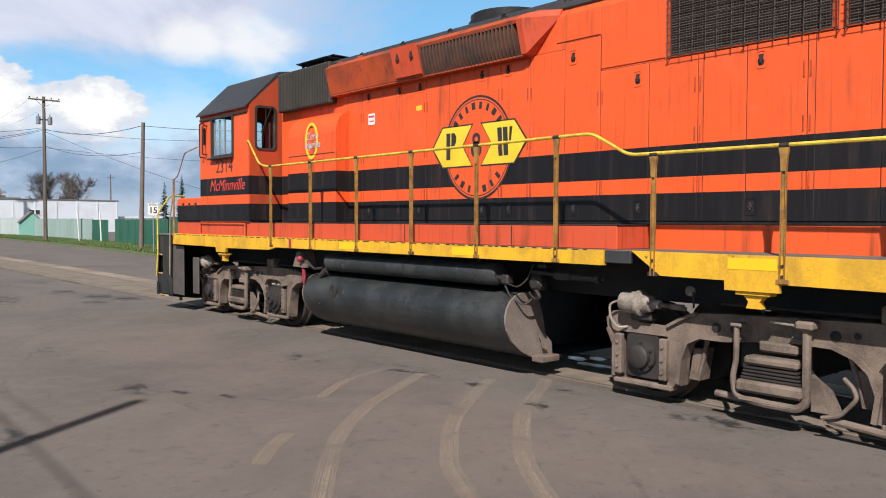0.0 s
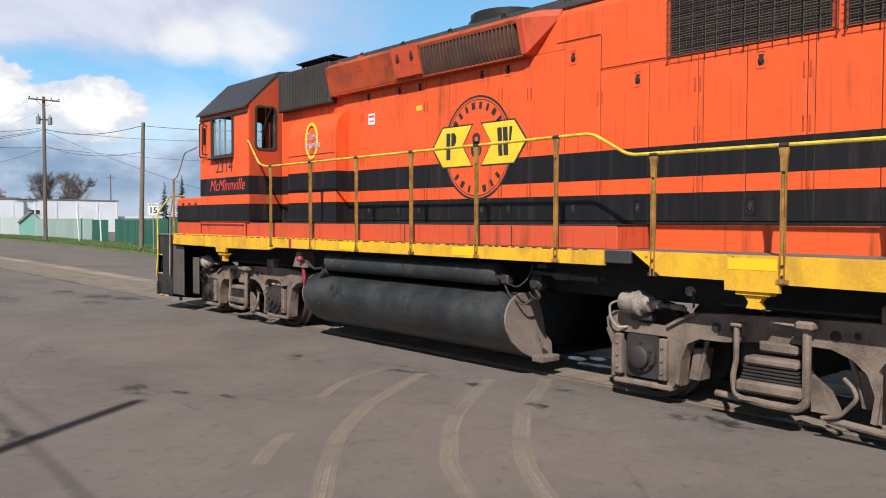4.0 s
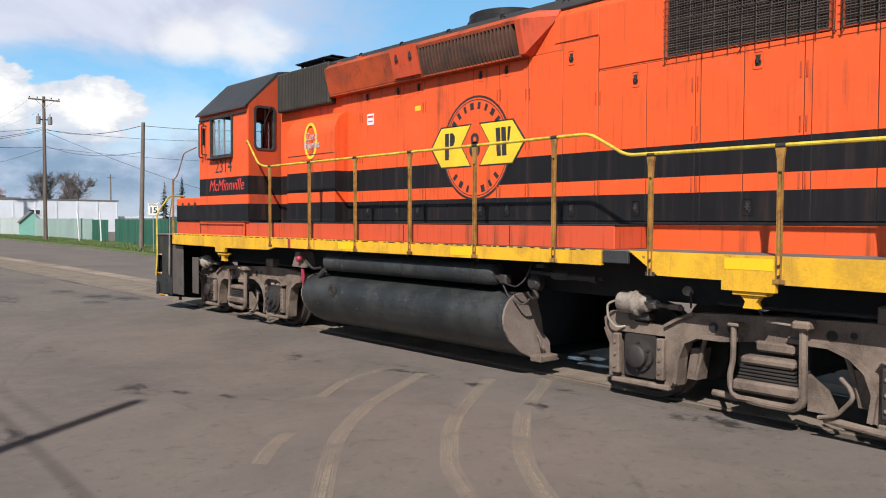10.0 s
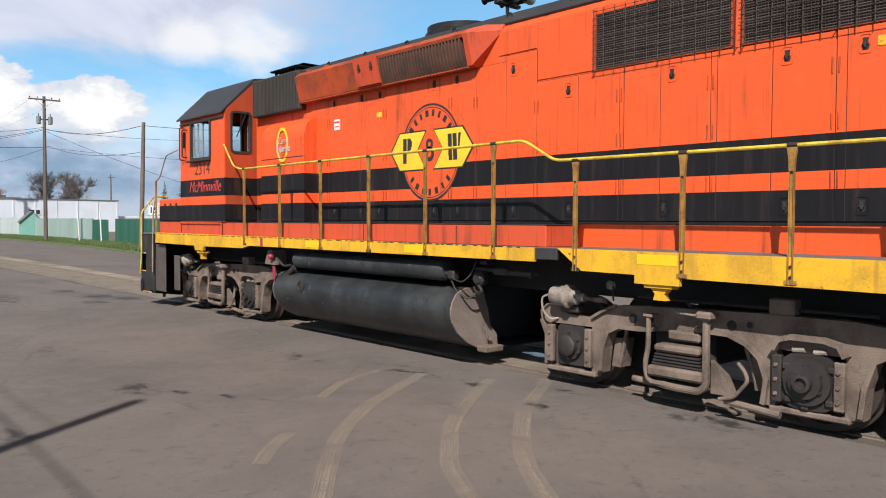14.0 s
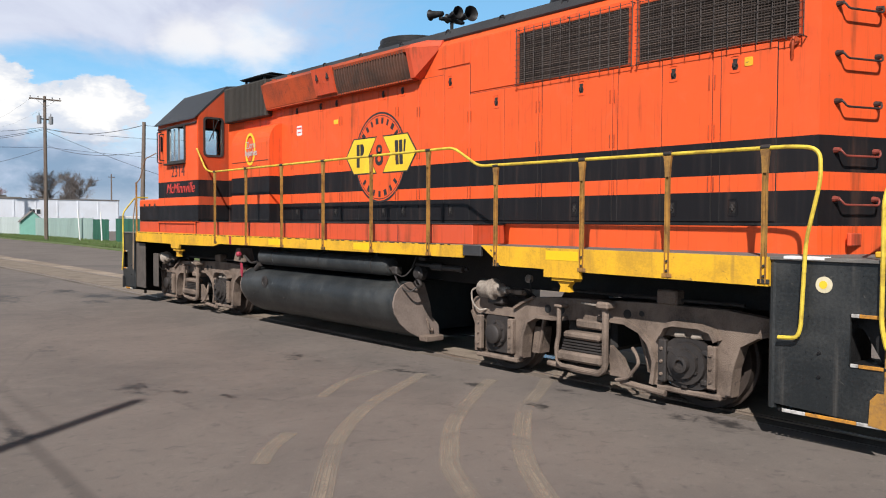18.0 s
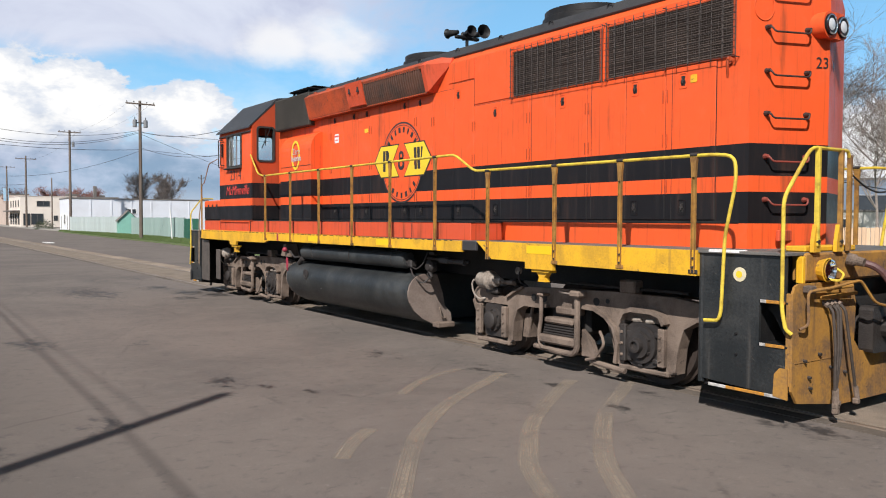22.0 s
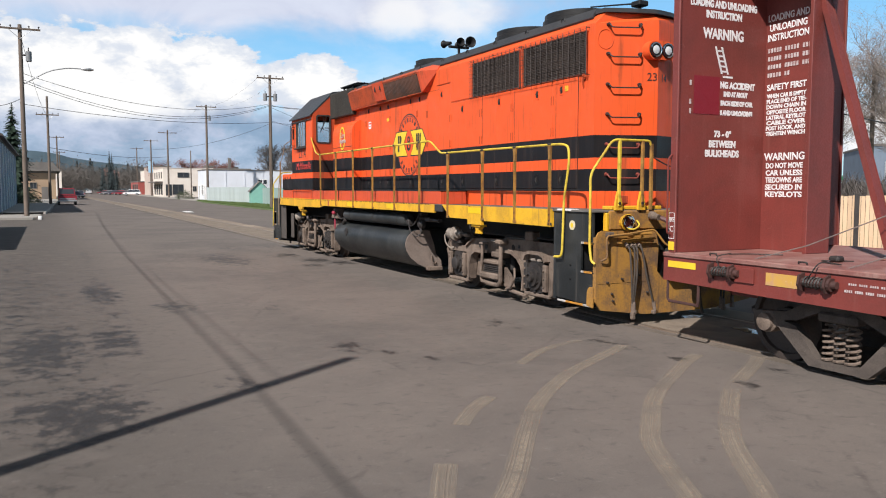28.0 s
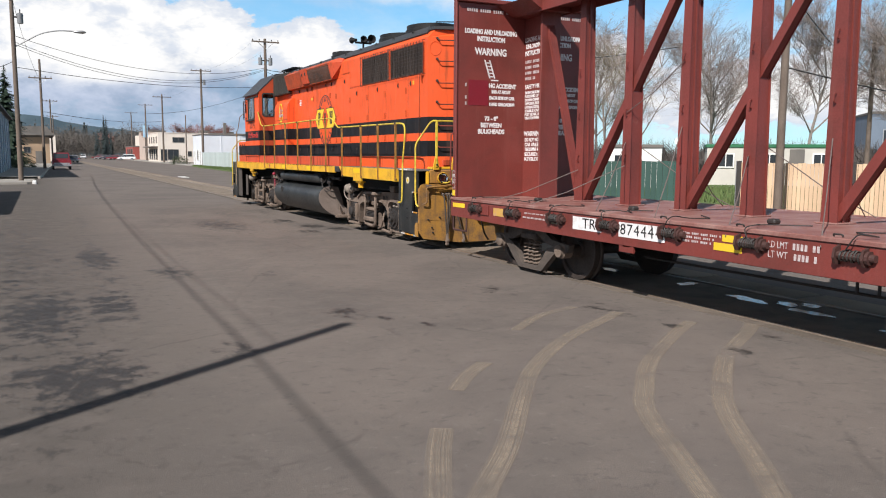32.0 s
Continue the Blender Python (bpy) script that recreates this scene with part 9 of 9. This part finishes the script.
def trees():
    a = bare_tree("bare_tree", 10.5, 0.75, TWIG, 11, "bare tree with grey-brown twigs", 6000, at=pose(30.5, 45, 0))
    b = bare_tree("bare_tree", 12.0, 0.6, TWIG, 12, "tall bare tree with fine twigs", 7000, at=pose(35.0, 42.5, 0))
    c = bare_tree("bare_tree", 9.0, 0.9, TWIG, 13, "spreading bare tree behind the fence", 5500, at=pose(24.8, 22.0, 0))
    w = bare_tree("willow_tree", 9.0, 0.7, WILLOW, 14, "bare willow with yellow hanging shoots", 4200, weep=0.9, at=pose(24.0, 40.5, 0))
    r = bare_tree("bare_tree", 10.0, 0.9, TWIG_RED, 15, "bare tree with reddish buds", 3600, heavy=4.0, at=pose(27.5, 232, 0))
    f = bare_tree("bare_tree", 12.5, 0.8, BARK_FAR, 18, "dark bare tree behind the warehouse", 4200, heavy=4.0, at=pose(42.5, 193, 0))
    for src, x, y, s, rz in ((b, 39.5, 38.0, 1, 70), (a, 42.0, 33.5, 1, 130), (b, 32.0, 52.0, 1, 200), (a, 27.5, 49.0, 1, 20), (c, 30.5, 17.5, 1, 80), (c, 41, 24, 1, 200), (a, 37.5, 45.0, 1, 300), (c, 22.2, 17.6, 1, 150),
                             (f, 51.5, 205, 1, 100), (r, 33, 236, 1, 90), (r, 37, 228, 1, 140), (r, 22, 246, 1, 200), (r, 15, 345, 1, 30), (b, 62, 240, 1, 0)):
        copy_thing(src, pose(x, y, 0, 0, 0, rz))
    conifer(13.2, 3.6, 21, pose(-11.8, 118, 0), "dark spreading conifer behind the timber building")
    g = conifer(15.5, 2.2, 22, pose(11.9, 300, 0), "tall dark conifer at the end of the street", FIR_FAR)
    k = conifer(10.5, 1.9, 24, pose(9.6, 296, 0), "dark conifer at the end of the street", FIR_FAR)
    for src, x, y, rz in ((k, 15.2, 316, 40), (k, 13.4, 310, 90), (k, 10.6, 320, 140), (g, 14.2, 322, 60), (k, 52, 143, 30)):
        copy_thing(src, pose(x, y, 0, 0, 0, rz))
    h = conifer(5.6, 1.1, 23, pose(21.5, 74.5, 0), "small dark conifer behind the green fence")
    bush(13.7, 146, 1.7, 1.7, 3, "brown-green bush at the kerb")
    bush(-10.0, 110, 1.6, 1.6, 4, "round dark bush on the pavement")
    bush(-11.4, 106.8, 1.2, 1.4, 5, "round dark bush on the pavement")


def far_woods():
    """Brown winter woods and dark firs at the end of the street, as one mass of small crowns."""
    rnd = random.Random(9)
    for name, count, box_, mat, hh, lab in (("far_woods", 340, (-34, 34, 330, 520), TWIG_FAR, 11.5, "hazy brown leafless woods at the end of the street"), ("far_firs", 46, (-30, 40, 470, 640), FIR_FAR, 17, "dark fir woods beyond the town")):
        verts, faces = [], []
        for _ in range(count):
            x, y, h = rnd.uniform(box_[0], box_[1]), rnd.uniform(box_[2], box_[3]), hh * rnd.uniform(0.55, 1.1)
            fir = mat is FIR_FAR
            lobes = [(rnd.uniform(-.2, .2) * h, rnd.uniform(-.2, .2) * h, rnd.uniform(.45, .85) * h) for _ in range(5)]
            for j in range(560):
                if fir:
                    k = rnd.random() ** 0.7
                    z, rr, a = h * k, h * 0.17 * (1 - k) * math.sqrt(rnd.random()) + 0.08, rnd.uniform(0, 6.28)
                    p = Vector((x + rr * math.cos(a), y + rr * math.sin(a), z))
                    s, up = 0.45, 0.5
                else:
                    lx, ly, lz = lobes[j % 5]
                    g = h * 0.17
                    p = Vector((x + lx + rnd.gauss(0, g), y + ly + rnd.gauss(0, g), max(lz + rnd.gauss(0, g), 0.3)))
                    s, up = 0.26, 0.36
                i = len(verts)
                for _ in range(3):
                    verts.append(tuple(p + Vector((rnd.uniform(-s, s), rnd.uniform(-s, s), rnd.uniform(-up, up)))))
                faces.append((i, i + 1, i + 2))
        me = bpy.data.meshes.new(name)
        me.from_pydata(verts, [], faces)
        me.materials.append(mat)
        tagged(new(name, me), lab, "woods", kind="stuff")


def brush():
    """Bare brown undergrowth behind the homes, too fine to count."""
    rnd = random.Random(31)
    verts, faces = [], []
    for _ in range(1100):
        a, d = radians(rnd.uniform(31, 60)), rnd.uniform(60, 76)
        x, y, h = math.sin(a) * d - 8, math.cos(a) * d, rnd.uniform(1.0, 3.2)
        for _ in range(34):
            lx, ly = rnd.gauss(0, 0.9), rnd.gauss(0, 0.9)
            z0, z1 = rnd.uniform(0, h * 0.6), h * rnd.uniform(0.5, 1.0)
            w = rnd.uniform(0.012, 0.035)
            i = len(verts)
            px, py = x + lx * 0.6, y + ly * 0.6
            verts += [(px - w, py + w, z0), (px + w, py - w, z0), (x + lx * 1.3, y + ly * 1.3, z0 + z1 * 0.6)]
            faces.append((i, i + 1, i + 2))
    me = bpy.data.meshes.new("undergrowth")
    me.from_pydata(verts, [], faces)
    me.materials.append(BARK_FAR)
    tagged(new("undergrowth", me), "bare brown undergrowth behind the mobile homes", "brush", kind="stuff")


def hills():
    # The ridges' blue is distance haze mixed into their colour.
    m = surface("haze_tinted_hill", (0.070, 0.100, 0.120), (0.048, 0.070, 0.085), 1.0, scale=0.012, grain=0.12, bump=0, spec=0.0)
    for dist, base, rise, seed, lab in ((2100, 45, 95, 2, "far forested ridge tinted blue for haze"), (1500, 18, 52, 6, "nearer dark forested ridge")):
        bm = B()
        rows = []
        for i in range(181):
            a = radians(-40 + i * 0.75)
            v = Vector((math.cos(a * 9 + seed), math.sin(a * 7), seed))
            h = base + rise * (0.45 + 0.55 * noise.noise(Vector((a * 4.1, seed, 0))) + 0.22 * noise.noise(Vector((a * 13, seed, 4))) + 0.05 * noise.noise(Vector((a * 160, seed, 9))))
            h *= 1.0 if i < 54 else max(0.10, 1 - (i - 54) / 20)
            p = (math.sin(a), math.cos(a))
            rows.append([(p[0] * (dist - 240), p[1] * (dist - 240), -2), (p[0] * (dist - 90), p[1] * (dist - 90), max(h * 0.55, 1)), (p[0] * dist, p[1] * dist, max(h, 2)), (p[0] * (dist + 200), p[1] * (dist + 200), -2)])
        loft(bm, rows, closed=False)
        bmesh.ops.recalc_face_normals(bm, faces=bm.faces)
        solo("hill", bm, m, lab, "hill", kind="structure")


poles()
speed_sign()
verge()
fences()
buildings()
pavements()
vehicles()
trees()
far_woods()
brush()
hills()


# ---- what moves ----
def motions():
    """The train draws away; its wheels roll with it."""
    times = [0.0, 4.5, 9.4] + [9.75 + 0.25 * i for i in range(90)]
    walk(loco, [(t, pose(0, LOCO_Y + rolled(t), 0)) for t in times])
    walk(car, [(t, pose(0, CAR_Y + rolled(t), 0)) for t in times])
    for w, y, r in WHEELSETS:
        walk(w, [(t, pose(0, y, r, -math.degrees(rolled(t) / r))) for t in times])


motions()
